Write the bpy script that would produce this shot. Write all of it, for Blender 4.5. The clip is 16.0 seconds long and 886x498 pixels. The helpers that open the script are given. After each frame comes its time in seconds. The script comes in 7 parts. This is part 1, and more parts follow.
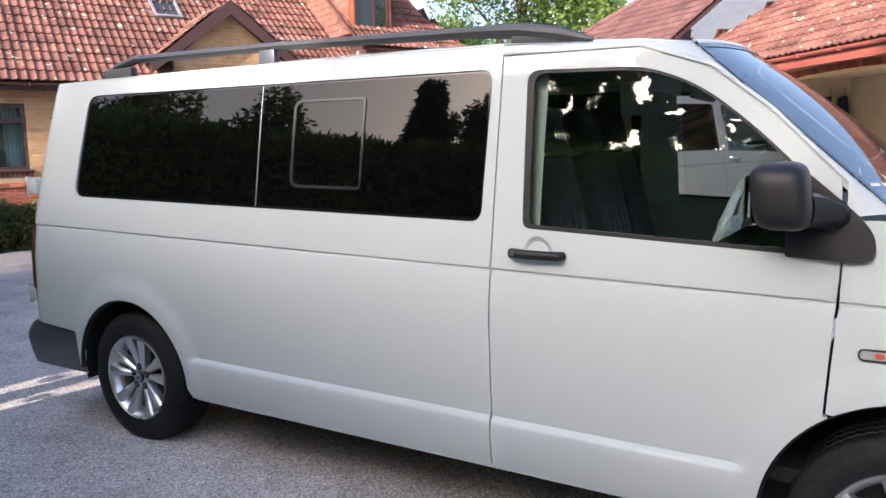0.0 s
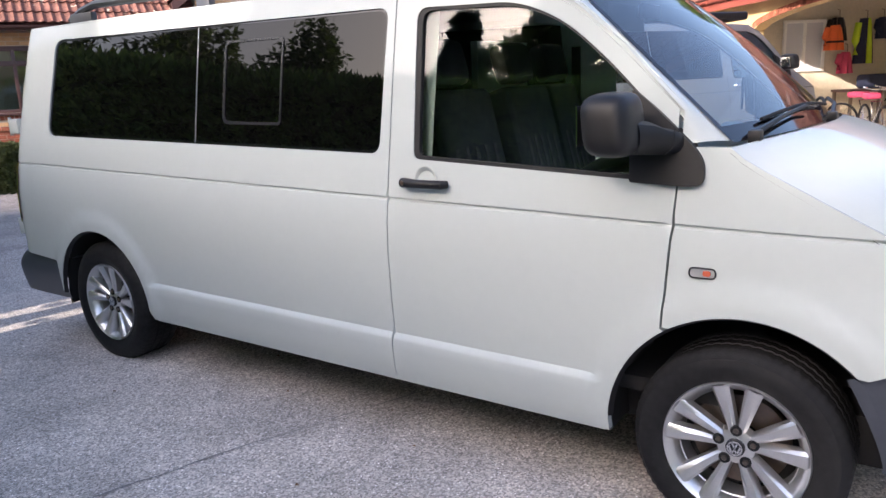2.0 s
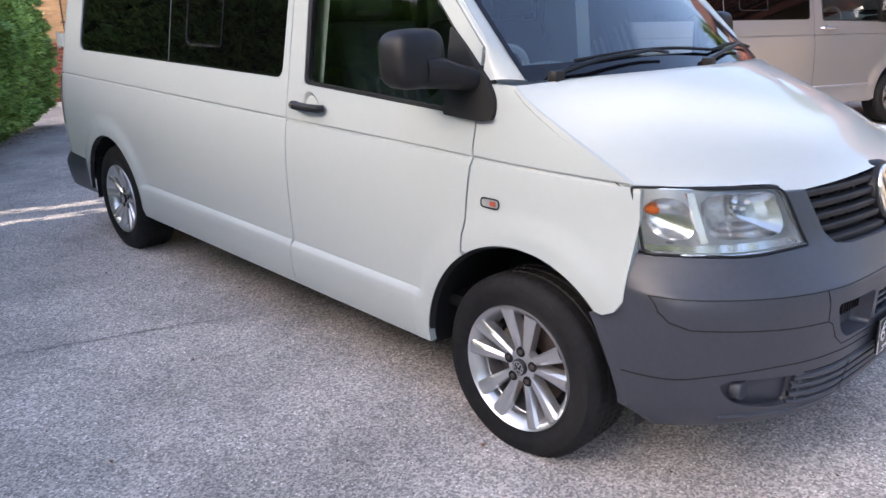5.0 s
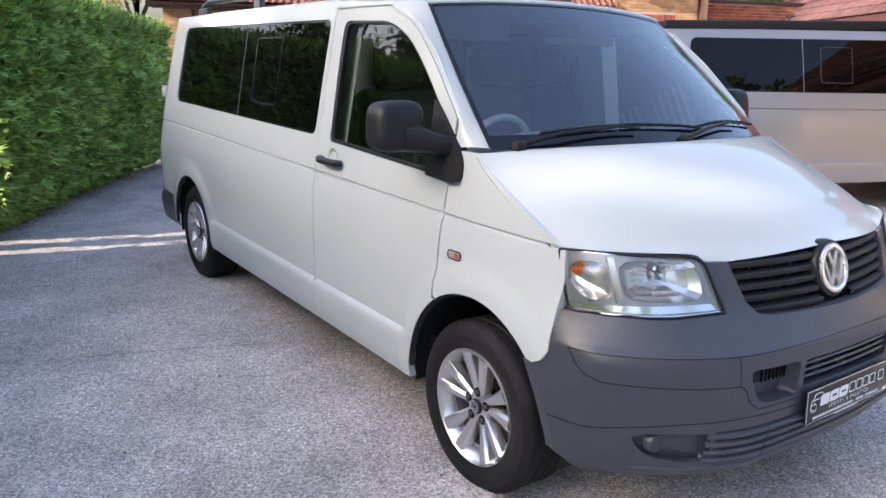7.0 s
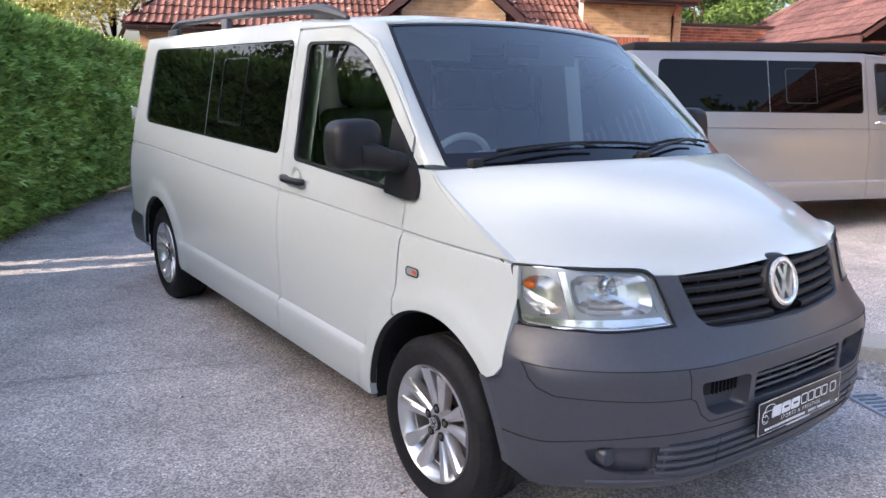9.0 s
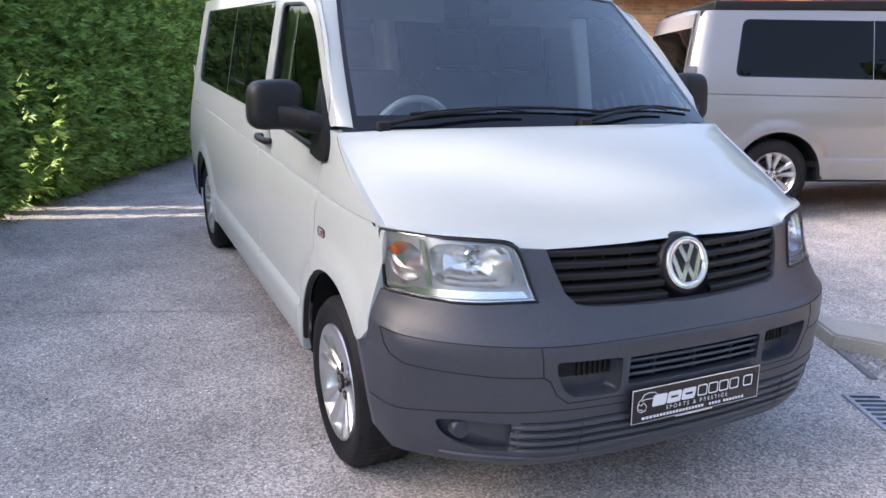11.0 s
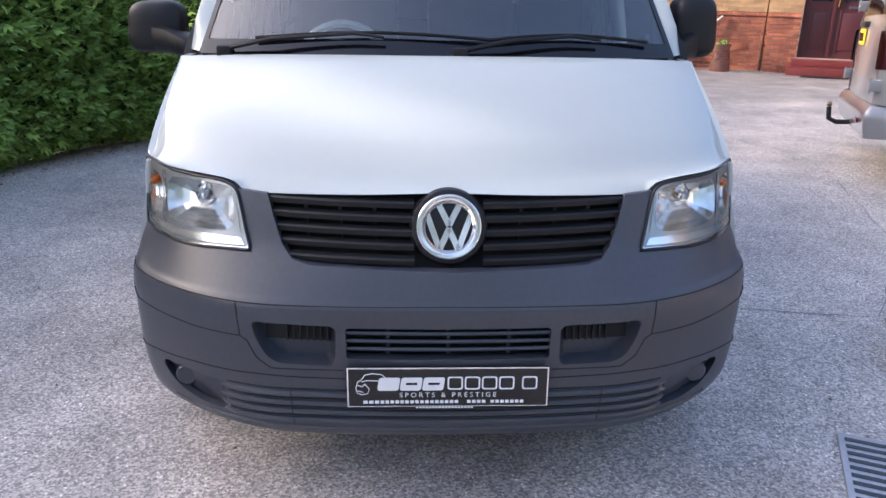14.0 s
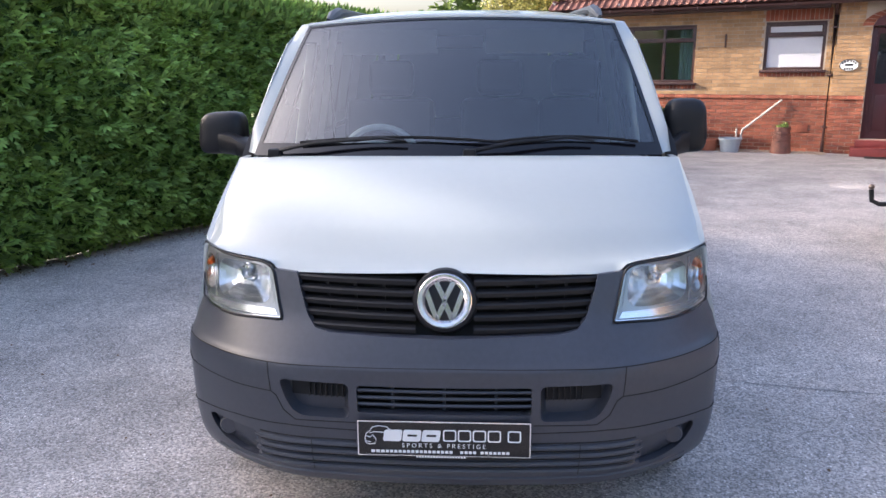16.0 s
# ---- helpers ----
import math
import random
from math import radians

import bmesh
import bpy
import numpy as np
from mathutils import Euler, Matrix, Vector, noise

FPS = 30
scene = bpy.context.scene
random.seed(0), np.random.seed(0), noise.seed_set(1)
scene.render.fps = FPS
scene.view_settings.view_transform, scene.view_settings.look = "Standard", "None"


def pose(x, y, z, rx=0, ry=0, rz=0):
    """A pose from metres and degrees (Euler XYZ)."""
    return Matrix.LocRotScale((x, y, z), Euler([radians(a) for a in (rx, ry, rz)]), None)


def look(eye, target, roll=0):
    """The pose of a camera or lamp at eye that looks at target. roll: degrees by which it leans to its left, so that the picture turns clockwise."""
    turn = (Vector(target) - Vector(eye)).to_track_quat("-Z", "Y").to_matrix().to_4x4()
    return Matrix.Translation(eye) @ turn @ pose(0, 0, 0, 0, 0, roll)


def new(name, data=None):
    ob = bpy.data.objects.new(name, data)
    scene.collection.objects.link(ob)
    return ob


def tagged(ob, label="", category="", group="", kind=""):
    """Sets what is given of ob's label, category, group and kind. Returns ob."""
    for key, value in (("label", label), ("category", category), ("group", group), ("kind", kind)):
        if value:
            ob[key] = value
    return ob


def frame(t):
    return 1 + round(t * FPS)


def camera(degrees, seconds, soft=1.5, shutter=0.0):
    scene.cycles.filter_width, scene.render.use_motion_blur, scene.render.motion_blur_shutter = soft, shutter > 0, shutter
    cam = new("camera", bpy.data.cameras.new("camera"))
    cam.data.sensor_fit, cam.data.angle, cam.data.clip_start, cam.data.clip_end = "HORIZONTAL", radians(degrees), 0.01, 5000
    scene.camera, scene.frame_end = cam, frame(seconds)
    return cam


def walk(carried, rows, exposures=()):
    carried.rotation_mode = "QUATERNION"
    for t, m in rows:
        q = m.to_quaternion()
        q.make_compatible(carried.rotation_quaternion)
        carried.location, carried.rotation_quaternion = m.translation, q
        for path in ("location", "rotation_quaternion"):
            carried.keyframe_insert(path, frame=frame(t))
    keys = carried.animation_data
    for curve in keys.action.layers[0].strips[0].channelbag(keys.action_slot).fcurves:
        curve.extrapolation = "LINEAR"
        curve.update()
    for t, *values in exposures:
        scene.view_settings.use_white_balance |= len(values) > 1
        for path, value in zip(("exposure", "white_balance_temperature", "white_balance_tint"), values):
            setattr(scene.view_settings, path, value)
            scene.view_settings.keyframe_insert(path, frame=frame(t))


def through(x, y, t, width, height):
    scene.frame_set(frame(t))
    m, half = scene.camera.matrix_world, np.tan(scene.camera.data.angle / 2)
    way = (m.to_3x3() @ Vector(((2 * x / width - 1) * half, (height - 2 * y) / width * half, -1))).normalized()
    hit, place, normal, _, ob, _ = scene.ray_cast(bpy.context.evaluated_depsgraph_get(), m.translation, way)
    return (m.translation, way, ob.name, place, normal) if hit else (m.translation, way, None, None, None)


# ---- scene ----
cam = camera(62.0, 16.0)
PATH = [
    (0, (-0.12, -3.285, 1.47), (-1.132, -1.581, 1.199), -1.4),
    (0.5, (-0.026, -3.271, 1.448), (-1.033, -1.571, 1.139), -1.8),
    (1, (0.083, -3.172, 1.44), (-0.935, -1.487, 1.088), -2.0),
    (1.5, (0.249, -3.144, 1.45), (-0.811, -1.494, 1.055), -2.3),
    (2, (0.473, -3.159, 1.46), (-0.637, -1.555, 1.02), -2.6),
    (2.5, (0.64, -3.115, 1.431), (-0.515, -1.555, 0.949), -2.4),
    (3, (0.836, -3.085, 1.436), (-0.373, -1.584, 0.904), -2.1),
    (3.5, (1.065, -3.071, 1.434), (-0.186, -1.627, 0.844), -1.8),
    (4, (1.193, -2.944, 1.429), (-0.088, -1.54, 0.806), -1.7),
    (4.2, (1.236, -2.89, 1.431), (-0.054, -1.495, 0.806), -1.6),
    (6.3, (1.894, -2.478, 1.494), (0.345, -1.327, 0.969), 0.9),
    (6.5, (1.949, -2.476, 1.504), (0.381, -1.343, 0.997), 1.0),
    (7, (2.01, -2.485, 1.519), (0.418, -1.369, 1.049), 1.1),
    (7.5, (2.019, -2.462, 1.513), (0.423, -1.34, 1.072), 1.2),
    (8, (2.031, -2.451, 1.512), (0.446, -1.308, 1.09), 1.2),
    (8.5, (2.051, -2.437, 1.51), (0.474, -1.278, 1.097), 1.1),
    (9, (2.079, -2.422, 1.508), (0.504, -1.261, 1.095), 1.0),
    (9.2, (2.094, -2.399, 1.503), (0.514, -1.244, 1.091), 1.1),
    (11.3, (2.531, -1.515, 1.531), (0.752, -0.771, 0.998), 1.5),
    (11.5, (2.532, -1.404, 1.534), (0.734, -0.716, 0.993), 1.6),
    (12, (2.615, -1.115, 1.535), (0.778, -0.565, 0.968), 1.9),
    (12.5, (2.636, -0.834, 1.509), (0.781, -0.403, 0.898), 1.8),
    (13, (2.61, -0.575, 1.497), (0.743, -0.261, 0.852), 1.5),
    (13.5, (2.632, -0.31, 1.511), (0.758, -0.117, 0.839), 1.2),
    (14, (2.602, -0.093, 1.49), (0.723, -0.012, 0.809), 0.9),
    (14.5, (2.584, 0.049, 1.502), (0.701, 0.032, 0.83), 0.4),
    (15, (2.668, 0.141, 1.524), (0.773, 0.055, 0.89), 0.0),
    (15.5, (2.795, 0.146, 1.545), (0.878, 0.035, 0.988), -0.2),
    (16, (2.951, 0.126, 1.585), (1.011, 0.01, 1.112), -0.5),
]
walk(cam, [(t, look(eye, target, roll)) for t, eye, target, roll in PATH], [(0, 2.03, 6050, 17), (16, 2.03, 6050, 17)])

# ---- light ----
SUN_EL, SUN_AZ = radians(22.5), radians(191)
world = bpy.data.worlds.new("sky")
scene.world = world
world.use_nodes = True
wn = world.node_tree
sky = wn.nodes.new("ShaderNodeTexSky")
sky.sky_type, sky.sun_disc = "NISHITA", False
sky.sun_elevation, sky.sun_rotation = SUN_EL, SUN_AZ
sky.dust_density, sky.air_density = 6.5, 1.0
wn.nodes["Background"].inputs[1].default_value = 0.15
wn.links.new(sky.outputs[0], wn.nodes["Background"].inputs[0])
sun_data = bpy.data.lights.new("sun", "SUN")
sun_data.energy, sun_data.angle, sun_data.color = 3.0, radians(0.4), (1.0, 0.87, 0.70)
sun = new("sun", sun_data)
SUN_DIR = Vector((math.sin(SUN_AZ) * math.cos(SUN_EL), math.cos(SUN_AZ) * math.cos(SUN_EL), math.sin(SUN_EL)))
sun.matrix_world = look((-20 * SUN_DIR.x, -20 * SUN_DIR.y, 30), (-20 * SUN_DIR.x - SUN_DIR.x, -20 * SUN_DIR.y - SUN_DIR.y, 30 - SUN_DIR.z))


# ---- materials ----
def mat(name, color, rough=0.5, metal=0.0, var=0.12, scales=(2.0, 40.0), bump=0.0, bump_scale=80.0, coat=0.0, hue=None, island=0.0, spec=0.5, obj_var=0.0, rough_var=0.08):
    """A surface with colour varied at two scales, fine relief and uneven gloss."""
    m = bpy.data.materials.new(name)
    m.use_nodes = True
    nt = m.node_tree
    n, ln = nt.nodes, nt.links.new
    b = n["Principled BSDF"]
    b.inputs["Metallic"].default_value = metal
    b.inputs["Coat Weight"].default_value = coat
    b.inputs["Coat Roughness"].default_value = 0.04
    b.inputs["Specular IOR Level"].default_value = spec
    geo = n.new("ShaderNodeNewGeometry")
    total = None
    for sc, w in zip(scales, (0.6, 0.4)):
        t = n.new("ShaderNodeTexNoise")
        t.inputs["Scale"].default_value, t.inputs["Detail"].default_value = sc, 4.0
        ln(geo.outputs["Position"], t.inputs["Vector"])
        mu = n.new("ShaderNodeMath")
        mu.operation = "MULTIPLY"
        mu.inputs[1].default_value = w
        ln(t.outputs["Fac"], mu.inputs[0])
        if total is None:
            total = mu.outputs[0]
        else:
            ad = n.new("ShaderNodeMath")
            ln(total, ad.inputs[0]), ln(mu.outputs[0], ad.inputs[1])
            total = ad.outputs[0]
    ramp = n.new("ShaderNodeValToRGB")
    c = Vector(color)
    lo = c * (1 - var)
    hi = Vector(hue) if hue else c * (1 + var)
    ramp.color_ramp.elements[0].position, ramp.color_ramp.elements[1].position = 0.32, 0.68
    ramp.color_ramp.elements[0].color, ramp.color_ramp.elements[1].color = (*lo, 1), (*hi, 1)
    ln(total, ramp.inputs[0])
    out = ramp.outputs[0]
    if island or obj_var:
        hs = n.new("ShaderNodeHueSaturation")
        src = geo.outputs["Random Per Island"]
        if obj_var:
            src = n.new("ShaderNodeObjectInfo").outputs["Random"]
        mr = n.new("ShaderNodeMapRange")
        k = island or obj_var
        mr.inputs["To Min"].default_value, mr.inputs["To Max"].default_value = 1 - k, 1 + k
        ln(src, mr.inputs["Value"])
        ln(mr.outputs[0], hs.inputs["Value"]), ln(out, hs.inputs["Color"])
        out = hs.outputs[0]
    ln(out, b.inputs["Base Color"])
    rr = n.new("ShaderNodeMapRange")
    rr.inputs["To Min"].default_value, rr.inputs["To Max"].default_value = max(rough - rough_var, 0.01), min(rough + rough_var, 1)
    ln(total, rr.inputs["Value"]), ln(rr.outputs[0], b.inputs["Roughness"])
    if bump:
        t = n.new("ShaderNodeTexNoise")
        t.inputs["Scale"].default_value, t.inputs["Detail"].default_value = bump_scale, 6.0
        ln(geo.outputs["Position"], t.inputs["Vector"])
        bp = n.new("ShaderNodeBump")
        bp.inputs["Strength"].default_value, bp.inputs["Distance"].default_value = bump, 0.01
        ln(t.outputs["Fac"], bp.inputs["Height"]), ln(bp.outputs[0], b.inputs["Normal"])
    return m


def glass_mat(name, tint, gloss=1.5):
    """A clear or tinted pane: what lies behind it, and a mirror image by Fresnel."""
    m = bpy.data.materials.new(name)
    m.use_nodes = True
    nt = m.node_tree
    n, ln = nt.nodes, nt.links.new
    n.remove(n["Principled BSDF"])
    tr, gl, fr, mix = n.new("ShaderNodeBsdfTransparent"), n.new("ShaderNodeBsdfGlossy"), n.new("ShaderNodeFresnel"), n.new("ShaderNodeMixShader")
    tr.inputs[0].default_value = (*tint, 1)
    gl.inputs["Roughness"].default_value = 0.0
    fr.inputs["IOR"].default_value = gloss
    ln(fr.outputs[0], mix.inputs[0]), ln(tr.outputs[0], mix.inputs[1]), ln(gl.outputs[0], mix.inputs[2])
    ln(mix.outputs[0], n["Material Output"].inputs[0])
    return m


def leaf_mat(name, color, hue, var=0.35, through=0.45):
    m = mat(name, color, 0.55, var=0.25, scales=(0.8, 9.0), hue=hue, island=var, spec=0.25)
    n, ln = m.node_tree.nodes, m.node_tree.links.new
    b = n["Principled BSDF"]
    tl, mx = n.new("ShaderNodeBsdfTranslucent"), n.new("ShaderNodeMixShader")
    mx.inputs[0].default_value = through
    ln(b.inputs["Base Color"].links[0].from_socket, tl.inputs[0])
    ln(b.outputs[0], mx.inputs[1]), ln(tl.outputs[0], mx.inputs[2]), ln(mx.outputs[0], n["Material Output"].inputs[0])
    return m


def asphalt_mat():
    m = mat("asphalt", (0.505, 0.465, 0.43), 0.9, var=0.10, scales=(0.7, 160.0), hue=(0.62, 0.572, 0.53), bump=0.7, bump_scale=190.0, spec=0.3)
    nt = m.node_tree
    n, ln = nt.nodes, nt.links.new
    b = n["Principled BSDF"]
    base = b.inputs["Base Color"].links[0].from_socket
    geo = n.new("ShaderNodeNewGeometry")
    # pale stone chips
    vo = n.new("ShaderNodeTexVoronoi")
    vo.inputs["Scale"].default_value = 84.0
    ln(geo.outputs["Position"], vo.inputs["Vector"])
    ra = n.new("ShaderNodeValToRGB")
    ra.color_ramp.elements[0].position, ra.color_ramp.elements[1].position = 0.26, 0.42
    ra.color_ramp.elements[0].color, ra.color_ramp.elements[1].color = (1, 1, 1, 1), (0, 0, 0, 1)
    ln(vo.outputs["Distance"], ra.inputs[0])
    sep = n.new("ShaderNodeSeparateColor")
    ln(vo.outputs["Color"], sep.inputs[0])
    gt = n.new("ShaderNodeMath")
    gt.operation, gt.inputs[1].default_value = "POWER", 3.0
    m2 = n.new("ShaderNodeMath")
    m2.operation = "MULTIPLY"
    ln(sep.outputs[0], gt.inputs[0]), ln(gt.outputs[0], m2.inputs[0]), ln(ra.outputs[0], m2.inputs[1])
    mx = n.new("ShaderNodeMix")
    mx.data_type = "RGBA"
    mx.inputs["B"].default_value = (0.95, 0.93, 0.92, 1)
    ln(m2.outputs[0], mx.inputs["Factor"]), ln(base, mx.inputs["A"])
    # worn pale and damp dark patches
    no = n.new("ShaderNodeTexNoise")
    no.inputs["Scale"].default_value, no.inputs["Detail"].default_value, no.inputs["Roughness"].default_value = 1.6, 7.0, 0.7
    ln(geo.outputs["Position"], no.inputs["Vector"])
    r2 = n.new("ShaderNodeValToRGB")
    r2.color_ramp.elements[0].position, r2.color_ramp.elements[1].position = 0.36, 0.66
    r2.color_ramp.elements[0].color, r2.color_ramp.elements[1].color = (0.80, 0.80, 0.80, 1), (1.24, 1.23, 1.22, 1)
    ln(no.outputs["Fac"], r2.inputs[0])
    mm = n.new("ShaderNodeMix")
    mm.data_type, mm.blend_type = "RGBA", "MULTIPLY"
    mm.inputs["Factor"].default_value = 1.0
    vd = n.new("ShaderNodeTexVoronoi")
    vd.inputs["Scale"].default_value = 128.0
    ln(geo.outputs["Position"], vd.inputs["Vector"])
    rd = n.new("ShaderNodeValToRGB")
    rd.color_ramp.elements[0].position, rd.color_ramp.elements[1].position = 0.1, 0.9
    rd.color_ramp.elements[0].color, rd.color_ramp.elements[1].color = (1.27, 1.26, 1.26, 1), (0.52, 0.515, 0.52, 1)
    grain = n.new("ShaderNodeSeparateColor")
    ln(vd.outputs["Color"], grain.inputs[0]), ln(grain.outputs[1], rd.inputs[0])
    pits = n.new("ShaderNodeMix")
    pits.data_type, pits.blend_type = "RGBA", "MULTIPLY"
    pits.inputs["Factor"].default_value = 1.0
    ln(rd.outputs[0], pits.inputs["B"])
    ln(mx.outputs["Result"], mm.inputs["A"]), ln(r2.outputs[0], mm.inputs["B"])
    ln(mm.outputs["Result"], pits.inputs["A"])
    # darker towards the house: the shade over the far drive put into the colour
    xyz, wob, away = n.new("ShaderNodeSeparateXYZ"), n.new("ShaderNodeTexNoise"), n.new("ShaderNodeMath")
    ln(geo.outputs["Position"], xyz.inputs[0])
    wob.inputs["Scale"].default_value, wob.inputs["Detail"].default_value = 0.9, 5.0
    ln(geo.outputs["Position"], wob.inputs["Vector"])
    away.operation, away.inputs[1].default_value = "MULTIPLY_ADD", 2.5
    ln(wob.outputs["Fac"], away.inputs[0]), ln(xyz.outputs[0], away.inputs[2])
    far_shade = n.new("ShaderNodeMapRange")
    far_shade.inputs["From Min"].default_value, far_shade.inputs["From Max"].default_value = -8.0, -2.4
    far_shade.inputs["To Min"].default_value, far_shade.inputs["To Max"].default_value = 0.62, 1.0
    ln(away.outputs[0], far_shade.inputs["Value"])
    far_shaded = n.new("ShaderNodeVectorMath")
    far_shaded.operation = "SCALE"
    ln(pits.outputs["Result"], far_shaded.inputs[0]), ln(far_shade.outputs[0], far_shaded.inputs["Scale"]), ln(far_shaded.outputs[0], b.inputs["Base Color"])
    return m


WHITE = mat("white_paint", (0.425, 0.46, 0.452), 0.3, var=0.02, scales=(1.2, 30.0), coat=0.72, spec=0.0, rough_var=0.04)
SILVER = mat("silver_paint", (0.27, 0.27, 0.285), 0.3, metal=0.35, var=0.05, scales=(1.0, 400.0), coat=0.9, rough_var=0.03)
PLASTIC = mat("grey_plastic", (0.046, 0.051, 0.066), 0.38, var=0.14, scales=(3.0, 60.0), bump=0.05, bump_scale=900.0)
BLACK_PLASTIC = mat("black_plastic", (0.010, 0.010, 0.0115), 0.48, var=0.15, scales=(4.0, 90.0), bump=0.04, bump_scale=900.0, spec=0.32)
RUBBER = mat("rubber", (0.010, 0.010, 0.012), 0.62, spec=0.16, var=0.3, scales=(3.0, 40.0), bump=0.12, bump_scale=300.0, hue=(0.024, 0.024, 0.025))
# near-black for dark parts and joints, and for painted shade in openings and grooves
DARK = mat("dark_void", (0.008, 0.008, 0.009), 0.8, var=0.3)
CHROME = mat("chrome", (0.82, 0.82, 0.83), 0.07, metal=1.0, var=0.03, rough_var=0.03)
ALLOY = mat("alloy", (0.62, 0.62, 0.63), 0.3, metal=0.85, var=0.06, scales=(3.0, 120.0), coat=0.3)
STEEL = mat("steel", (0.20, 0.185, 0.175), 0.45, metal=1.0, var=0.3, scales=(6.0, 80.0), hue=(0.24, 0.17, 0.13))
PRIVACY = mat("privacy_glass", (0.002, 0.002, 0.002), 0.015, var=0.1, rough_var=0.005, spec=0.26)
CLEAR = glass_mat("clear_glass", (0.84, 0.92, 0.92), 1.8)
SCREEN = glass_mat("windscreen_glass", (0.84, 0.92, 0.93), 2.4)
REFLECTOR = mat("lamp_reflector", (0.84, 0.85, 0.86), 0.17, metal=0.82, var=0.04, rough_var=0.05)
BADGE = mat("badge_chrome", (0.86, 0.86, 0.87), 0.11, metal=0.75, var=0.05, rough_var=0.05)
LAMPGREY = mat("lamp_grey", (0.42, 0.43, 0.44), 0.3, metal=0.5, var=0.1)
LENS = glass_mat("lens_glass", (0.95, 0.97, 0.97), 1.5)
FRIT = mat("black_frit", (0.006, 0.006, 0.008), 0.08, var=0.1)
RAIL = mat("rail_plastic", (0.032, 0.033, 0.036), 0.45, var=0.15, scales=(3.0, 60.0))
REPEATER = mat("repeater_bulb", (0.38, 0.09, 0.05), 0.2, var=0.2)
SLIDER = mat("slider_edge", (0.02, 0.02, 0.022), 0.2, var=0.1)
AMBER = mat("amber_lens", (0.75, 0.17, 0.03), 0.12, var=0.1, coat=0.6)
REDLENS = mat("red_lens", (0.2, 0.004, 0.008), 0.1, var=0.15, coat=0.8)
SMOKED = mat("smoked_lens", (0.022, 0.003, 0.004), 0.15, var=0.3, coat=0.3)
CLOTH = mat("seat_cloth", (0.035, 0.042, 0.048), 0.9, var=0.25, scales=(8.0, 300.0), bump=0.2, bump_scale=500.0)
CHECK = mat("seat_check", (0.075, 0.075, 0.08), 0.9, var=0.4, scales=(30.0, 200.0))
TRIMCREAM = mat("pale_trim", (0.62, 0.68, 0.62), 0.6, var=0.06)
DASH = mat("dash_plastic", (0.44, 0.50, 0.505), 0.55, var=0.12, bump=0.05, bump_scale=700.0)
HEADLINER = mat("headliner", (0.35, 0.36, 0.35), 0.9, var=0.08)
PLATE = mat("black_plate", (0.008, 0.008, 0.009), 0.16, var=0.15)
PRINT = mat("pale_print", (0.75, 0.76, 0.77), 0.35, var=0.04)
YELLOWPLATE = mat("yellow_plate", (0.78, 0.5, 0.02), 0.3, var=0.06)
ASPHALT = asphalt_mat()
BRICK_RED = mat("red_brick", (0.21, 0.062, 0.042), 0.85, var=0.3, scales=(5.0, 60.0), hue=(0.36, 0.13, 0.075), bump=0.35, bump_scale=120.0, obj_var=0.28, spec=0.2)
BRICK_RED_J = mat("red_brick_far", (0.21, 0.062, 0.042), 0.85, var=0.3, scales=(5.0, 60.0), hue=(0.36, 0.13, 0.075), bump=0.35, bump_scale=120.0, island=0.28, spec=0.2)
BRICK_BUFF = mat("buff_brick", (0.36, 0.22, 0.115), 0.87, var=0.2, scales=(4.0, 60.0), hue=(0.50, 0.32, 0.17), bump=0.3, bump_scale=120.0, island=0.2, spec=0.2)
MORTAR = mat("mortar", (0.40, 0.34, 0.27), 0.95, var=0.15, scales=(5.0, 90.0), bump=0.2)
TILE = mat("clay_tile", (0.095, 0.038, 0.03), 0.85, var=0.45, scales=(2.5, 30.0), hue=(0.21, 0.10, 0.08), bump=0.4, bump_scale=60.0, obj_var=0.22, spec=0.2)
TILE_J = mat("clay_tile_far", (0.095, 0.038, 0.03), 0.85, var=0.45, scales=(2.5, 30.0), hue=(0.21, 0.10, 0.08), bump=0.4, bump_scale=60.0, island=0.22, spec=0.2)
# clay tile with the shade on the slope put into its colour
TILE_SHADED = mat("shaded_tile", (0.07, 0.036, 0.036), 0.85, var=0.3, scales=(1.5, 25.0), hue=(0.13, 0.068, 0.064), bump=0.4, bump_scale=60.0, island=0.2, spec=0.2)
def lichen(m):
    """Pale round lichen spots over a roof surface."""
    n, ln = m.node_tree.nodes, m.node_tree.links.new
    b = n["Principled BSDF"]
    geo = n.new("ShaderNodeNewGeometry")
    t = n.new("ShaderNodeTexNoise")
    t.inputs["Scale"].default_value, t.inputs["Detail"].default_value = 7.0, 5.0
    r = n.new("ShaderNodeValToRGB")
    r.color_ramp.elements[0].position, r.color_ramp.elements[1].position = 0.64, 0.70
    mx = n.new("ShaderNodeMix")
    mx.data_type = "RGBA"
    mx.inputs["B"].default_value = (0.42, 0.39, 0.33, 1)
    ln(geo.outputs["Position"], t.inputs["Vector"]), ln(t.outputs["Fac"], r.inputs[0]), ln(r.outputs[0], mx.inputs["Factor"])
    ln(b.inputs["Base Color"].links[0].from_socket, mx.inputs["A"]), ln(mx.outputs["Result"], b.inputs["Base Color"])


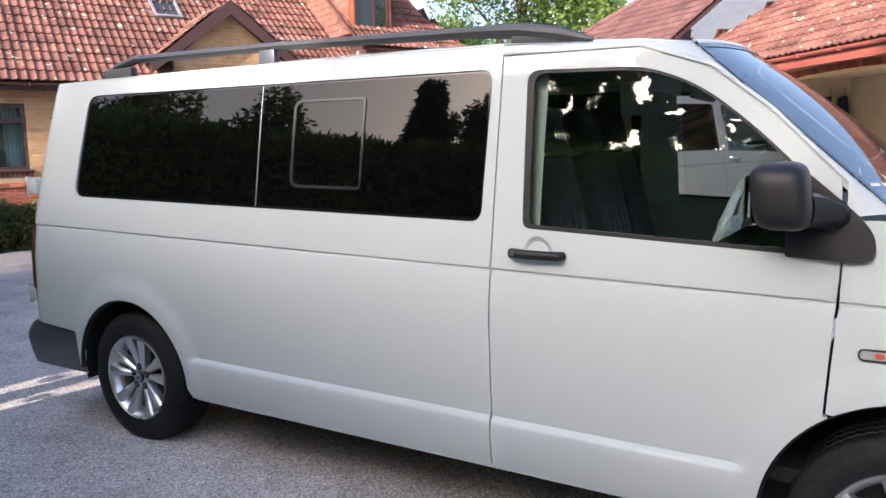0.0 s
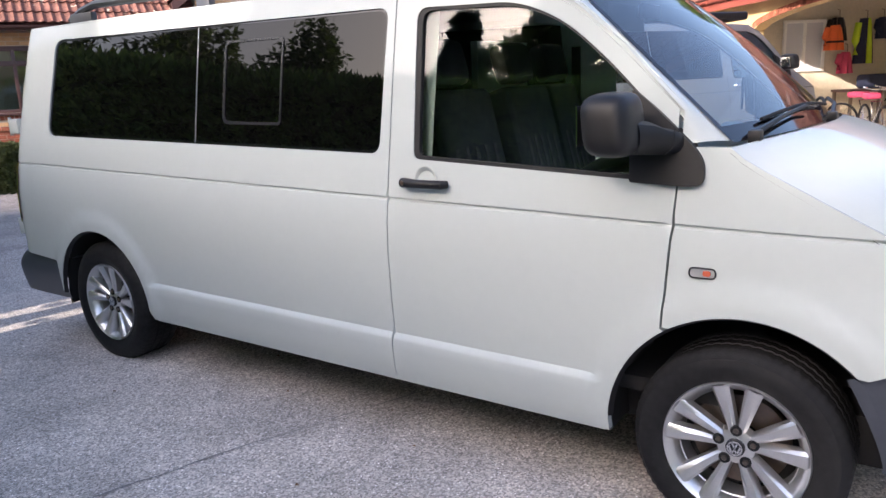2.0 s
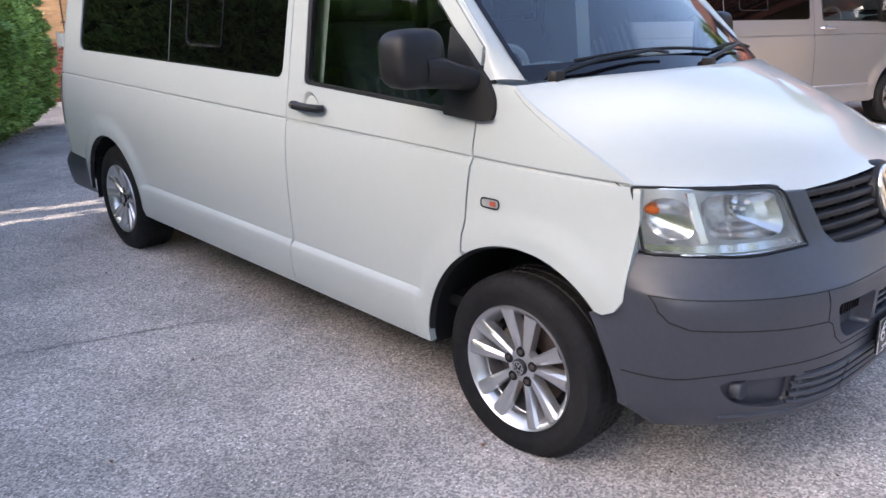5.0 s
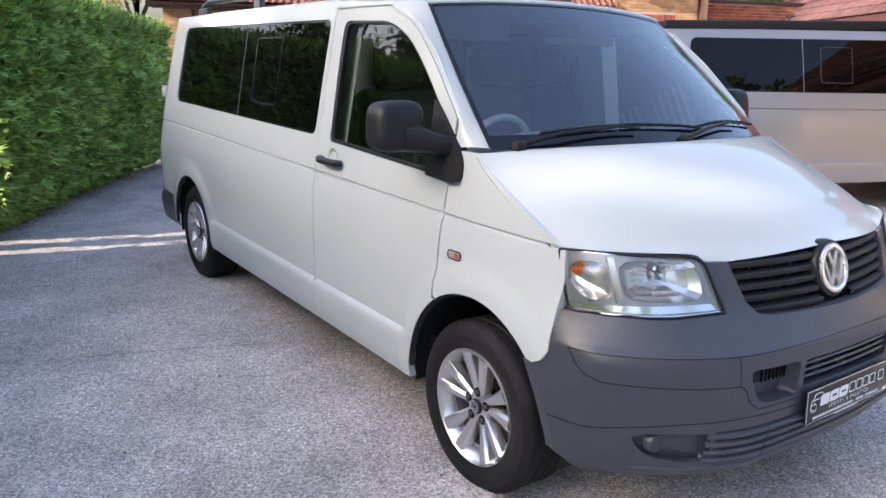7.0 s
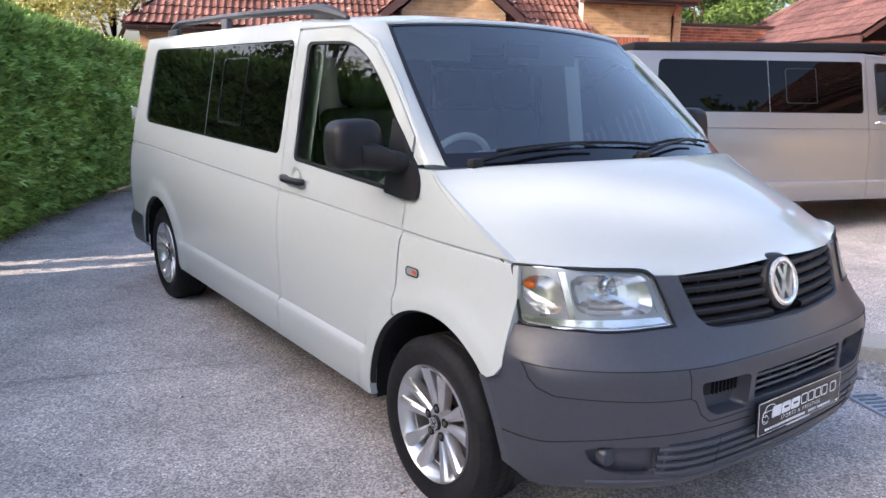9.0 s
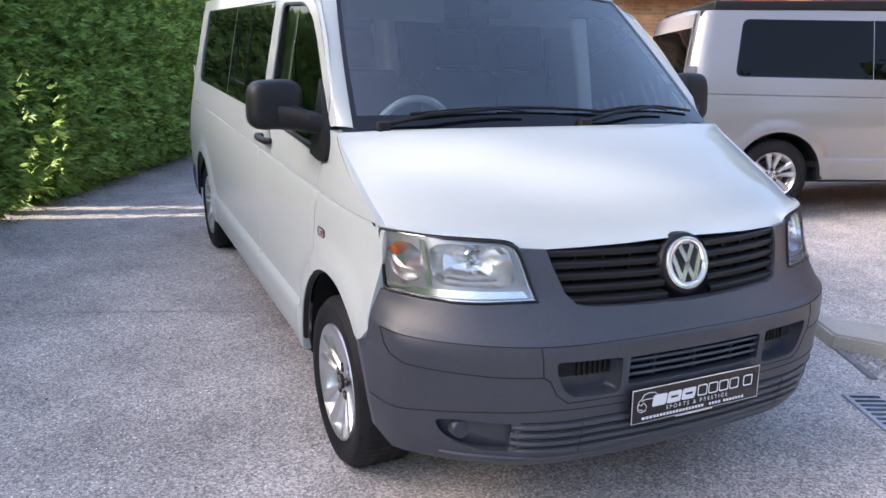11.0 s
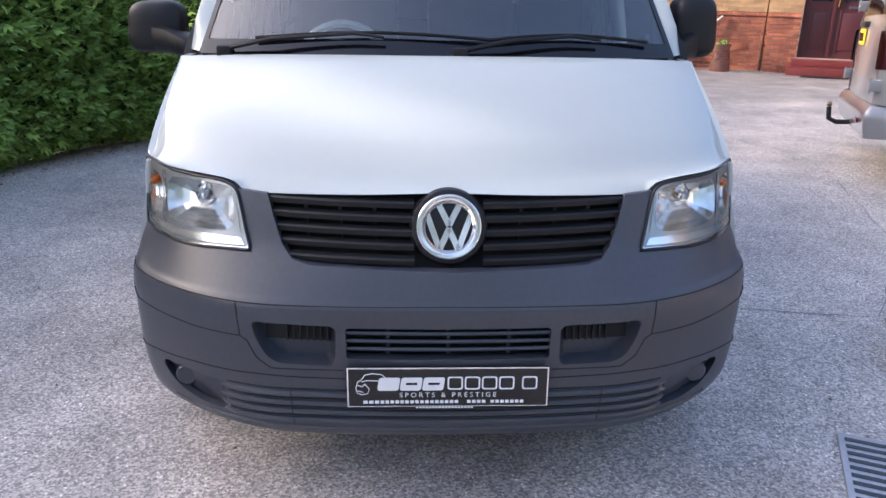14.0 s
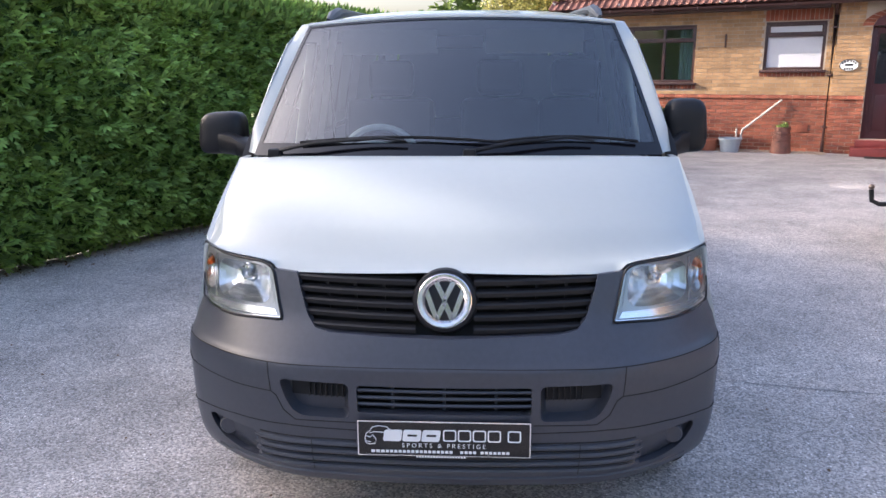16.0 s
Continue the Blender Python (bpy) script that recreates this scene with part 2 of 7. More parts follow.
for tile_paint in (TILE, TILE_J):
    lichen(tile_paint)
SLATE = mat("slate", (0.07, 0.08, 0.10), 0.6, var=0.25, scales=(2.0, 20.0), island=0.15)
BROWN = mat("brown_upvc", (0.055, 0.026, 0.024), 0.4, var=0.15, scales=(3.0, 50.0), bump=0.05)
REDBROWN = mat("red_brown_paint", (0.22, 0.06, 0.045), 0.5, var=0.15, scales=(3.0, 50.0))
MAROON = mat("maroon_door", (0.07, 0.018, 0.022), 0.35, var=0.15)
REDSTEP = mat("red_step_tile", (0.22, 0.04, 0.035), 0.5, var=0.2, scales=(4.0, 60.0))
PANE = mat("window_pane", (0.02, 0.022, 0.024), 0.03, var=0.2, rough_var=0.01, spec=0.8)
BLIND = mat("pale_blind", (0.62, 0.63, 0.66), 0.25, var=0.04, coat=0.5)
CURTAIN = mat("net_curtain", (0.62, 0.63, 0.62), 0.8, var=0.1, scales=(6.0, 80.0))
TERRACOTTA = mat("terracotta", (0.42, 0.14, 0.075), 0.8, var=0.2, scales=(6.0, 60.0), bump=0.2)
GREYPOT = mat("grey_pot", (0.36, 0.42, 0.46), 0.55, var=0.1)
CLAYPOT = mat("fired_clay", (0.16, 0.075, 0.06), 0.6, var=0.35, scales=(7.0, 50.0), hue=(0.28, 0.11, 0.07), bump=0.2)
GRAVEL = mat("gravel", (0.36, 0.27, 0.19), 0.9, var=0.35, island=0.4, scales=(5.0, 60.0))
GREYGRAVEL = mat("grey_gravel", (0.30, 0.29, 0.27), 0.9, var=0.3, island=0.4, scales=(5.0, 60.0))
CONCRETE = mat("concrete", (0.42, 0.39, 0.33), 0.9, var=0.2, scales=(3.0, 60.0), bump=0.4, bump_scale=120.0)
PALEWOOD = mat("pale_pole", (0.55, 0.52, 0.46), 0.5, var=0.15, scales=(6.0, 80.0))
CREAMWALL = mat("cream_wall", (0.55, 0.49, 0.38), 0.9, var=0.12, scales=(1.5, 20.0), bump=0.1)
BARK = mat("bark", (0.09, 0.065, 0.045), 0.95, var=0.35, scales=(4.0, 30.0), bump=0.8, bump_scale=25.0)
HEDGE_LEAF = leaf_mat("hedge_leaf", (0.19, 0.33, 0.07), (0.40, 0.56, 0.15), 0.5, 0.15)
# darker than the leaves: shade deep in the hedge put into the colour
HEDGE_SHADE_CORE = mat("hedge_shade_core", (0.06, 0.11, 0.03), 0.95, var=0.4, scales=(4.0, 30.0), bump=0.8, bump_scale=30.0)
OAK_LEAF = leaf_mat("tree_leaf", (0.06, 0.12, 0.03), (0.15, 0.22, 0.05))
PALE_LEAF = leaf_mat("pale_leaf", (0.26, 0.27, 0.09), (0.42, 0.40, 0.14))
JUNIPER = leaf_mat("juniper_leaf", (0.06, 0.085, 0.035), (0.13, 0.15, 0.065))
FIR_LEAF = leaf_mat("fir_leaf", (0.014, 0.038, 0.016), (0.03, 0.07, 0.025))
LITTER = mat("leaf_litter", (0.16, 0.08, 0.035), 0.9, var=0.4, island=0.5)
HIVIS = mat("hi_vis_yellow", (0.55, 0.75, 0.03), 0.7, var=0.1)
ORANGE = mat("orange_cloth", (0.8, 0.16, 0.04), 0.8, var=0.1)
NAVY = mat("navy_cloth", (0.015, 0.02, 0.05), 0.85, var=0.2)
PINK = mat("pink_cloth", (0.55, 0.06, 0.14), 0.7, var=0.15)
WHITEPAINT = mat("white_gloss", (0.75, 0.75, 0.72), 0.4, var=0.05)


# ---- building helpers ----
def mesh_of(name, verts, faces, sharp=38):
    me = bpy.data.meshes.new(name)
    me.from_pydata([tuple(v) for v in verts], [], faces)
    me.update()
    me.shade_smooth()
    me.set_sharp_from_angle(angle=radians(sharp))
    return me


def part(name, me, material, parent=None, label="", m=None):
    """One mesh object, under a thing or a part. me: a mesh, a bmesh, or (verts, faces)."""
    if isinstance(me, tuple):
        me = mesh_of(name, *me)
    elif isinstance(me, bmesh.types.BMesh):
        b, me = me, bpy.data.meshes.new(name)
        b.to_mesh(me)
        b.free()
        me.shade_smooth()
        me.set_sharp_from_angle(angle=radians(35))
    if not me.materials:
        me.materials.append(material)
    ob = new(name, me)
    if parent is not None:
        ob.parent = parent
    if m is not None:
        ob.matrix_basis = m
    if label:
        tagged(ob, label)
    return ob


def empty(name, m, label, category, group="", kind=""):
    ob = new(name)
    ob.matrix_basis = m
    return tagged(ob, label, category, group, kind)


def box(x0, x1, y0, y1, z0, z1, bevel=0.0, seg=2):
    b = bmesh.new()
    bmesh.ops.create_cube(b, size=1)
    for v in b.verts:
        v.co = Vector(((x0 + x1) / 2 + v.co.x * (x1 - x0), (y0 + y1) / 2 + v.co.y * (y1 - y0), (z0 + z1) / 2 + v.co.z * (z1 - z0)))
    if bevel:
        bmesh.ops.bevel(b, geom=b.edges[:], offset=bevel, segments=seg, affect="EDGES", profile=0.6)
    return b


def lathe(profile, n=48, axis="y"):
    """A turned shape from (radius, along) pairs."""
    verts, faces = [], []
    k = len(profile)
    for i in range(n):
        a = 2 * math.pi * i / n
        for r, w in profile:
            c, s = r * math.cos(a), r * math.sin(a)
            verts.append((c, w, s) if axis == "y" else (c, s, w))
    for i in range(n):
        j = (i + 1) % n
        for q in range(k - 1):
            f = (i * k + q, i * k + q + 1, j * k + q + 1, j * k + q)
            faces.append(f if axis == "y" else f[::-1])
    return verts, faces


def tube(points, radius, n=8, closed=False):
    """A round bar along a line of points; radius may be a list."""
    pts = [Vector(p) for p in points]
    verts, faces = [], []
    rad = radius if isinstance(radius, (list, tuple)) else [radius] * len(pts)
    up = Vector((0, 0, 1))
    for i, p in enumerate(pts):
        d = (pts[min(i + 1, len(pts) - 1)] - pts[max(i - 1, 0)]).normalized()
        side = d.cross(up)
        side = side.normalized() if side.length > 1e-3 else Vector((1, 0, 0))
        top = side.cross(d).normalized()
        for k in range(n):
            a = 2 * math.pi * k / n
            verts.append(p + (side * math.cos(a) + top * math.sin(a)) * rad[i])
    for i in range(len(pts) - 1):
        for k in range(n):
            k2 = (k + 1) % n
            faces.append((i * n + k, (i + 1) * n + k, (i + 1) * n + k2, i * n + k2))
    faces.append(tuple(range(n)))
    faces.append(tuple(reversed(range((len(pts) - 1) * n, len(pts) * n))))
    return verts, faces


def grid(fn, nu, nv, flip=False):
    """A sheet fn(u, v) over the unit square."""
    verts = [fn(i / nu, j / nv) for i in range(nu + 1) for j in range(nv + 1)]
    faces = []
    for i in range(nu):
        for j in range(nv):
            a = i * (nv + 1) + j
            f = (a, a + nv + 1, a + nv + 2, a + 1)
            faces.append(f[::-1] if flip else f)
    return verts, faces


def joined(pieces):
    verts, faces = [], []
    for v, f in pieces:
        o = len(verts)
        verts += list(v)
        faces += [tuple(i + o for i in q) for q in f]
    return verts, faces


def rounded(pts, radii, n=5):
    """A polygon with rounded corners. radii: one number or one per corner."""
    out = []
    k = len(pts)
    rs = radii if isinstance(radii, (list, tuple)) else [radii] * k
    for i in range(k):
        p0, p, p1 = Vector(pts[i - 1]), Vector(pts[i]), Vector(pts[(i + 1) % k])
        r = rs[i]
        if r <= 0:
            out.append(tuple(p))
            continue
        a, b = p + (p0 - p).normalized() * min(r, (p0 - p).length * 0.48), p + (p1 - p).normalized() * min(r, (p1 - p).length * 0.48)
        for j in range(n + 1):
            t = j / n
            out.append(tuple(a * (1 - t) ** 2 + p * 2 * t * (1 - t) + b * t * t))
    return out


def dense(poly, step):
    out = []
    for i in range(len(poly)):
        a, b = Vector(poly[i]), Vector(poly[(i + 1) % len(poly)])
        k = max(1, math.ceil((b - a).length / step))
        out += [tuple(a.lerp(b, j / k)) for j in range(k)]
    return out


def inside(P, poly):
    P, Q = np.asarray(P), np.asarray(poly)
    res = np.zeros(len(P), bool)
    for (x1, y1), (x2, y2) in zip(Q, np.roll(Q, -1, 0)):
        if y1 == y2:
            continue
        c = ((y1 > P[:, 1]) != (y2 > P[:, 1])) & (P[:, 0] < (x2 - x1) * (P[:, 1] - y1) / (y2 - y1) + x1)
        res ^= c
    return res


def clear_of(P, poly, d):
    P, Q = np.asarray(P), np.asarray(poly)
    best = np.full(len(P), 1e9)
    for a, b in zip(Q, np.roll(Q, -1, 0)):
        ab = b - a
        t = np.clip(((P - a) @ ab) / max(ab @ ab, 1e-12), 0, 1)
        best = np.minimum(best, np.hypot(*(P - a - t[:, None] * ab).T))
    return best > d


def panel(outline, holes, fn, step, back, extra=(), out=(0, 0, 0), lip=True):
    """A pressed panel: a flat outline with holes, laid on the surface fn(a, b), its edges turned in by the vector back."""
    from mathutils.geometry import delaunay_2d_cdt
    loops = [dense(outline, step)] + [dense(h, step) for h in holes]
    pts, edges = [], []
    for lp in loops:
        o = len(pts)
        pts += lp
        edges += [(o + i, o + (i + 1) % len(lp)) for i in range(len(lp))]
    arr = np.array(loops[0])
    x0, z0 = arr.min(0)
    x1, z1 = arr.max(0)
    gx, gz = np.meshgrid(np.linspace(x0, x1, max(2, int((x1 - x0) / step) + 1)), np.linspace(z0, z1, max(2, int((z1 - z0) / step) + 1)))
    cand = np.column_stack([gx.ravel(), gz.ravel()])
    rows = [np.array(r) for r in extra]
    for r in rows:
        for e in r:
            cand = cand[np.hypot(*(cand - e).T) > step * 0.6]
    ok = inside(cand, loops[0])
    for h in loops[1:]:
        ok &= ~inside(cand, h)
    cand = cand[ok]
    ok = np.ones(len(cand), bool)
    for lp in loops:
        ok &= clear_of(cand, lp, step * 0.3)
    for r in rows:
        good = inside(r, loops[0])
        for h in loops[1:]:
            good &= ~inside(r, h)
        for lp in loops:
            good &= clear_of(r, lp, 0.002)
        last = None
        for p, g in zip(r, good):
            if g:
                pts.append(tuple(p))
                if last is not None:
                    edges.append((last, len(pts) - 1))
                last = len(pts) - 1
            else:
                last = None
    allp = [Vector(p) for p in pts] + [Vector(p) for p in cand[ok]]
    v2, _, f2, *_ = delaunay_2d_cdt(allp, edges, [], 0, 1e-6)
    cen = np.array([np.mean([v2[i] for i in f], axis=0) for f in f2])
    ok = inside(cen, loops[0])
    for h in loops[1:]:
        ok &= ~inside(cen, h)
    verts = [Vector(fn(p[0], p[1])) for p in v2]
    faces = [tuple(f) for f, k in zip(f2, ok) if k]
    nsum = Vector()
    for f in faces[:: max(1, len(faces) // 60)]:
        nsum += (verts[f[1]] - verts[f[0]]).cross(verts[f[2]] - verts[f[0]])
    if nsum.dot(-Vector(back)) < 0:
        faces = [f[::-1] for f in faces]
    if lip:
        bk = Vector(back)
        for lp in loops:
            o = len(verts)
            for p in lp:
                a = Vector(fn(*p))
                verts += [a, a + bk]
            k = len(lp)
            for i in range(k):
                j = (i + 1) % k
                faces.append((o + 2 * i, o + 2 * j, o + 2 * j + 1, o + 2 * i + 1))
    return verts, faces


def lerp_table(xs, ys):
    return lambda v: float(np.interp(v, xs, ys))


def ground_z(x, y):
    """The drive: level round the van, falling a little to the house, rising to the garage."""
    def s(a):
        a = min(max(a, 0), 1)
        return a * a * (3 - 2 * a)
    return -0.1 * s((-x - 8) / 4) + 0.2 * s((y - 3.6) / 5) * s((x + 8) / 4) + 0.006 * noise.noise((x * 0.5, y * 0.5, 0))


# ---- ground ----
def ground_sheet():
    xs = np.concatenate([np.linspace(-400, -26, 9), np.arange(-25, 12.1, 0.5), np.linspace(14, 400, 9)])
    ys = np.concatenate([np.linspace(-400, -16, 9), np.arange(-15, 24.1, 0.5), np.linspace(26, 400, 9)])
    verts = [(x, y, ground_z(x, y)) for x in xs for y in ys]
    k = len(ys)
    faces = [(i * k + j, (i + 1) * k + j, (i + 1) * k + j + 1, i * k + j + 1) for i in range(len(xs) - 1) for j in range(k - 1)]
    return verts, faces


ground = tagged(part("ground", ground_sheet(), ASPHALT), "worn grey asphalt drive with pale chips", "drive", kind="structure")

# ---- house ----
HOUSE = pose(-14.39, 2.45, 0, 0, 0, 65)
house = tagged(new("house"), "buff and red brick house with a clay tile roof", "house", kind="structure")
house.matrix_basis = HOUSE
EAVE = 2.80
PITCH = math.tan(radians(38))


def wall_slab(x0, x1, y0, y1, z0, z1, holes, name="wall", material=MORTAR, parent=None):
    """A wall with openings through it; holes: (x0, x1, z0, z1)."""
    xs = sorted({x0, x1, *[min(max(v, x0), x1) for h in holes for v in h[:2]]})
    zs = sorted({z0, z1, *[min(max(v, z0), z1) for h in holes for v in h[2:]]})
    pieces = []
    for a, b in zip(xs, xs[1:]):
        for c, d in zip(zs, zs[1:]):
            if any(h[0] < (a + b) / 2 < h[1] and h[2] < (c + d) / 2 < h[3] for h in holes):
                continue
            v = [(x, y, z) for x in (a, b) for y in (y0, y1) for z in (c, d)]
            pieces.append((v, [(0, 1, 3, 2), (4, 6, 7, 5), (0, 4, 5, 1), (2, 3, 7, 6), (0, 2, 6, 4), (1, 5, 7, 3)]))
    return part(name, joined(pieces), material, parent)


WIN_A, WIN_B, DOOR = (0.22, 2.28, 1.27, 2.45), (3.62, 4.72, 1.52, 2.45), (5.50, 6.80, 0.20, 2.32)
main_wall = wall_slab(-0.6, 4.92, 0.0, 0.28, -0.25, 2.82, [WIN_A, WIN_B], "front_wall", MORTAR, house)
porch_wall = wall_slab(4.92, 7.30, -0.12, 0.28, -0.25, 3.3, [DOOR], "porch_wall", MORTAR, house)
link_wall = wall_slab(7.30, 9.2, 0.0, 0.28, -0.25, 2.95, [], "link_wall", MORTAR, house)
wing_wall = wall_slab(9.2, 11.7, 0.0, 0.28, -0.25, 3.75, [], "wing_wall", MORTAR, house)
part("end_wall", box(11.42, 11.7, 0.28, 6.8, -0.25, 3.75), BRICK_BUFF, house)
part("end_wall", box(-0.6, -0.32, 0.28, 6.8, -0.25, 2.82), BRICK_BUFF, house)
part("back_wall", box(-0.6, 11.7, 6.8, 7.05, -0.25, 3.5), BRICK_BUFF, house)
part("inner_wall", box(-0.3, 11.4, 2.4, 2.5, 0, 2.7), CREAMWALL, house)
gable = [(4.92, -0.119, 3.3), (7.30, -0.119, 3.3), (6.05, -0.119, 4.32), (4.92, 0.279, 3.3), (7.30, 0.279, 3.3), (6.05, 0.279, 4.32)]
part("gable_wall", (gable, [(0, 1, 2), (5, 4, 3), (0, 2, 5, 3), (1, 4, 5, 2)]), MORTAR, house)


def window(parent, x0, x1, z0, z1, split, mullions, blind, y=0.06):
    """A brown plastic window: frame, top lights, panes and sill."""
    w = part("window", ([], []), BROWN, parent)
    t = 0.055
    for a, b, c, d in ((x0, x1, z0, z0 + t), (x0, x1, z1 - t, z1), (x0, x0 + t, z0 + t, z1 - t), (x1 - t, x1, z0 + t, z1 - t)):
        part("frame", box(a, b, y - 0.03, y + 0.05, c, d, 0.006), BROWN, w)
    part("transom", box(x0 + t, x1 - t, y - 0.028, y + 0.05, split - 0.03, split + 0.03, 0.005), BROWN, w)
    for xm in mullions:
        part("mullion", box(xm - 0.03, xm + 0.03, y - 0.026, y + 0.05, z0 + t, z1 - t, 0.005), BROWN, w)
    xs = [x0 + t] + list(mullions) + [x1 - t]
    for a, b in zip(xs, xs[1:]):
        for c, d in ((z0 + t, split - 0.03), (split + 0.03, z1 - t)):
            part("pane", box(a, b, y + 0.01, y + 0.018, c, d), BLIND if blind else CLEAR, w)
            if d > split + 0.05:
                for p, q, r, u in ((a + 0.03, b - 0.03, c, c + 0.03), (a + 0.03, b - 0.03, d - 0.03, d), (a, a + 0.03, c, d), (b - 0.03, b, c, d)):
                    part("sash", box(p, q, y - 0.02, y + 0.03, r, u, 0.004), BROWN, w)
    part("sill", box(x0 - 0.06, x1 + 0.06, y - 0.13, y + 0.02, z0 - 0.05, z0 - 0.002, 0.008), BROWN, w)
    return w


wa = window(house, *WIN_A, 2.13, [0.92, 1.62], False)
for x0, x1 in ((0.30, 0.62), (1.92, 2.22)):
    def drape(u, v, x0=x0, x1=x1):
        x = x0 + (x1 - x0) * u
        return (x, 0.22 + 0.025 * math.sin(u * 30), 1.28 + 1.12 * v)
    part("curtain", grid(drape, 40, 4), CURTAIN, wa)
window(house, *WIN_B, 2.19, [], True)
# entrance door
dr = part("entrance_door", box(DOOR[0] + 0.08, DOOR[1] - 0.08, 0.03, 0.09, DOOR[2], 2.30), MAROON, house, "maroon double door with glazed upper panels")
for a, b in ((DOOR[0], DOOR[0] + 0.09), (DOOR[1] - 0.09, DOOR[1]), (6.0, 6.07)):
    part("door_frame", box(a, b, 0.0, 0.12, DOOR[2], 2.32, 0.008), MAROON, dr)
for a, b in ((5.63, 5.97), (6.14, 6.66)):
    part("door_glass", box(a, b, 0.022, 0.034, 1.25, 2.18), PANE, dr)
    for p, q in ((a, a + 0.03), (b - 0.03, b)):
        part("bead", box(p, q, 0.012, 0.03, 0.32, 1.08, 0.005), MAROON, dr)
    part("door_panel", box(a + 0.05, b - 0.05, 0.018, 0.032, 0.36, 1.04, 0.006), MAROON, dr)
part("door_handle", tube([(6.09, 0.0, 1.15), (6.09, -0.01, 1.32)], 0.012, 8), mat("brass", (0.7, 0.5, 0.15), 0.25, metal=1.0), dr, "brass handle")
part("letter_plate", box(6.27, 6.55, 0.012, 0.025, 1.12, 1.17), CHROME, dr)
arch = []
for i in range(15):
    a0, a1 = radians(180 - i * 12), radians(180 - (i + 1) * 12)
    c, r0, r1, sq = 6.15, 0.65, 0.83, 0.42
    v = [(c + r * math.cos(a), y, 2.32 + r * math.sin(a) * sq) for a in (a0 - 0.012, a1 + 0.012) for r in (r0, r1) for y in (-0.135, 0.0)]
    part("arch_brick", (v, [(0, 1, 3, 2), (4, 6, 7, 5), (0, 2, 6, 4), (1, 5, 7, 3), (2, 3, 7, 6), (0, 4, 5, 1)]), BRICK_RED, porch_wall)
part("fanlight", grid(lambda u, v: (5.50 + 1.30 * u, -0.128, 2.32 + v * 0.65 * 0.42 * math.sqrt(max(0, 1 - (2 * u - 1) ** 2))), 20, 2), MAROON, dr)
for k, (a, b, d, z0, z1) in enumerate(((5.35, 7.0, 0.62, -0.2, 0.06), (5.42, 6.92, 0.36, 0.06, 0.19))):
    tagged(part("step", box(a, b, -d, -0.125, z0, z1, 0.012), REDSTEP, None, m=HOUSE), "red tiled door step", "step", "door steps")
tagged(part("door_mat", box(5.6, 6.7, -0.98, -0.66, -0.13, -0.075, 0.01), RUBBER, None, m=HOUSE), "dark door mat on the drive", "mat")
# oval name plaque
pl = lathe([(0.0, -0.02), (0.155, -0.02), (0.165, -0.012), (0.17, 0.0)], 40)
plaque = tagged(part("house_sign", ([(5.17 + p[0], -0.121 + p[1], 1.60 + p[2] * 0.68) for p in pl[0]], pl[1]), WHITEPAINT, None, m=HOUSE), "white oval house sign with black marks", "sign")
rim = [(5.17 + 0.16 * math.cos(a), -0.143, 1.60 + 0.108 * math.sin(a)) for a in np.linspace(0, 2 * math.pi, 33)]
part("rim", tube(rim, 0.006, 5), PLATE, plaque)
for i in range(6):
    a = radians(150 - i * 24)
    part("print_bar", box(5.17 + 0.125 * math.cos(a) - 0.012, 5.17 + 0.125 * math.cos(a) + 0.012, -0.144, -0.141, 1.60 + 0.078 * math.sin(a) - 0.014, 1.60 + 0.078 * math.sin(a) + 0.014), PLATE, plaque)
for i in range(4):
    part("print_bar", box(5.09 + 0.042 * i, 5.115 + 0.042 * i, -0.144, -0.141, 1.515, 1.55), PLATE, plaque)
part("print_mark", box(5.10, 5.24, -0.144, -0.141, 1.59, 1.625, 0.001), PLATE, plaque)
tagged(part("wall_hook", box(2.86, 2.885, -0.05, -0.001, 1.98, 2.24, 0.004), BROWN, None, m=HOUSE), "dark iron rod fixed to the brick wall", "bracket")
tagged(part("air_brick", box(4.35, 4.57, -0.022, -0.001, 0.30, 0.44, 0.004), BRICK_RED, None, m=HOUSE), "red clay air brick in the plinth", "vent")
# rainwater goods
for x in (0.02, 4.86):
    d = tagged(part("downpipe", tube([(x, -0.06, -0.1), (x, -0.06, 2.55), (x, -0.22, 2.68), (x, -0.30, 2.74)], 0.034, 10), BROWN, None, m=HOUSE), "brown plastic downpipe on the brick wall", "pipe", "downpipes")
    for z in (0.4, 1.4, 2.3):
        part("bracket", box(x - 0.045, x + 0.045, -0.10, -0.001, z, z + 0.03, 0.004), BROWN, d)
tagged(part("downpipe", tube([(11.45, -0.06, -0.1), (11.45, -0.06, 3.4), (11.45, -0.3, 3.66)], 0.034, 10), REDBROWN, None, m=HOUSE), "red-brown downpipe at the corner", "pipe", "downpipes")


def gutter(x0, x1, y, z, material, parent=None, m=HOUSE):
    def g(u, v):
        a = math.pi * (1 + v)
        return (x0 + (x1 - x0) * u, y + 0.055 * math.cos(a), z + 0.055 * math.sin(a) + 0.02)
    ob = tagged(part("gutter", grid(g, 1, 8), material, None, m=m), "half-round gutter below the tiles", "gutter", "gutters")
    for x in np.arange(x0 + 0.5, x1, 0.9):
        part("clip", box(x - 0.012, x + 0.012, y - 0.06, y + 0.06, z - 0.04, z + 0.03), material, ob)
    return ob


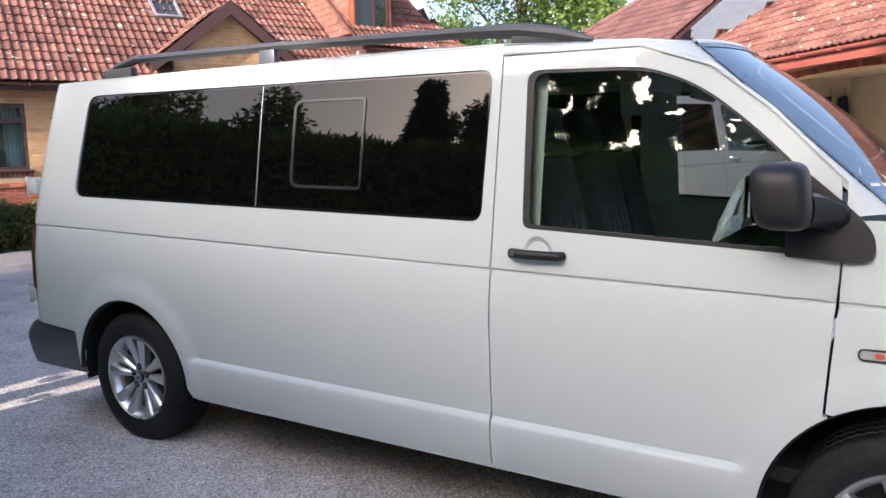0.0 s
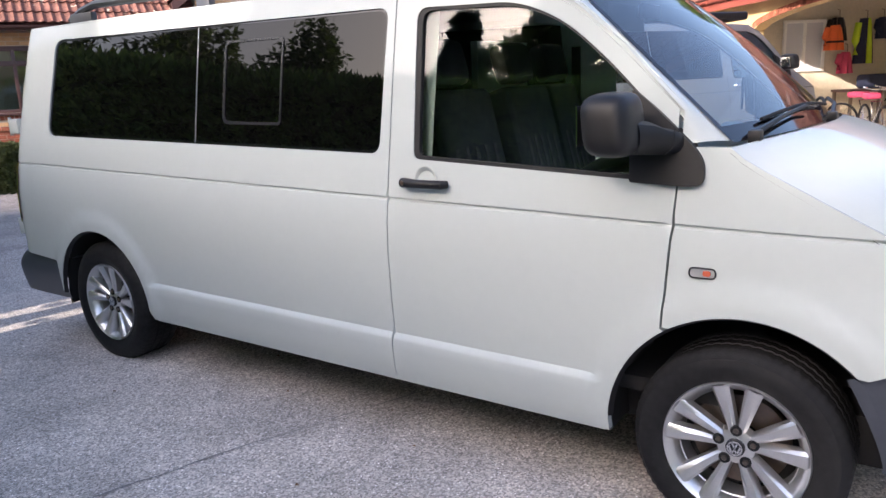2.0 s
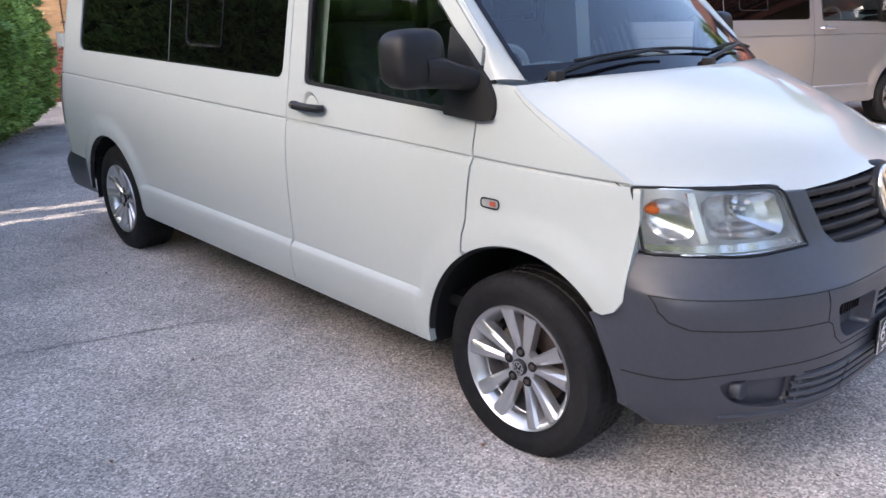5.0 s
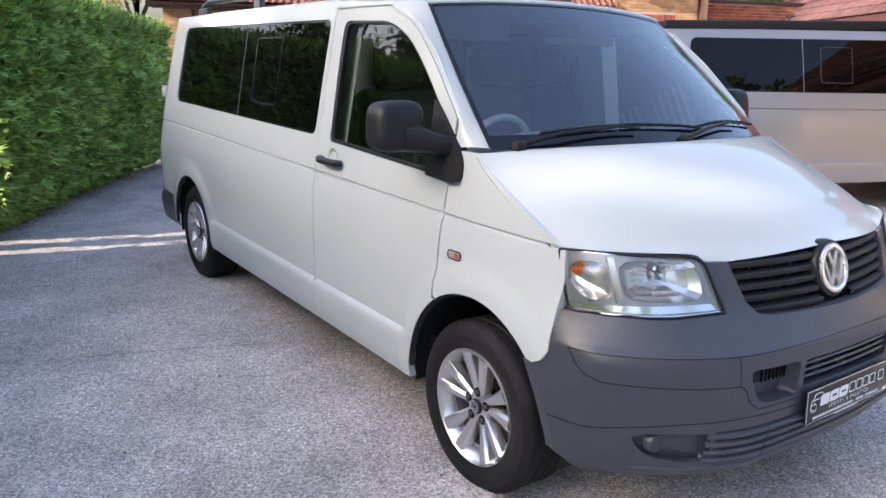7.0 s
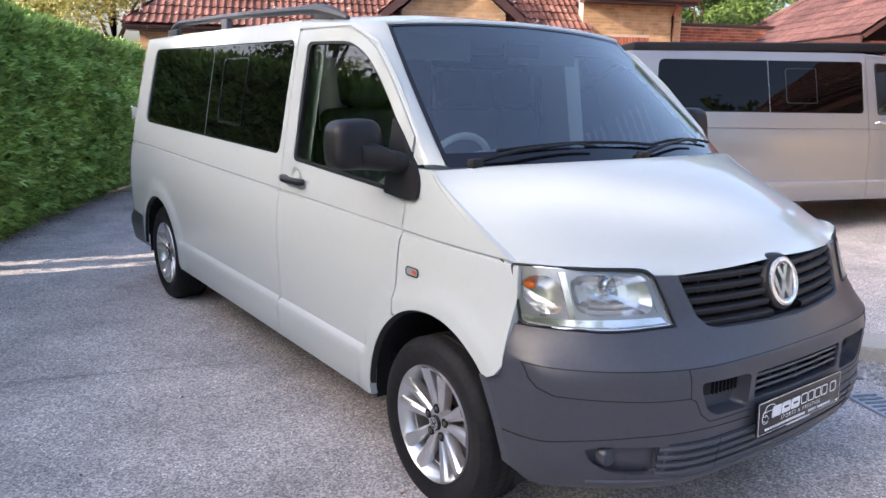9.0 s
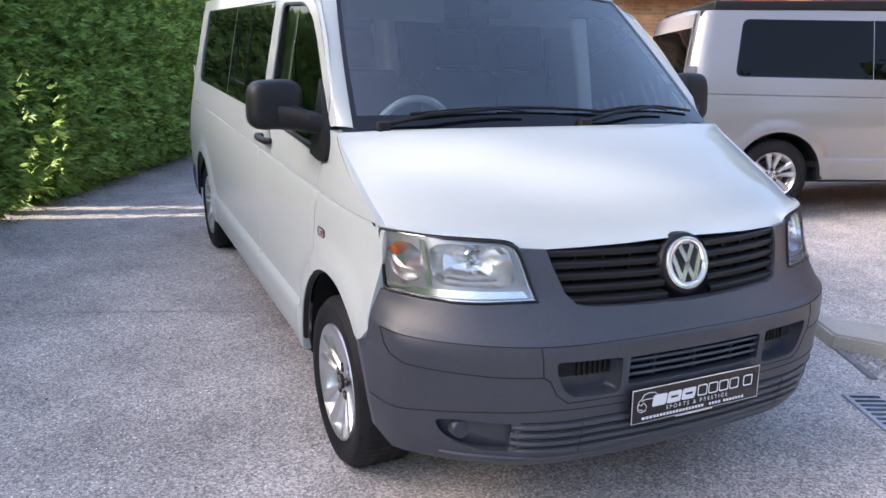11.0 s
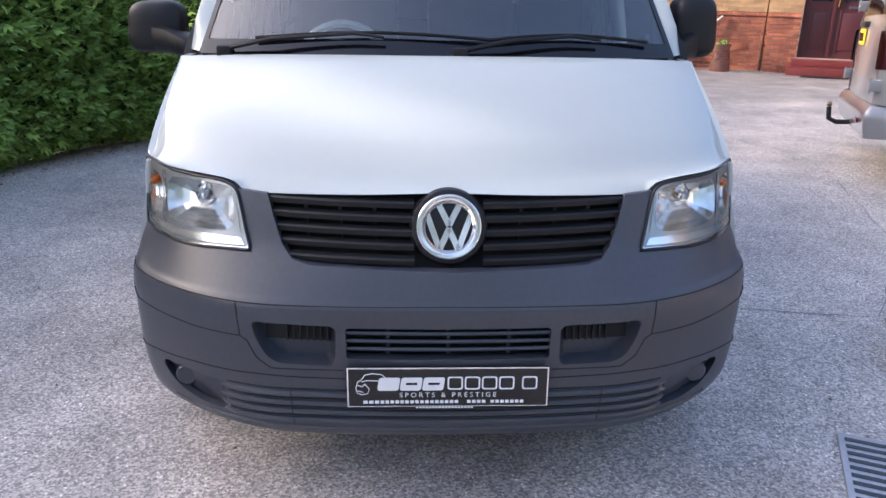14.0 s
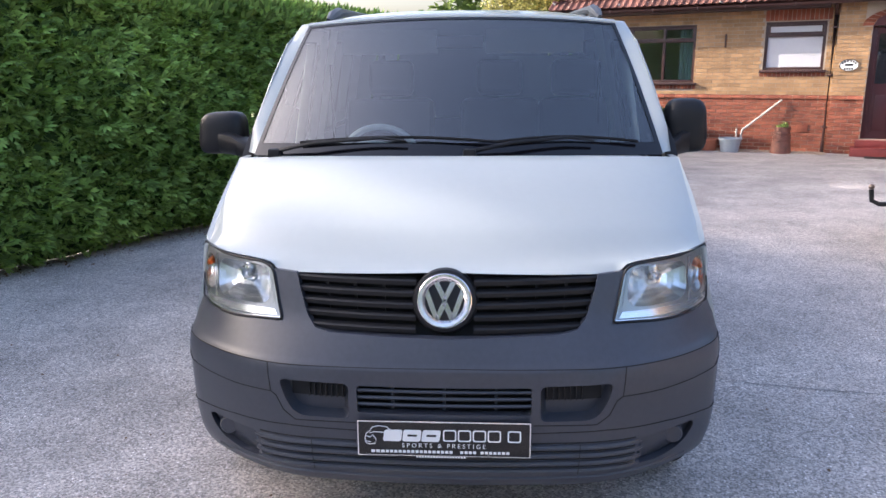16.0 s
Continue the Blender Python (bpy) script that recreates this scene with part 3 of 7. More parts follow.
gutter(-0.85, 4.75, -0.42, EAVE - 0.05, BROWN)
gutter(7.5, 9.25, -0.42, EAVE + 0.12, BROWN)
gutter(9.1, 11.95, -0.42, 3.72, BROWN)
part("soffit", box(-0.8, 4.75, -0.36, 0.0, EAVE - 0.12, EAVE - 0.02), BROWN, house)
part("soffit", box(7.3, 9.2, -0.36, 0.0, EAVE + 0.03, EAVE + 0.13), BROWN, house)
part("soffit", box(9.1, 11.9, -0.36, 0.0, 3.62, 3.74), BROWN, house)

# roof slopes: (origin, along, up the slope) with tiles laid on them below
SLOPES = []


def slope(name, quad, material, parent, tile_mat, lots):
    """A roof slope under its tiles: four corners, eave first."""
    a, b, c, d = [Vector(p) for p in quad]
    n = (b - a).cross(d - a).normalized()
    v = [*quad, *[tuple(Vector(p) - n * 0.08) for p in quad]]
    ob = part(name, (v, [(0, 1, 2, 3), (7, 6, 5, 4), (0, 4, 5, 1), (1, 5, 6, 2), (2, 6, 7, 3), (3, 7, 4, 0)]), material, parent)
    SLOPES.append((ob, quad, tile_mat, lots))
    return ob


def up_y(x, z0, y0, y):
    return (x, y, z0 + (y - y0) * PITCH)


slope("roof_slope", [up_y(-0.85, EAVE, -0.42, -0.42), up_y(9.3, EAVE, -0.42, -0.42), up_y(9.3, EAVE, -0.42, 3.4), up_y(2.2, EAVE, -0.42, 3.4)], BROWN, house, TILE, True)
slope("roof_slope", [(-0.85, 7.2, EAVE), (-0.85, -0.42, EAVE), (2.2, 3.4, EAVE + 3.82 * PITCH), (2.2, 3.6, EAVE + 3.82 * PITCH)], BROWN, house, TILE_J, False)
gl = math.tan(radians(39))
for sg in (-1, 1):
    e = 6.05 + sg * 1.62
    q = [(e, -0.34, 4.50 - 1.62 * gl), (e, 1.9, 4.50 - 1.62 * gl), (6.05, 1.9, 4.50), (6.05, -0.34, 4.50)]
    slope("porch_roof", q if sg > 0 else [q[1], q[0], q[3], q[2]], BROWN, house, TILE_J, False)
    v = [(6.05, -0.36, 4.52), (e, -0.36, 4.52 - 1.62 * gl), (e, -0.36, 4.33 - 1.62 * gl), (6.05, -0.36, 4.24), (6.05, -0.30, 4.52), (e, -0.30, 4.52 - 1.62 * gl), (e, -0.30, 4.33 - 1.62 * gl), (6.05, -0.30, 4.24)]
    part("barge_board", (v, [(0, 1, 2, 3), (7, 6, 5, 4), (0, 4, 5, 1), (2, 6, 7, 3), (1, 5, 6, 2)]), BROWN, house)
slope("wing_roof", [(9.0, -0.42, 3.78), (11.95, -0.42, 3.78), (11.0, 2.2, 3.78 + 2.62 * PITCH), (9.0, 2.2, 3.78 + 2.62 * PITCH)], BROWN, house, TILE_J, False)
slope("wing_roof", [(11.95, -0.42, 3.78), (11.95, 7.0, 3.78), (11.0, 4.0, 3.78 + 2.62 * PITCH), (11.0, 2.2, 3.78 + 2.62 * PITCH)], BROWN, house, TILE_J, False)
# dormer with hung tiles
dormer = part("dormer", box(9.05, 10.15, 0.25, 2.6, 4.15, 5.35), mat("hung_tile", (0.45, 0.15, 0.07), 0.85, var=0.2, scales=(3.0, 30.0), bump=0.4), house, "dormer with hung clay tiles")
for i in range(8):
    part("hung_tile", box(9.035, 9.05, 0.25, 2.6, 4.15 + i * 0.15, 4.285 + i * 0.15), TILE_J, dormer)
for x0, x1, z0, z1 in ((9.15, 10.05, 4.2, 4.26), (9.15, 10.05, 5.2, 5.26), (9.15, 9.21, 4.2, 5.26), (9.99, 10.05, 4.2, 5.26), (9.62, 9.68, 4.2, 5.26)):
    part("frame", box(x0, x1, 0.19, 0.26, z0, z1, 0.005), BROWN, dormer)
for x0, x1 in ((9.21, 9.62), (9.68, 9.99)):
    part("pane", box(x0, x1, 0.225, 0.235, 4.26, 5.2), PANE, dormer)
slope("dormer_roof", [(8.9, 0.0, 5.36), (10.3, 0.0, 5.36), (10.3, 3.2, 6.3), (8.9, 3.2, 6.3)], BROWN, house, TILE_J, False)
# rooflight
tilt = pose(5.35, 1.86, EAVE + (1.86 + 0.42) * PITCH + 0.06, 38, 0, 0)
rl = empty("rooflight", HOUSE @ tilt, "grey framed rooflight in the tiles", "window")
for x0, x1, y0, y1 in ((-0.3, 0.3, -0.4, -0.33), (-0.3, 0.3, 0.33, 0.4), (-0.3, -0.24, -0.33, 0.33), (0.24, 0.3, -0.33, 0.33)):
    part("frame", box(x0, x1, y0, y1, -0.05, 0.06, 0.008), mat("lead_grey", (0.16, 0.16, 0.17), 0.5), rl)
part("pane", box(-0.24, 0.24, -0.33, 0.33, 0.0, 0.012), PANE, rl)
part("flashing", box(-0.36, 0.36, -0.52, -0.4, -0.045, -0.02), WHITEPAINT, rl)

# ---- garage ----
GARAGE = pose(-1.55, 10.3, 0.1, 0, 0, -48.1)
garage = tagged(new("garage"), "brick garage with an arched open doorway", "garage", kind="structure")
garage.matrix_basis = GARAGE
GE = 2.66


def garage_front():
    out = [(-4.3, -0.2), (-2.1, -0.2), (-2.1, 2.05)]
    for i in range(25):
        t = i / 24
        x = -2.1 + 6.4 * t
        out.append((x, 2.05 + 0.36 * math.sin(math.pi * t) ** 0.6))
    out += [(4.3, -0.2), (6.0, -0.2), (6.0, GE), (-4.3, GE)]
    return panel(out, [], lambda x, z: (x, 0.25, z), 0.4, (0, 0.24, 0))


part("front_wall", garage_front(), mat("buff_wall", (0.52, 0.38, 0.19), 0.9, var=0.12, scales=(2.0, 40.0), bump=0.15), garage)
for i in range(74):
    t0, t1 = i / 74, (i + 0.86) / 74
    pts = []
    for t in (t0, t1):
        x, z = -2.1 + 6.4 * t, 2.05 + 0.36 * math.sin(math.pi * t) ** 0.6
        pts += [(x, 0.235, z), (x, 0.235, z + 0.11), (x, 0.40, z), (x, 0.40, z + 0.11)]
    part("arch_brick", (pts, [(0, 4, 5, 1), (2, 3, 7, 6), (0, 1, 3, 2), (4, 6, 7, 5), (1, 5, 7, 3), (0, 2, 6, 4)]), BRICK_RED, garage)
part("back_wall", box(-4.3, 6.0, 3.55, 3.75, -0.2, 2.9), CREAMWALL, garage)
part("inner_wall", box(-2.95, -2.75, 0.49, 3.55, -0.2, 2.62), CREAMWALL, garage)
part("side_wall", box(-4.3, -4.1, 0.49, 3.6, -0.2, 2.9), CREAMWALL, garage)
part("side_wall", box(5.8, 6.0, 0.49, 3.6, -0.2, 2.9), CREAMWALL, garage)
part("inner_ceiling", box(-4.3, 6.0, 0.49, 3.6, 2.62, 2.68), CREAMWALL, garage)
part("floor_slab", box(-4.1, 5.8, 0.3, 3.6, -0.05, 0.10), CONCRETE, garage)
part("fascia", box(-4.5, 6.2, -0.06, 0.0, GE - 0.16, GE + 0.03, 0.006), REDBROWN, garage)
part("soffit", box(-4.5, 6.2, 0.0, 0.25, GE - 0.05, GE - 0.01), BROWN, garage)
gutter(-4.5, 6.2, -0.11, GE + 0.02, REDBROWN, None, GARAGE)
gp = math.tan(radians(33))
slope("roof_slope", [(-4.6, -0.12, GE + 0.05), (6.3, -0.12, GE + 0.05), (6.3, 3.9, GE + 0.05 + 4.02 * gp), (-2.6, 3.9, GE + 0.05 + 4.02 * gp)], BROWN, garage, TILE, True)
slope("roof_slope", [(-4.6, 8.0, GE + 0.05), (-4.6, -0.12, GE + 0.05), (-2.6, 3.9, GE + 0.05 + 4.02 * gp), (-2.6, 4.1, GE + 0.05 + 4.02 * gp)], BROWN, garage, TILE_J, False)
# main garage block with a hipped roof, its shade painted as brown tile
out_m = pose(-11.04, 16.6, 0.05, 0, 0, -33)
garage_main = empty("outbuilding", out_m, "main garage block, its hipped tile roof coloured brown for shade", "outbuilding")
part("wall", box(0.3, 7.0, 0.3, 6, -0.3, 2.6), BRICK_RED_J, garage_main)
part("fascia", box(-0.02, 7.2, -0.04, 0.0, 2.5, 2.68), BROWN, garage_main)
slope("roof", [(0, 0, 2.7), (7.2, 0, 2.7), (7.2, 4.5, 5.85), (4.5, 4.5, 5.85)], BROWN, garage_main, TILE_SHADED, False)
slope("roof", [(0, 9, 2.7), (0, 0, 2.7), (4.5, 4.5, 5.85), (4.5, 4.6, 5.85)], BROWN, garage_main, TILE_SHADED, False)
# far slate roof behind the trees
far = empty("neighbour_house", pose(-7, 30, 0, 0, 0, -20), "distant house with a blue-grey slate roof", "house")
part("wall", box(-4, 4, 0, 7, 0, 4.6), BRICK_RED_J, far)
part("roof", ([(-4.4, -0.4, 4.5), (4.4, -0.4, 4.5), (4.4, 3.5, 8.0), (-4.4, 3.5, 8.0), (-4.4, 7.4, 4.5), (4.4, 7.4, 4.5)], [(0, 1, 2, 3), (3, 2, 5, 4), (0, 3, 4), (1, 5, 2)]), SLATE, far)
# brick garden wall beyond the house
gw = HOUSE @ Matrix.Translation((12.0, 0.6, 0))
garden_wall = tagged(part("garden_wall", box(0, 2.6, 0, 0.25, -0.2, 3.25), MORTAR, None, m=gw), "red brick wall beyond the house", "wall", kind="structure")
part("coping", box(-0.05, 2.65, -0.04, 0.29, 3.25, 3.33, 0.01), BROWN, garden_wall)
ridge = [Vector((0, 0, 2.76)).lerp(Vector((4.5, 4.5, 5.93)), i / 18) for i in range(19)]
for p, q in zip(ridge, ridge[1:]):
    part("hip_tile", tube([p, q + (q - p) * 0.12], [0.10, 0.085], 8), TILE_SHADED, garage_main)


# ---- vans ----
half_w = lerp_table([0.22, 0.27, 0.31, 0.40, 0.438, 0.450, 0.464, 0.60, 0.80, 0.93, 1.02, 1.08, 1.20, 1.50, 1.75, 1.82, 1.87, 1.92],
                    [0.915, 0.936, 0.947, 0.956, 0.957, 0.952, 0.934, 0.942, 0.948, 0.943, 0.930, 0.921, 0.902, 0.850, 0.803, 0.788, 0.776, 0.755])
smooth_w = lerp_table([0.22, 0.27, 0.31, 0.60, 0.80, 0.93, 1.02, 1.08, 1.20, 1.50, 1.75, 1.82, 1.87, 1.92],
                      [0.915, 0.930, 0.937, 0.944, 0.948, 0.943, 0.930, 0.921, 0.902, 0.850, 0.803, 0.788, 0.776, 0.755])
HUBS = ((0.0, 0.299), (-3.4, 0.325))
ARCHES = ((0.018, 0.315, 0.424), (-3.385, 0.325, 0.422))


def groove_z(x):
    return 0.995 - 0.0255 * x


def rear_x(z):
    return -4.30 + 0.16 * max(0.0, z - 1.05) ** 1.2


def side(s):
    """The flank: (x, z) to the body's skin. s: -1 for the driver's side, +1 for the other."""
    def fn(x, zz):
        z = zz + 0.0125 * x * min(1, max(0, (0.62 - zz) / 0.1))
        ends = min(1, max(0, (x + 2.97) / 0.06)) * min(1, max(0, (-0.42 - x) / 0.06))
        w = smooth_w(z) + (half_w(z) - smooth_w(z)) * ends
        w -= 0.013 * math.exp(-(((zz - groove_z(x)) / 0.0042) ** 2))
        for ax, az, r in ARCHES:
            d = math.hypot(x - ax, zz - az) - r
            if d < 0.12:
                e = min(max((0.105 - d) / 0.05, 0), 1)
                w += 0.019 * e * e * (3 - 2 * e)
        if x > -0.08:
            w -= 0.042 * min(1, max(0, (zz - 0.70) / 0.17)) * ((x + 0.08) / 0.48) ** 2
        dx = rear_x(zz) + 0.17 - x
        if dx > 0:
            w -= 0.17 - math.sqrt(max(0.17 ** 2 - min(dx, 0.17) ** 2, 0))
        return (x, s * w, zz)
    return fn


nose_x = lerp_table([0.24, 0.27, 0.30, 0.36, 0.44, 0.55, 0.66, 0.70, 0.708, 0.72, 0.78, 0.83, 0.97, 1.0], [0.74, 0.80, 0.838, 0.862, 0.874, 0.882, 0.884, 0.883, 0.874, 0.868, 0.838, 0.806, 0.757, 0.74])
wide_k = lerp_table([0.25, 0.40, 0.60, 0.72, 0.80, 0.84], [0.985, 1.000, 1.001, 1.002, 1.016, 1.025])


def plan_c(y, z=1.0):
    """How far the nose falls back from its middle: fuller at the bumper than at the lamps."""
    y = abs(y)
    t = min(max((0.815 - z) / 0.16, 0), 1)
    t = t * t * (3 - 2 * t)
    return (0.30 * y * y + 0.34 * (y / 0.95) ** 10) * (1 - t) + (0.12 * y * y + 0.85 * max(0.0, y - 0.42) ** 2 + 0.15 * (y / 0.945) ** 60) * t


def front(y, z, off=0.0):
    return (nose_x(z) - plan_c(y, z) + off, y * wide_k(z), z)


def wheel(parent, x, z, s):
    """An alloy wheel with five pairs of spokes."""
    w = empty("wheel", pose(x, s * (0.815 if x > -1 else 0.80), z, 0, 0, 0 if s < 0 else 180), "", "")
    w.parent = parent
    r = max(z + 0.02, 0.328)
    o = -0.125
    prof = [(0.205, o + 0.03), (0.220, o + 0.014), (0.235, o + 0.008), (0.262, o - 0.003), (0.285, o - 0.004), (0.300, o + 0.001), (r - 0.020, o + 0.012), (r - 0.011, o + 0.019), (r - 0.003, o + 0.030)]
    for k in range(4):
        a = o + 0.040 + k * 0.045
        prof += [(r, a), (r, a + 0.031), (r - 0.006, a + 0.033), (r - 0.006, a + 0.041)]
    prof += [(r - 0.012, o + 0.222), (0.27, o + 0.235), (0.205, o + 0.215)]
    tv, tf = lathe(prof, 192)
    # cross cuts in the shoulder blocks
    for i in range(0, 192, 3):
        for j in (7, 8, 9, 10, 13, 14, 17, 18, 21, 22):
            q = i * len(prof) + j
            x0, y0, z0 = tv[q]
            k = 1 - 0.0028 / r
            tv[q] = (x0 * k, y0 + (0.001 if j < 9 else 0), z0 * k)
    part("tyre", (tv, tf, 28), RUBBER, w, "black road tyre with ribbed tread")
    part("rim", joined([lathe([(0.195, o + 0.2), (0.185, o + 0.06), (0.200, o + 0.025), (0.212, o + 0.012), (0.221, o + 0.004), (0.224, o + 0.012), (0.206, o + 0.03)], 64)]), ALLOY, w, "silver alloy rim")
    # near-black disc painting the shade behind the spokes
    part("wheel_shade_disc", lathe([(0.198, o + 0.13), (0.03, o + 0.13)], 32), DARK, w)
    part("barrel", lathe([(0.199, o + 0.03), (0.190, o + 0.055), (0.182, o + 0.062), (0.180, o + 0.13)], 64), ALLOY, w)
    part("brake_disc", lathe([(0.152, o + 0.12), (0.15, o + 0.1), (0.06, o + 0.1)], 40), STEEL, w)

    def spoke(a):
        verts, faces = [], []
        secs = [(0.03, 0.013, 0.040), (0.075, 0.0155, 0.036), (0.13, 0.0205, 0.026), (0.185, 0.0255, 0.014), (0.212, 0.029, 0.010)]
        for rr, hw, dep in secs:
            for q, dd in ((-1, 0.045), (-1, 0.010), (-0.45, 0.0), (0.62, 0.0015), (1, 0.012), (1, 0.045)):
                verts.append((rr, o + dep + dd - 0.004, q * hw))
        for i in range(len(secs) - 1):
            for q in range(5):
                b = i * 6 + q
                faces.append((b, b + 6, b + 7, b + 1))
        return [Matrix.Rotation(a, 4, "Y") @ Vector(v) for v in verts], faces
    for k in range(5):
        c = radians(90 + 72 * k)
        for e in (-1, 1):
            c1 = c + e * radians(14.0)
            v, f = spoke(-c1)
            part("spoke", (v, f), ALLOY, w)
        a = c
        bolt = lathe([(0.0, o + 0.026), (0.007, o + 0.026), (0.009, o + 0.029), (0.010, o + 0.055)], 12)
        # near-black disc proud of the hub, painting a shaded bolt well
        well = lathe([(0.0, o + 0.0325), (0.016, o + 0.0325), (0.0175, o + 0.031), (0.019, o + 0.036)], 16)
        part("bolt_well_shade", ([Vector(p) + Vector((0.055 * math.cos(a), 0, 0.055 * math.sin(a))) for p in well[0]], well[1]), DARK, w)
        part("bolt", ([Vector(p) + Vector((0.055 * math.cos(a), 0, 0.055 * math.sin(a))) for p in bolt[0]], bolt[1]), STEEL, w)
    part("hub", lathe([(0.0, o + 0.034), (0.046, o + 0.034), (0.058, o + 0.040), (0.066, o + 0.07)], 40), ALLOY, w)
    cap = part("hub_cap", lathe([(0.0, o + 0.022), (0.024, o + 0.022), (0.029, o + 0.026), (0.030, o + 0.04)], 32), BLACK_PLASTIC, w, "dark cap with a silver emblem")
    part("emblem", emblem_strokes(0.024, 0.005, lambda a, b: (a, o + 0.0205, b)), CHROME, cap)
    return w


def bar2d(p, q, w):
    p, q = Vector(p), Vector(q)
    d = (q - p).normalized()
    n = Vector((-d.y, d.x)) * w / 2
    return [p - n, q - n, q + n, p + n]


def emblem_strokes(r, w, fn):
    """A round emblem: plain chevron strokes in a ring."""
    pieces = []
    k = 40
    v, f = [], []
    for i in range(k):
        a = 2 * math.pi * i / k
        v += [fn(r * math.cos(a), r * math.sin(a)), fn((r - w) * math.cos(a), (r - w) * math.sin(a))]
        j = (i + 1) % k
        f.append((2 * i, 2 * i + 1, 2 * j + 1, 2 * j))
    pieces.append((v, f))
    q = r - w * 0.6
    for a, b in (((-0.42, 0.9), (0, 0.06)), ((0.42, 0.9), (0, 0.06)), ((-0.86, 0.5), (-0.36, -0.86)), ((0.86, 0.5), (0.36, -0.86)), ((-0.36, -0.86), (0.02, -0.04)), ((0.36, -0.86), (-0.02, -0.04))):
        c = bar2d((a[0] * q, a[1] * q), (b[0] * q, b[1] * q), w * 1.05)
        pieces.append(([fn(*p) for p in c], [(0, 1, 2, 3)]))
    return joined(pieces)


DOOR_WIN = [(-1.205, 1.182), (-1.222, 1.738), (-0.80, 1.722), (-0.62, 1.65), (-0.45, 1.512), (-0.222, 1.285), (-0.215, 1.128)]
DOOR_OUT_TOP = [(-1.318, 1.795), (-0.83, 1.783), (-0.60, 1.70), (-0.42, 1.555), (-0.205, 1.345)]
BONNET_EDGE = [(-0.055, 1.237), (-0.015, 1.205), (0.04, 1.173), (0.33, 1.018), (0.388, 0.986), (0.405, 0.976)]
soft_z = lerp_table([0.0, 0.25, 0.45, 0.60, 0.80, 0.90], [0.974, 0.967, 0.968, 0.980, 0.990, 0.985])
lip_z = lerp_table([0.0, 0.25, 0.48, 0.545, 0.558, 0.572, 0.60, 0.66, 0.80, 0.90], [0.974, 0.963, 0.954, 0.955, 0.964, 0.978, 0.985, 0.990, 0.992, 0.985])


def arch_points(k, a0, a1, n=22, grow=0.0):
    ax, az, r = ARCHES[k]
    return [(ax + (r + grow) * math.cos(radians(a0 + (a1 - a0) * i / n)), az + (r + grow) * math.sin(radians(a0 + (a1 - a0) * i / n))) for i in range(n + 1)]


def rows_extra(x0, x1, step=0.03, low=True):
    xs = np.arange(x0, x1, step)
    rows = [[(x, groove_z(x) + d) for x in xs] for d in (-0.014, -0.0075, -0.0045, -0.002, 0.002, 0.0045, 0.0075, 0.014)]
    if low:
        rows += [[(x, z - 0.0125 * x) for x in xs] for z in (0.40, 0.438, 0.450, 0.464, 0.492)]
    return rows


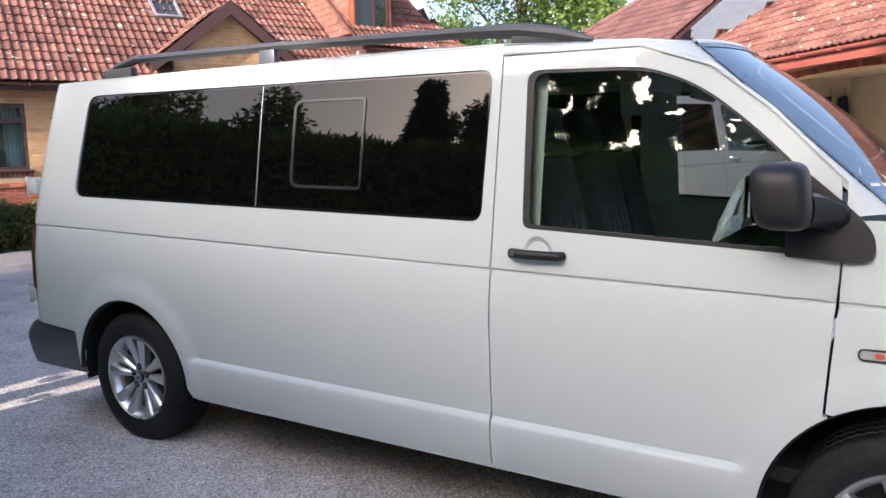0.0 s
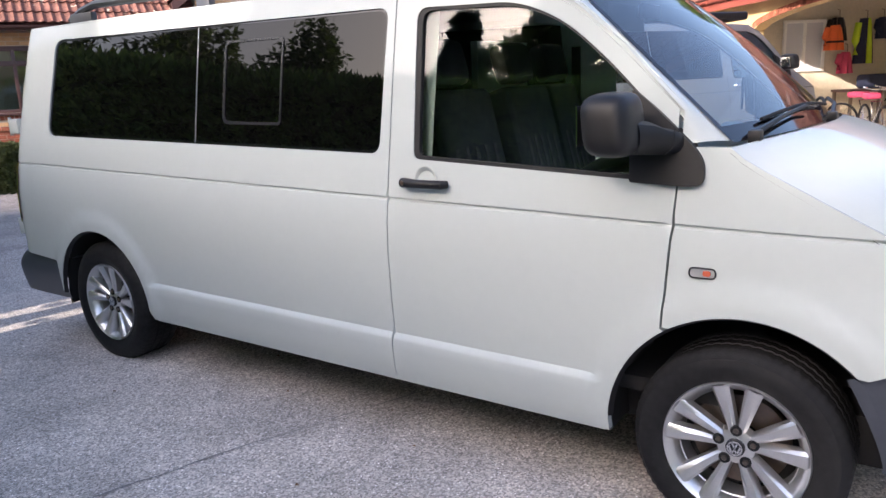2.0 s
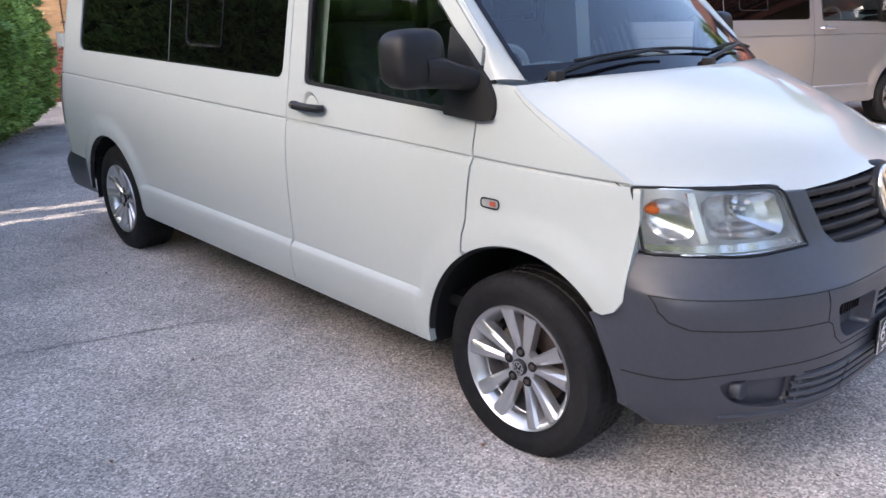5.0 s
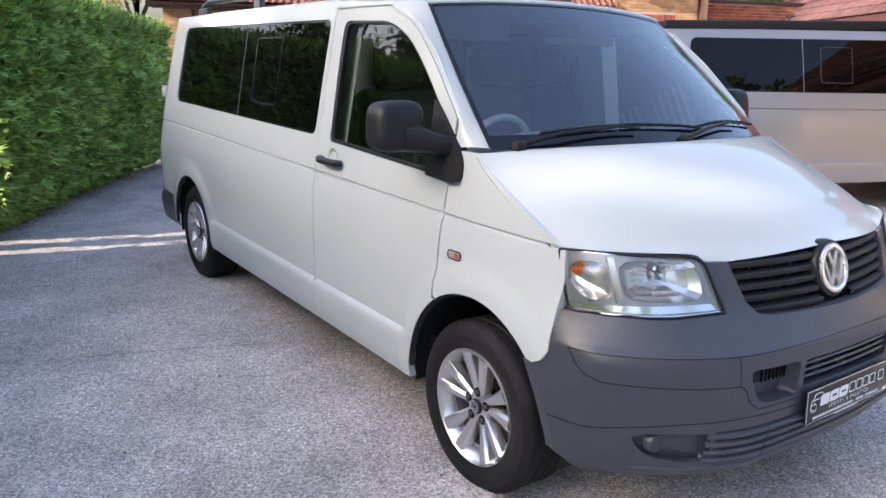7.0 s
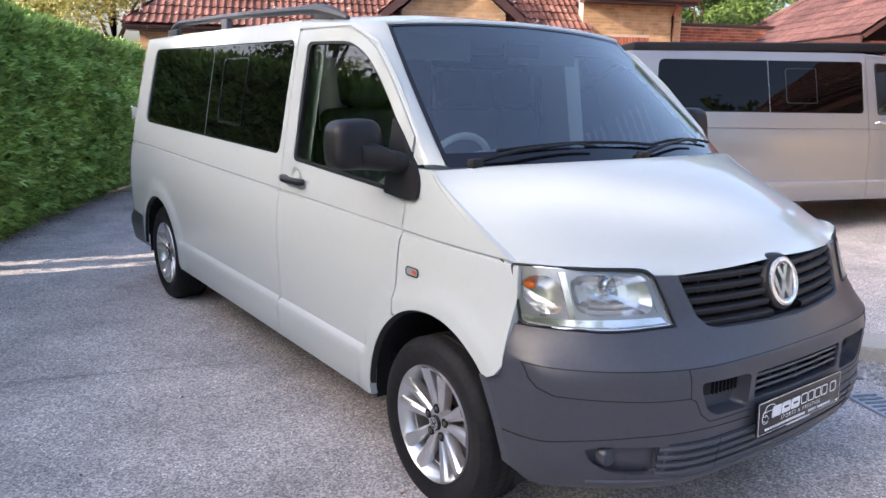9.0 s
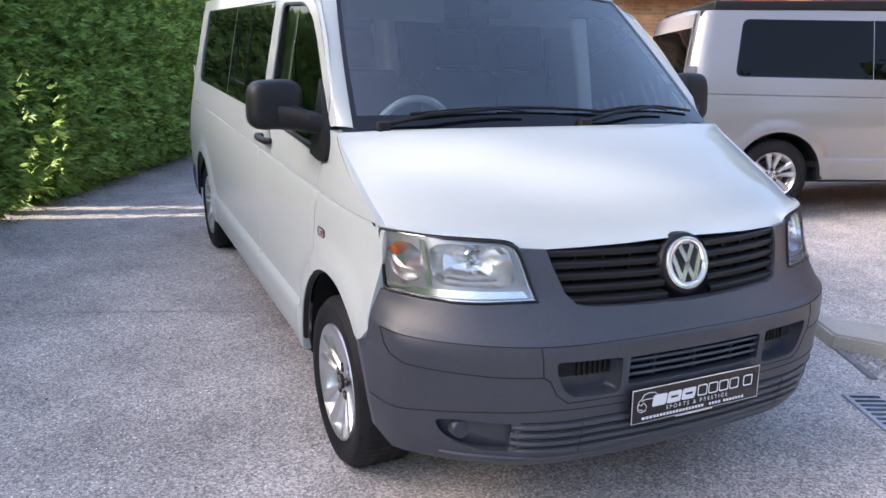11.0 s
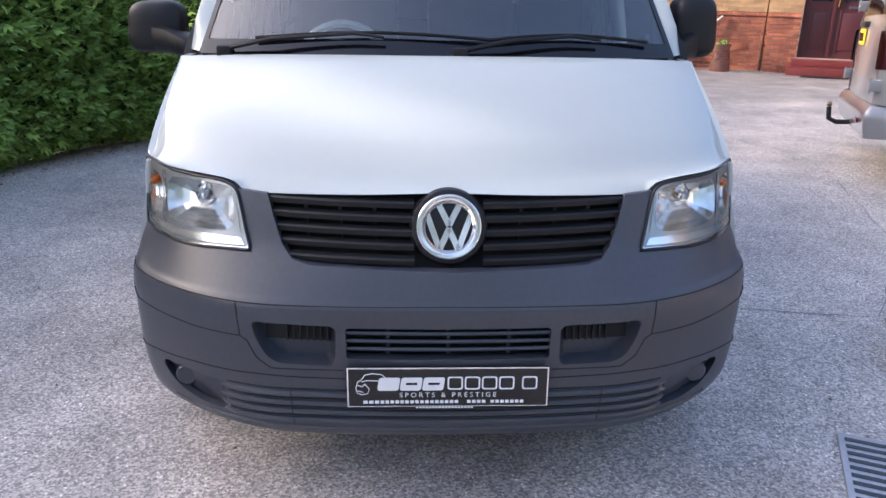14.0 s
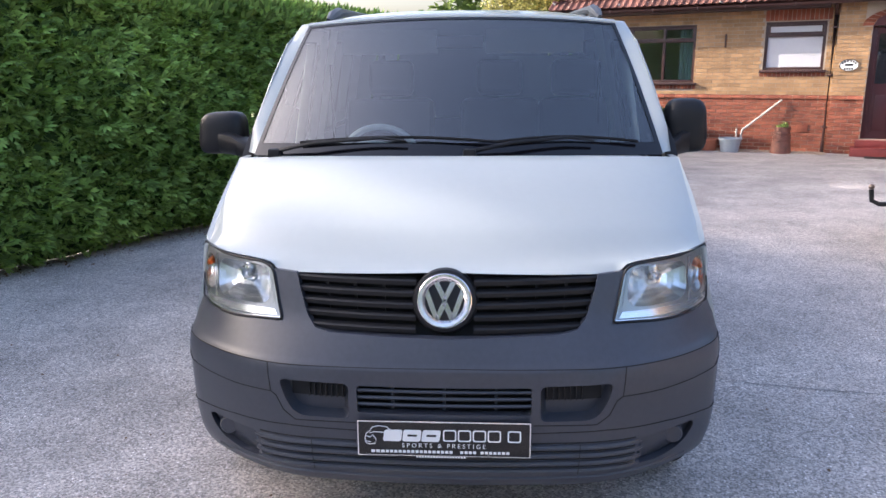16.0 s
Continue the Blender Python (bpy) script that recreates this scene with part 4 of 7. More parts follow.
def flank(van, s, paint, slider=True):
    fn = side(s)
    back = (0, -s * 0.03, 0)
    g = 0.0026
    # rear side panel
    ra = arch_points(1, 176, 3)
    out = [(-1.322 - g, 0.292), (-1.322 - g, 1.842), (-3.0, 1.868), (-4.10, 1.872), (-4.15, 1.80), (-4.24, 1.35), (-4.28, 1.05), (-4.282, 0.56), (-3.82, 0.53)] + ra + [(-2.93, 0.302)]
    win = rounded([(-1.372, 1.198), (-1.360, 1.752), (-3.76, 1.79), (-3.83, 1.262)], [0.05, 0.05, 0.07, 0.07])
    panel_ob = part("side_panel", panel(out, [win], fn, 0.036, back, rows_extra(-4.27, -1.328)), paint, van)

    def inset(fn, d):
        return lambda x, z: tuple(Vector(fn(x, z)) - Vector((0, s * d, 0)))
    cx = -2.512
    rear_glass = rounded([(cx - 0.004, 1.2295), (cx - 0.004, 1.766), (-3.75, 1.783), (-3.817, 1.27)], [0.0, 0.0, 0.065, 0.065])
    front_glass = rounded([(-1.38, 1.206), (-1.368, 1.745), (cx + 0.004, 1.763), (cx + 0.004, 1.2295)], [0.045, 0.045, 0.0, 0.0])
    part("rear_window", panel(rear_glass, [], inset(fn, 0.010), 0.08, back), PRIVACY, van, "dark privacy glass side window")
    fw = part("side_window", panel(front_glass, [], inset(fn, 0.010), 0.08, back), PRIVACY, van, "dark privacy glass window with a sliding pane")
    sl = rounded([(-1.935, 1.31), (-1.935, 1.685), (-2.318, 1.69), (-2.318, 1.318)], [0.02, 0.02, 0.045, 0.045])
    sl_in = rounded([(-1.945, 1.322), (-1.945, 1.676), (-2.303, 1.68), (-2.303, 1.331)], [0.015, 0.015, 0.035, 0.035])
    part("slider_frame", panel(sl, [sl_in], inset(fn, 0.0055), 0.08, (0, -s * 0.006, 0)), SLIDER, fw)
    part("window_seal", panel(win, [rounded([(-1.384, 1.21), (-1.373, 1.741), (-3.745, 1.779), (-3.811, 1.275)], [0.042, 0.042, 0.06, 0.06])], inset(fn, 0.0085), 0.06, (0, -s * 0.01, 0)), FRIT, van)
    part("pane_divider", panel([(cx - 0.0018, 1.232), (cx - 0.0018, 1.765), (cx + 0.0018, 1.765), (cx + 0.0018, 1.232)], [], inset(fn, 0.008), 0.1, (0, -s * 0.005, 0)), ALLOY, van)
    # front door
    out = [(-1.322 + g, 0.292), (-1.322 + g, 1.795)] + rounded(DOOR_OUT_TOP, [0.05, 0.08, 0.08, 0.1, 0.008])[1:] + [(-0.204, 1.13), (-0.212, 1.0), (-0.224, 0.82), (-0.232, 0.672)]
    out = [p for p in out if p[0] > -1.319 or p[1] in (0.292, 1.795)]
    fa = [(x, z) for x, z in arch_points(0, 124, 176, 12)]
    out = out + fa + [(-0.40, 0.280)]
    hole = rounded(DOOR_WIN, [0.03, 0.05, 0.08, 0.1, 0.1, 0.04, 0.02])
    door = part("front_door", panel(out, [hole], fn, 0.036, back, rows_extra(-1.316, -0.206)), paint, van, "white front door" if paint is WHITE else "")
    small = [Vector(p) for p in hole]
    mid = sum(small, Vector((0, 0))) / len(small)
    ring = [tuple(mid + (p - mid) * 0.955) for p in small]
    part("window_frame", panel(hole, [ring], inset(fn, 0.004), 0.05, (0, -s * 0.02, 0)), BLACK_PLASTIC, door, "black rubber window surround")
    part("door_window", panel([tuple(mid + (p - mid) * 0.965) for p in small], [], inset(fn, 0.016), 0.07, (0, -s * 0.004, 0), lip=False), CLEAR, door, "clear door glass").visible_shadow = False
    # handle and its bowl
    y = fn(-1.14, 1.1)[1]
    hx = -1.14
    hz = 1.098
    bowl = lathe([(0.0, 0.016), (0.03, 0.013), (0.044, 0.003), (0.05, -0.001), (0.053, -0.0015)], 28)
    part("handle_bowl", ([(hx - 0.0 + p[0], y - s * (p[1] - 0.003) , hz + p[2] * 1.15) for p in bowl[0]], bowl[1]), paint, door)
    pts = [(hx - 0.098, y + s * 0.010, hz), (hx - 0.085, y + s * 0.034, hz), (hx - 0.03, y + s * 0.040, hz - 0.002), (hx + 0.04, y + s * 0.038, hz - 0.003), (hx + 0.085, y + s * 0.030, hz - 0.004), (hx + 0.098, y + s * 0.008, hz - 0.004)]
    part("door_handle", tube(pts, [0.014, 0.019, 0.017, 0.016, 0.017, 0.014], 10), BLACK_PLASTIC if paint is WHITE else CHROME, door, "black door handle" if paint is WHITE else "chrome door handle")
    if s < 0:
        lk = lathe([(0.0, -0.003), (0.009, -0.003), (0.011, 0.004)], 16)
        part("lock", ([(hx - 0.078 + p[0], y - 0.05 + p[1], hz + p[2]) for p in lk[0]], lk[1]), STEEL, door)
    # wing
    fa = arch_points(0, 44.5, 121.5, 20)
    out = [(-0.199, 1.13), (-0.199, 1.237)] + BONNET_EDGE + [(0.413, 0.90), (0.411, 0.825), (0.405, 0.66), (0.388, 0.628), (0.35, 0.609)] + fa + [(-0.224, 0.68), (-0.216, 0.82), (-0.204, 1.0)]
    ex = rows_extra(-0.2, 0.412, low=False)
    wing = part("wing", panel(out, [], fn, 0.035, back, ex), paint, van)
    ind = rounded([(-0.148, 0.848), (-0.148, 0.879), (-0.070, 0.879), (-0.070, 0.848)], 0.015)
    y0 = lambda d: (lambda x, z: tuple(Vector(fn(x, z)) + Vector((0, s * d, 0))))
    rep = part("side_repeater", panel(ind, [], y0(0.004), 0.02, (0, -s * 0.008, 0)), LAMPGREY, wing, "clear and amber side repeater")
    part("rim", tube([tuple(Vector(fn(x, z)) + Vector((0, s * 0.004, 0))) for x, z in ind + ind[:1]], 0.0028, 5), BLACK_PLASTIC, rep)
    part("amber_bulb", panel(rounded([(-0.108, 0.855), (-0.108, 0.872), (-0.084, 0.872), (-0.084, 0.855)], 0.008), [], y0(0.0065), 0.02, (0, -s * 0.004, 0)), REPEATER, rep)
    # arch liners
    for k, (ax, az, r) in enumerate(ARCHES):
        def liner(u, v):
            a = radians(-8 + 196 * u)
            return (ax + (r + 0.012) * math.cos(a), s * (0.915 - 0.40 * v), az + (r + 0.012) * math.sin(a))
        part("arch_liner", grid(liner, 28, 3, flip=s > 0), DARK, van)

        def lip(u, v):
            a = radians(2 + 176 * u)
            yy = side(s)(ax + r * math.cos(a), max(az + r * math.sin(a), 0.3))[1] if not (k == 0 and a < 0.75) else s * 0.93
            return (ax + (r - 0.012 * v) * math.cos(a), yy - s * (0.004 + 0.02 * v), az + (r - 0.012 * v) * math.sin(a))
        part("arch_edge", grid(lip, 30, 1, flip=s > 0), BLACK_PLASTIC, van)
    # sill underside
    sv, sf = grid(lambda u, v: (-2.93 + 2.51 * u, s * [0.938, 0.934, 0.918, 0.86][int(round(3 * v))], [0.296, 0.276, 0.268, 0.272][int(round(3 * v))] - 0.0085 * (-2.93 + 2.51 * u + 1.3)), 6, 3, flip=s < 0)
    part("sill", (sv, sf), paint, van)
    # pillar beside the windscreen
    S = [(-0.196, 1.243), (-0.196, 1.345), (-0.41, 1.562), (-0.592, 1.708), (-0.825, 1.79), (-1.327, 1.801)]
    G = [screen_edge(t) for t in (0, 0.16, 0.48, 0.74, 1.0)] + [(-1.327, 0.781, 1.840)]

    def pillar(u, v):
        a = u * (len(S) - 1)
        i = min(int(a), len(S) - 2)
        t = a - i
        p = Vector(fn(*(Vector(S[i]).lerp(Vector(S[i + 1]), t))))
        q = Vector(G[i]).lerp(Vector(G[i + 1]), t)
        q.y *= s * 0.984
        c = Vector((q.x * 0.62 + p.x * 0.38, p.y * 0.93 + q.y * 0.07, q.z * 0.66 + p.z * 0.34 + 0.012))
        return tuple(p * (1 - v) ** 2 + c * 2 * v * (1 - v) + q * v * v)
    part("a_pillar", grid(pillar, 40, 10, flip=s > 0), paint, van)

    def backing(u, v):
        a = u * (len(S) - 2) + 1
        i = min(int(a), len(S) - 2)
        p = Vector(S[i]).lerp(Vector(S[i + 1]), a - i)
        q = Vector(fn(p.x, p.y - 0.026 + 0.04 * v))
        return (q.x, q.y - s * 0.009, q.z)
    part("door_seal", grid(backing, 30, 2, flip=s > 0), paint, van)
    return door


def screen_edge(t):
    """The windscreen's side edge, from its base to its top corner."""
    return (-0.070 - 0.60 * t - 0.012 * math.sin(math.pi * t), 0.838 - 0.122 * t + 0.006 * math.sin(math.pi * t), 1.250 + 0.548 * t + 0.012 * math.sin(math.pi * t))


def screen(u, v):
    """The windscreen: u from base to top, v from side to side."""
    a = 2 * v - 1
    e = Vector(screen_edge(u))
    base_c, top_c = Vector((0.078, 0, 1.262)), Vector((-0.600, 0, 1.830))
    c = base_c.lerp(top_c, u)
    c.x += 0.03 * math.sin(math.pi * u)
    c.z += 0.012 * math.sin(math.pi * u)
    k = abs(a) ** 2.1
    return (c.x + (e.x - c.x) * k, a * e.y, c.z + (e.z - c.z) * k)


def bonnet_pt(u, v, off=0.0):
    a = 2 * v - 1
    ts = [0, 0.10, 0.22, 0.80, 0.93, 1.0]
    ex = float(np.interp(u, ts, [p[0] for p in BONNET_EDGE]))
    ez = float(np.interp(u, ts, [p[1] for p in BONNET_EDGE]))
    ey = abs(side(1)(ex, ez)[1]) - 0.004
    cx = 0.118 + 0.637 * u
    cz = 1.262 - 0.290 * u ** 1.32
    g0 = abs(a) ** 2.0
    g1 = (plan_c(abs(a) * ey / 1.025) + 0.006) / 0.352
    g = g0 * (1 - u) + g1 * u
    h = abs(a) ** 2.6
    cz2 = cz + (ez - cz) * h
    # towards its front the edge follows the tops of the grille and the lamps
    cz2 += (soft_z(abs(a) * ey) - cz2) * max(0.0, (u - 0.70) / 0.30) ** 2
    cz2 += (lip_z(abs(a) * ey) - soft_z(abs(a) * ey)) * max(0.0, (u - 0.93) / 0.07) ** 2
    return (cx + (ex - cx) * g, a * ey, cz2 + off)


def headlight(van, s):
    """A clear lens over a faceted main reflector, a round indicator bowl and bright lower trim."""
    def f(d):
        return lambda y, z: front(s * y, z, d)
    shape = rounded([(0.516, 0.812), (0.535, 0.90), (0.551, 0.962), (0.585, 0.979), (0.70, 0.984), (0.874, 0.986), (0.881, 0.802), (0.70, 0.803)], [0.010, 0.04, 0.02, 0.03, 0.05, 0.010, 0.012, 0.05])
    hl = empty("headlight", Matrix(), "", "")
    hl.parent = van
    tagged(hl, "clear headlight with an amber indicator bulb")
    part("lens", panel(shape, [], f(0.004), 0.04, (-0.02, 0, 0)), LENS, hl).visible_shadow = False
    ring = [front(s * y, z, 0.003) for y, z in shape]
    part("seal", tube(ring + ring[:1], 0.0042, 6), BLACK_PLASTIC, hl, "black rubber seal round the lens")
    part("housing", panel(shape, [], f(-0.082), 0.06, (-0.01, 0, 0)), LAMPGREY, hl)
    # bright walls running back from the lens
    part("bezel", panel(shape, [[tuple(Vector(p) * 0.955 + Vector((0.70, 0.894)) * 0.045) for p in shape]], f(-0.006), 0.04, (-0.07, 0, 0)), REFLECTOR, hl)

    def rim(yc, zc, ry, rz, square, n=30):
        pts = []
        for i in range(n):
            ca, sa = math.cos(2 * math.pi * i / n), math.sin(2 * math.pi * i / n)
            k = 1 / (abs(ca) ** square + abs(sa) ** square) ** (1 / square)
            pts.append((yc + ry * k * ca, zc + rz * k * sa))
        return pts
    part("carrier", panel([tuple(Vector(p) * 0.975 + Vector((0.70, 0.894)) * 0.025) for p in shape], [rim(0.668, 0.905, 0.105, 0.061, 5.0), rim(0.826, 0.900, 0.036, 0.058, 2.2)], f(-0.013), 0.03, (-0.01, 0, 0)), LAMPGREY, hl)

    def bowl(name, yc, zc, ry, rz, dep, nu, nv, smooth, square):
        """A reflector bowl, squared off or round, its rim just under the lens."""
        verts, faces = [], []
        for j in range(nv + 1):
            q = j / nv
            for i in range(nu):
                a = 2 * math.pi * i / nu
                ca, sa = math.cos(a), math.sin(a)
                k = 1 / (abs(ca) ** square + abs(sa) ** square) ** (1 / square)
                verts.append(front(s * (yc + ry * q * k * ca), zc + rz * q * k * sa, -0.012 - dep * (1 - q ** 2.2)))
        for j in range(nv):
            for i in range(nu):
                b, c = j * nu + i, j * nu + (i + 1) % nu
                quad = (b, c, c + nu, b + nu)
                faces.append(quad if s > 0 else quad[::-1])
        part(name, (verts, faces, smooth), REFLECTOR, hl)
    bowl("main_reflector", 0.668, 0.905, 0.106, 0.062, 0.058, 22, 5, 4, 5.0)
    bowl("indicator_bowl", 0.826, 0.900, 0.036, 0.058, 0.050, 30, 8, 50, 2.2)
    # flutes low in the indicator bowl
    for i in range(9):
        y = 0.800 + 0.0062 * i
        part("flute", tube([front(s * y, 0.848, -0.018), front(s * (y + 0.001), 0.866 + 0.002 * (4 - abs(i - 4)), -0.040)], 0.0026, 5), REFLECTOR, hl)
    bulb = lathe([(0.0, -0.022), (0.010, -0.018), (0.016, 0.0), (0.012, 0.02)], 16)
    bx, by, bz = front(s * 0.842, 0.922, -0.030)
    part("amber_bulb", ([(bx - p[1], by + p[0] * 0.8, bz + p[2] * 0.9) for p in bulb[0]], bulb[1]), AMBER, hl, "amber indicator bulb")
    bx, by, bz = front(s * 0.655, 0.925, -0.050)
    part("bulb", ([(bx - p[1] * 1.4, by + p[0] * 0.75, bz + p[2] * 0.75) for p in bulb[0]], bulb[1]), CHROME, hl)
    cup = lathe([(0.016, 0.0), (0.025, -0.006), (0.030, 0.0), (0.026, 0.012)], 24)
    part("bulb_shield", ([(bx - p[1], by + p[0], bz + p[2]) for p in cup[0]], cup[1]), CHROME, hl)
    for name, poly, d, c in (("divider", [(0.776, 0.838), (0.781, 0.972), (0.794, 0.972), (0.790, 0.834)], -0.008, REFLECTOR),
                             ("lower_trim", [(0.535, 0.818), (0.545, 0.836), (0.70, 0.834), (0.872, 0.828), (0.872, 0.810), (0.70, 0.812)], -0.008, REFLECTOR),
                             ("inner_trim", [(0.545, 0.850), (0.563, 0.955), (0.570, 0.955), (0.553, 0.850)], -0.010, LAMPGREY)):
        part(name, panel(poly, [], f(d), 0.03, (-0.045, 0, -0.004)), c, hl)
    return hl


def text_mesh(words, size, spread=1.25):
    cu = bpy.data.curves.new("words", "FONT")
    cu.body, cu.size, cu.align_x, cu.align_y = words, size, "CENTER", "CENTER"
    cu.space_character = spread
    ob = bpy.data.objects.new("words", cu)
    scene.collection.objects.link(ob)
    me = bpy.data.meshes.new_from_object(ob.evaluated_get(bpy.context.evaluated_depsgraph_get()))
    bpy.data.objects.remove(ob)
    return me


def front_end(van, paint, plastic):
    f = lambda y, z: front(y, z)
    bk = (-0.035, 0, 0)
    # bumper with its grille surround
    def reach(z, x):
        """The half width at which the nose has fallen back to x."""
        return next((y for y in np.arange(0.80, 0.985, 0.001) if nose_x(z) - plan_c(y, z) <= x), 0.985)
    half = [(0.0, 0.268), (0.45, 0.272), (0.72, 0.285), (reach(0.30, 0.46) - 0.02, 0.292), (reach(0.33, 0.436), 0.33), (reach(0.38, 0.428), 0.38), (reach(0.45, 0.408), 0.45), (reach(0.53, 0.375), 0.53), (reach(0.600, 0.335), 0.600)]
    half += [(reach(z, x), z) for z, x in ((0.620, 0.386), (0.634, 0.400), (0.66, 0.409), (0.69, 0.411), (0.72, 0.412), (0.74, 0.413), (0.76, 0.414), (0.78, 0.414), (0.79, 0.415), (0.797, 0.416))] + [(0.70, 0.799), (0.513, 0.807), (0.532, 0.90), (0.549, 0.960), (0.468, 0.956), (0.452, 0.90), (0.428, 0.83), (0.405, 0.800), (0.36, 0.790), (0.0, 0.784)]
    out = half + [(-y, z) for y, z in reversed(half[1:-1])]
    def mir(h):
        return [h, [(-y, z) for y, z in reversed(h)]]
    intake = rounded([(0.296, 0.533), (0.293, 0.650), (0.517, 0.654), (0.506, 0.605), (0.482, 0.556), (0.448, 0.535)], 0.022)
    centre = rounded([(-0.268, 0.556), (-0.268, 0.646), (0.268, 0.646), (0.268, 0.556)], 0.012)
    fog = rounded([(0.605, 0.350), (0.615, 0.452), (0.70, 0.453), (0.80, 0.452), (0.822, 0.440), (0.805, 0.405), (0.77, 0.372), (0.69, 0.348)], 0.02)
    seam_rows = [[(y, z) for y in np.linspace(-0.93, 0.93, 80)] for z in (0.692, 0.7015, 0.708, 0.72)]
    bumper = part("front_bumper", panel(out, mir(intake) + [centre] + mir(fog), f, 0.03, bk, seam_rows), plastic, van, "unpainted dark grey plastic bumper" if paint is WHITE else "body-coloured bumper")
    for sgn in (1, -1):
        def pocket(u, v, sh=intake, dep=0.05):
            k = len(sh)
            y, z = sh[int(round(u * k)) % k]
            c = Vector((sum(p[0] for p in sh) / k, sum(p[1] for p in sh) / k))
            t = v * 3
            if t <= 1:
                q, d = c + (Vector((y, z)) - c) * (1 - 0.03 * t), 0.003 + 0.031 * t
            elif t <= 2:
                q, d = c + (Vector((y, z)) - c) * (0.97 - 0.13 * (t - 1)), 0.034 + (dep - 0.034) * (t - 1)
            else:
                q, d = c + (Vector((y, z)) - c) * 0.84 * (3 - t), dep
            x, yy, zz = front(sgn * q.x, q.y)
            return (x - d, yy, zz)
        part("intake_pocket", grid(pocket, len(intake), 3), plastic, bumper)
        part("fog_pocket", grid(lambda u, v: pocket(u, v, fog, 0.030), len(fog), 3), plastic, bumper)
        fx, fy, fz = front(sgn * 0.745, 0.412, -0.016)
        disc = lathe([(0.0, 0.0), (0.028, 0.0), (0.033, 0.006), (0.034, 0.03)], 24)
        part("fog_blank", ([(fx - p[1], fy + p[0], fz + p[2]) for p in disc[0]], disc[1]), plastic, bumper)
        # near-black sheet painting the shade inside the slot
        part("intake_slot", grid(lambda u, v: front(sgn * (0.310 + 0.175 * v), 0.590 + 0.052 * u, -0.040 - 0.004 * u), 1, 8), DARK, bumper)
        for i in range(7):
            x, y, z = front(sgn * (0.318 + 0.018 * i), 0.612, -0.036)
            part("intake_fin", box(x - 0.008, x + 0.004, y - 0.002, y + 0.002, 0.59, 0.64), BLACK_PLASTIC, bumper)
        # bumper joint lines
        for pts in ([(0.556, 0.700), (0.549, 0.606), (0.530, 0.594), (0.508, 0.548), (0.470, 0.519), (0.275, 0.521)], [(0.549, 0.606), (0.68, 0.604), (0.80, 0.607), (0.895, 0.612), (0.920, 0.628), (0.929, 0.655), (0.930, 0.697)], [(0.27, 0.494), (0.50, 0.497), (0.70, 0.487), (0.85, 0.468), (0.925, 0.452), (0.942, 0.447)]):
            dp = []
            for a, b in zip(pts, pts[1:]):
                dp += [front(sgn * (a[0] + (b[0] - a[0]) * t), a[1] + (b[1] - a[1]) * t, -0.0005) for t in np.linspace(0, 1, 9)]
            part("joint", tube(dp, 0.0020, 5), DARK, bumper)
    # near-black sheet painting the shade behind the openings
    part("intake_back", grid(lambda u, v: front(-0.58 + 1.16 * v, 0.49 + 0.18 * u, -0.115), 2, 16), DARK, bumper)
    for z in (0.582, 0.605, 0.628):
        part("lower_bar", tube([front(y, z, -0.012) for y in np.linspace(-0.268, 0.268, 13)], 0.0055, 6), plastic, bumper)
    for y in (-0.16, 0.0, 0.16):
        x, yy, z = front(y, 0.605, -0.03)
        part("lower_bar", box(x - 0.01, x + 0.01, yy - 0.004, yy + 0.004, 0.564, 0.646), plastic, bumper)
    for i, z in enumerate((0.357, 0.386, 0.415, 0.444)):
        part("rib", tube([front(y, z - 0.004 * (abs(y) / 0.6) ** 4, 0.0 - 0.012 * max(0, abs(y) - 0.58) / 0.04) for y in np.linspace(-0.62, 0.62, 48)], 0.010, 8), plastic, bumper)
        for y in (-0.42, 0.42):
            part("joint", tube([front(y, z - 0.012, 0.009), front(y, z, 0.0112), front(y, z + 0.012, 0.009)], 0.0013, 4), DARK, bumper)
    # near-black strips painting the shade between the ribs
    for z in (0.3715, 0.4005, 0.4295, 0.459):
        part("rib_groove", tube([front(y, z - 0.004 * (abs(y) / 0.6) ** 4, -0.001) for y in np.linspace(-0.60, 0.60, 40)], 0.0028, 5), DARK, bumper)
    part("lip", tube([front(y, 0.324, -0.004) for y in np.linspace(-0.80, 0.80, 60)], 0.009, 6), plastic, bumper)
    # near-black strip painting the shade along the crease
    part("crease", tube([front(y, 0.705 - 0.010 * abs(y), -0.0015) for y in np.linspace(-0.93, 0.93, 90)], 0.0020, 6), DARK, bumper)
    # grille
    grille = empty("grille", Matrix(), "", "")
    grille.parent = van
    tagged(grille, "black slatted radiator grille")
    # near-black sheet painting the shade behind the slats
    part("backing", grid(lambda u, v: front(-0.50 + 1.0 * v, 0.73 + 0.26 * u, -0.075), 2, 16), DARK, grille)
    for i in range(5):
        z = 0.803 + 0.0345 * i
        hwid = float(np.interp(z, [0.784, 0.81, 0.86, 0.972], [0.39, 0.424, 0.444, 0.474]))
        for a, b in ((-hwid, -0.088), (0.088, hwid)):
            def slat(u, v):
                y = a + (b - a) * u
                q = [(-0.034, -0.009), (-0.012, -0.0095), (-0.010, 0.004), (-0.014, 0.0085), (-0.034, 0.012)][int(round(v * 4))]
                x, yy, zz = front(y, z, q[0])
                return (x, yy, zz + q[1])
            part("slat", grid(slat, 12, 4), BLACK_PLASTIC, grille)
    for y in (-0.37, -0.28, -0.19, 0.19, 0.28, 0.37):
        x, yy, z = front(y, 0.87, -0.05)
        part("stay", box(x - 0.006, x + 0.006, yy - 0.004, yy + 0.004, 0.77, 0.940), BLACK_PLASTIC, grille)
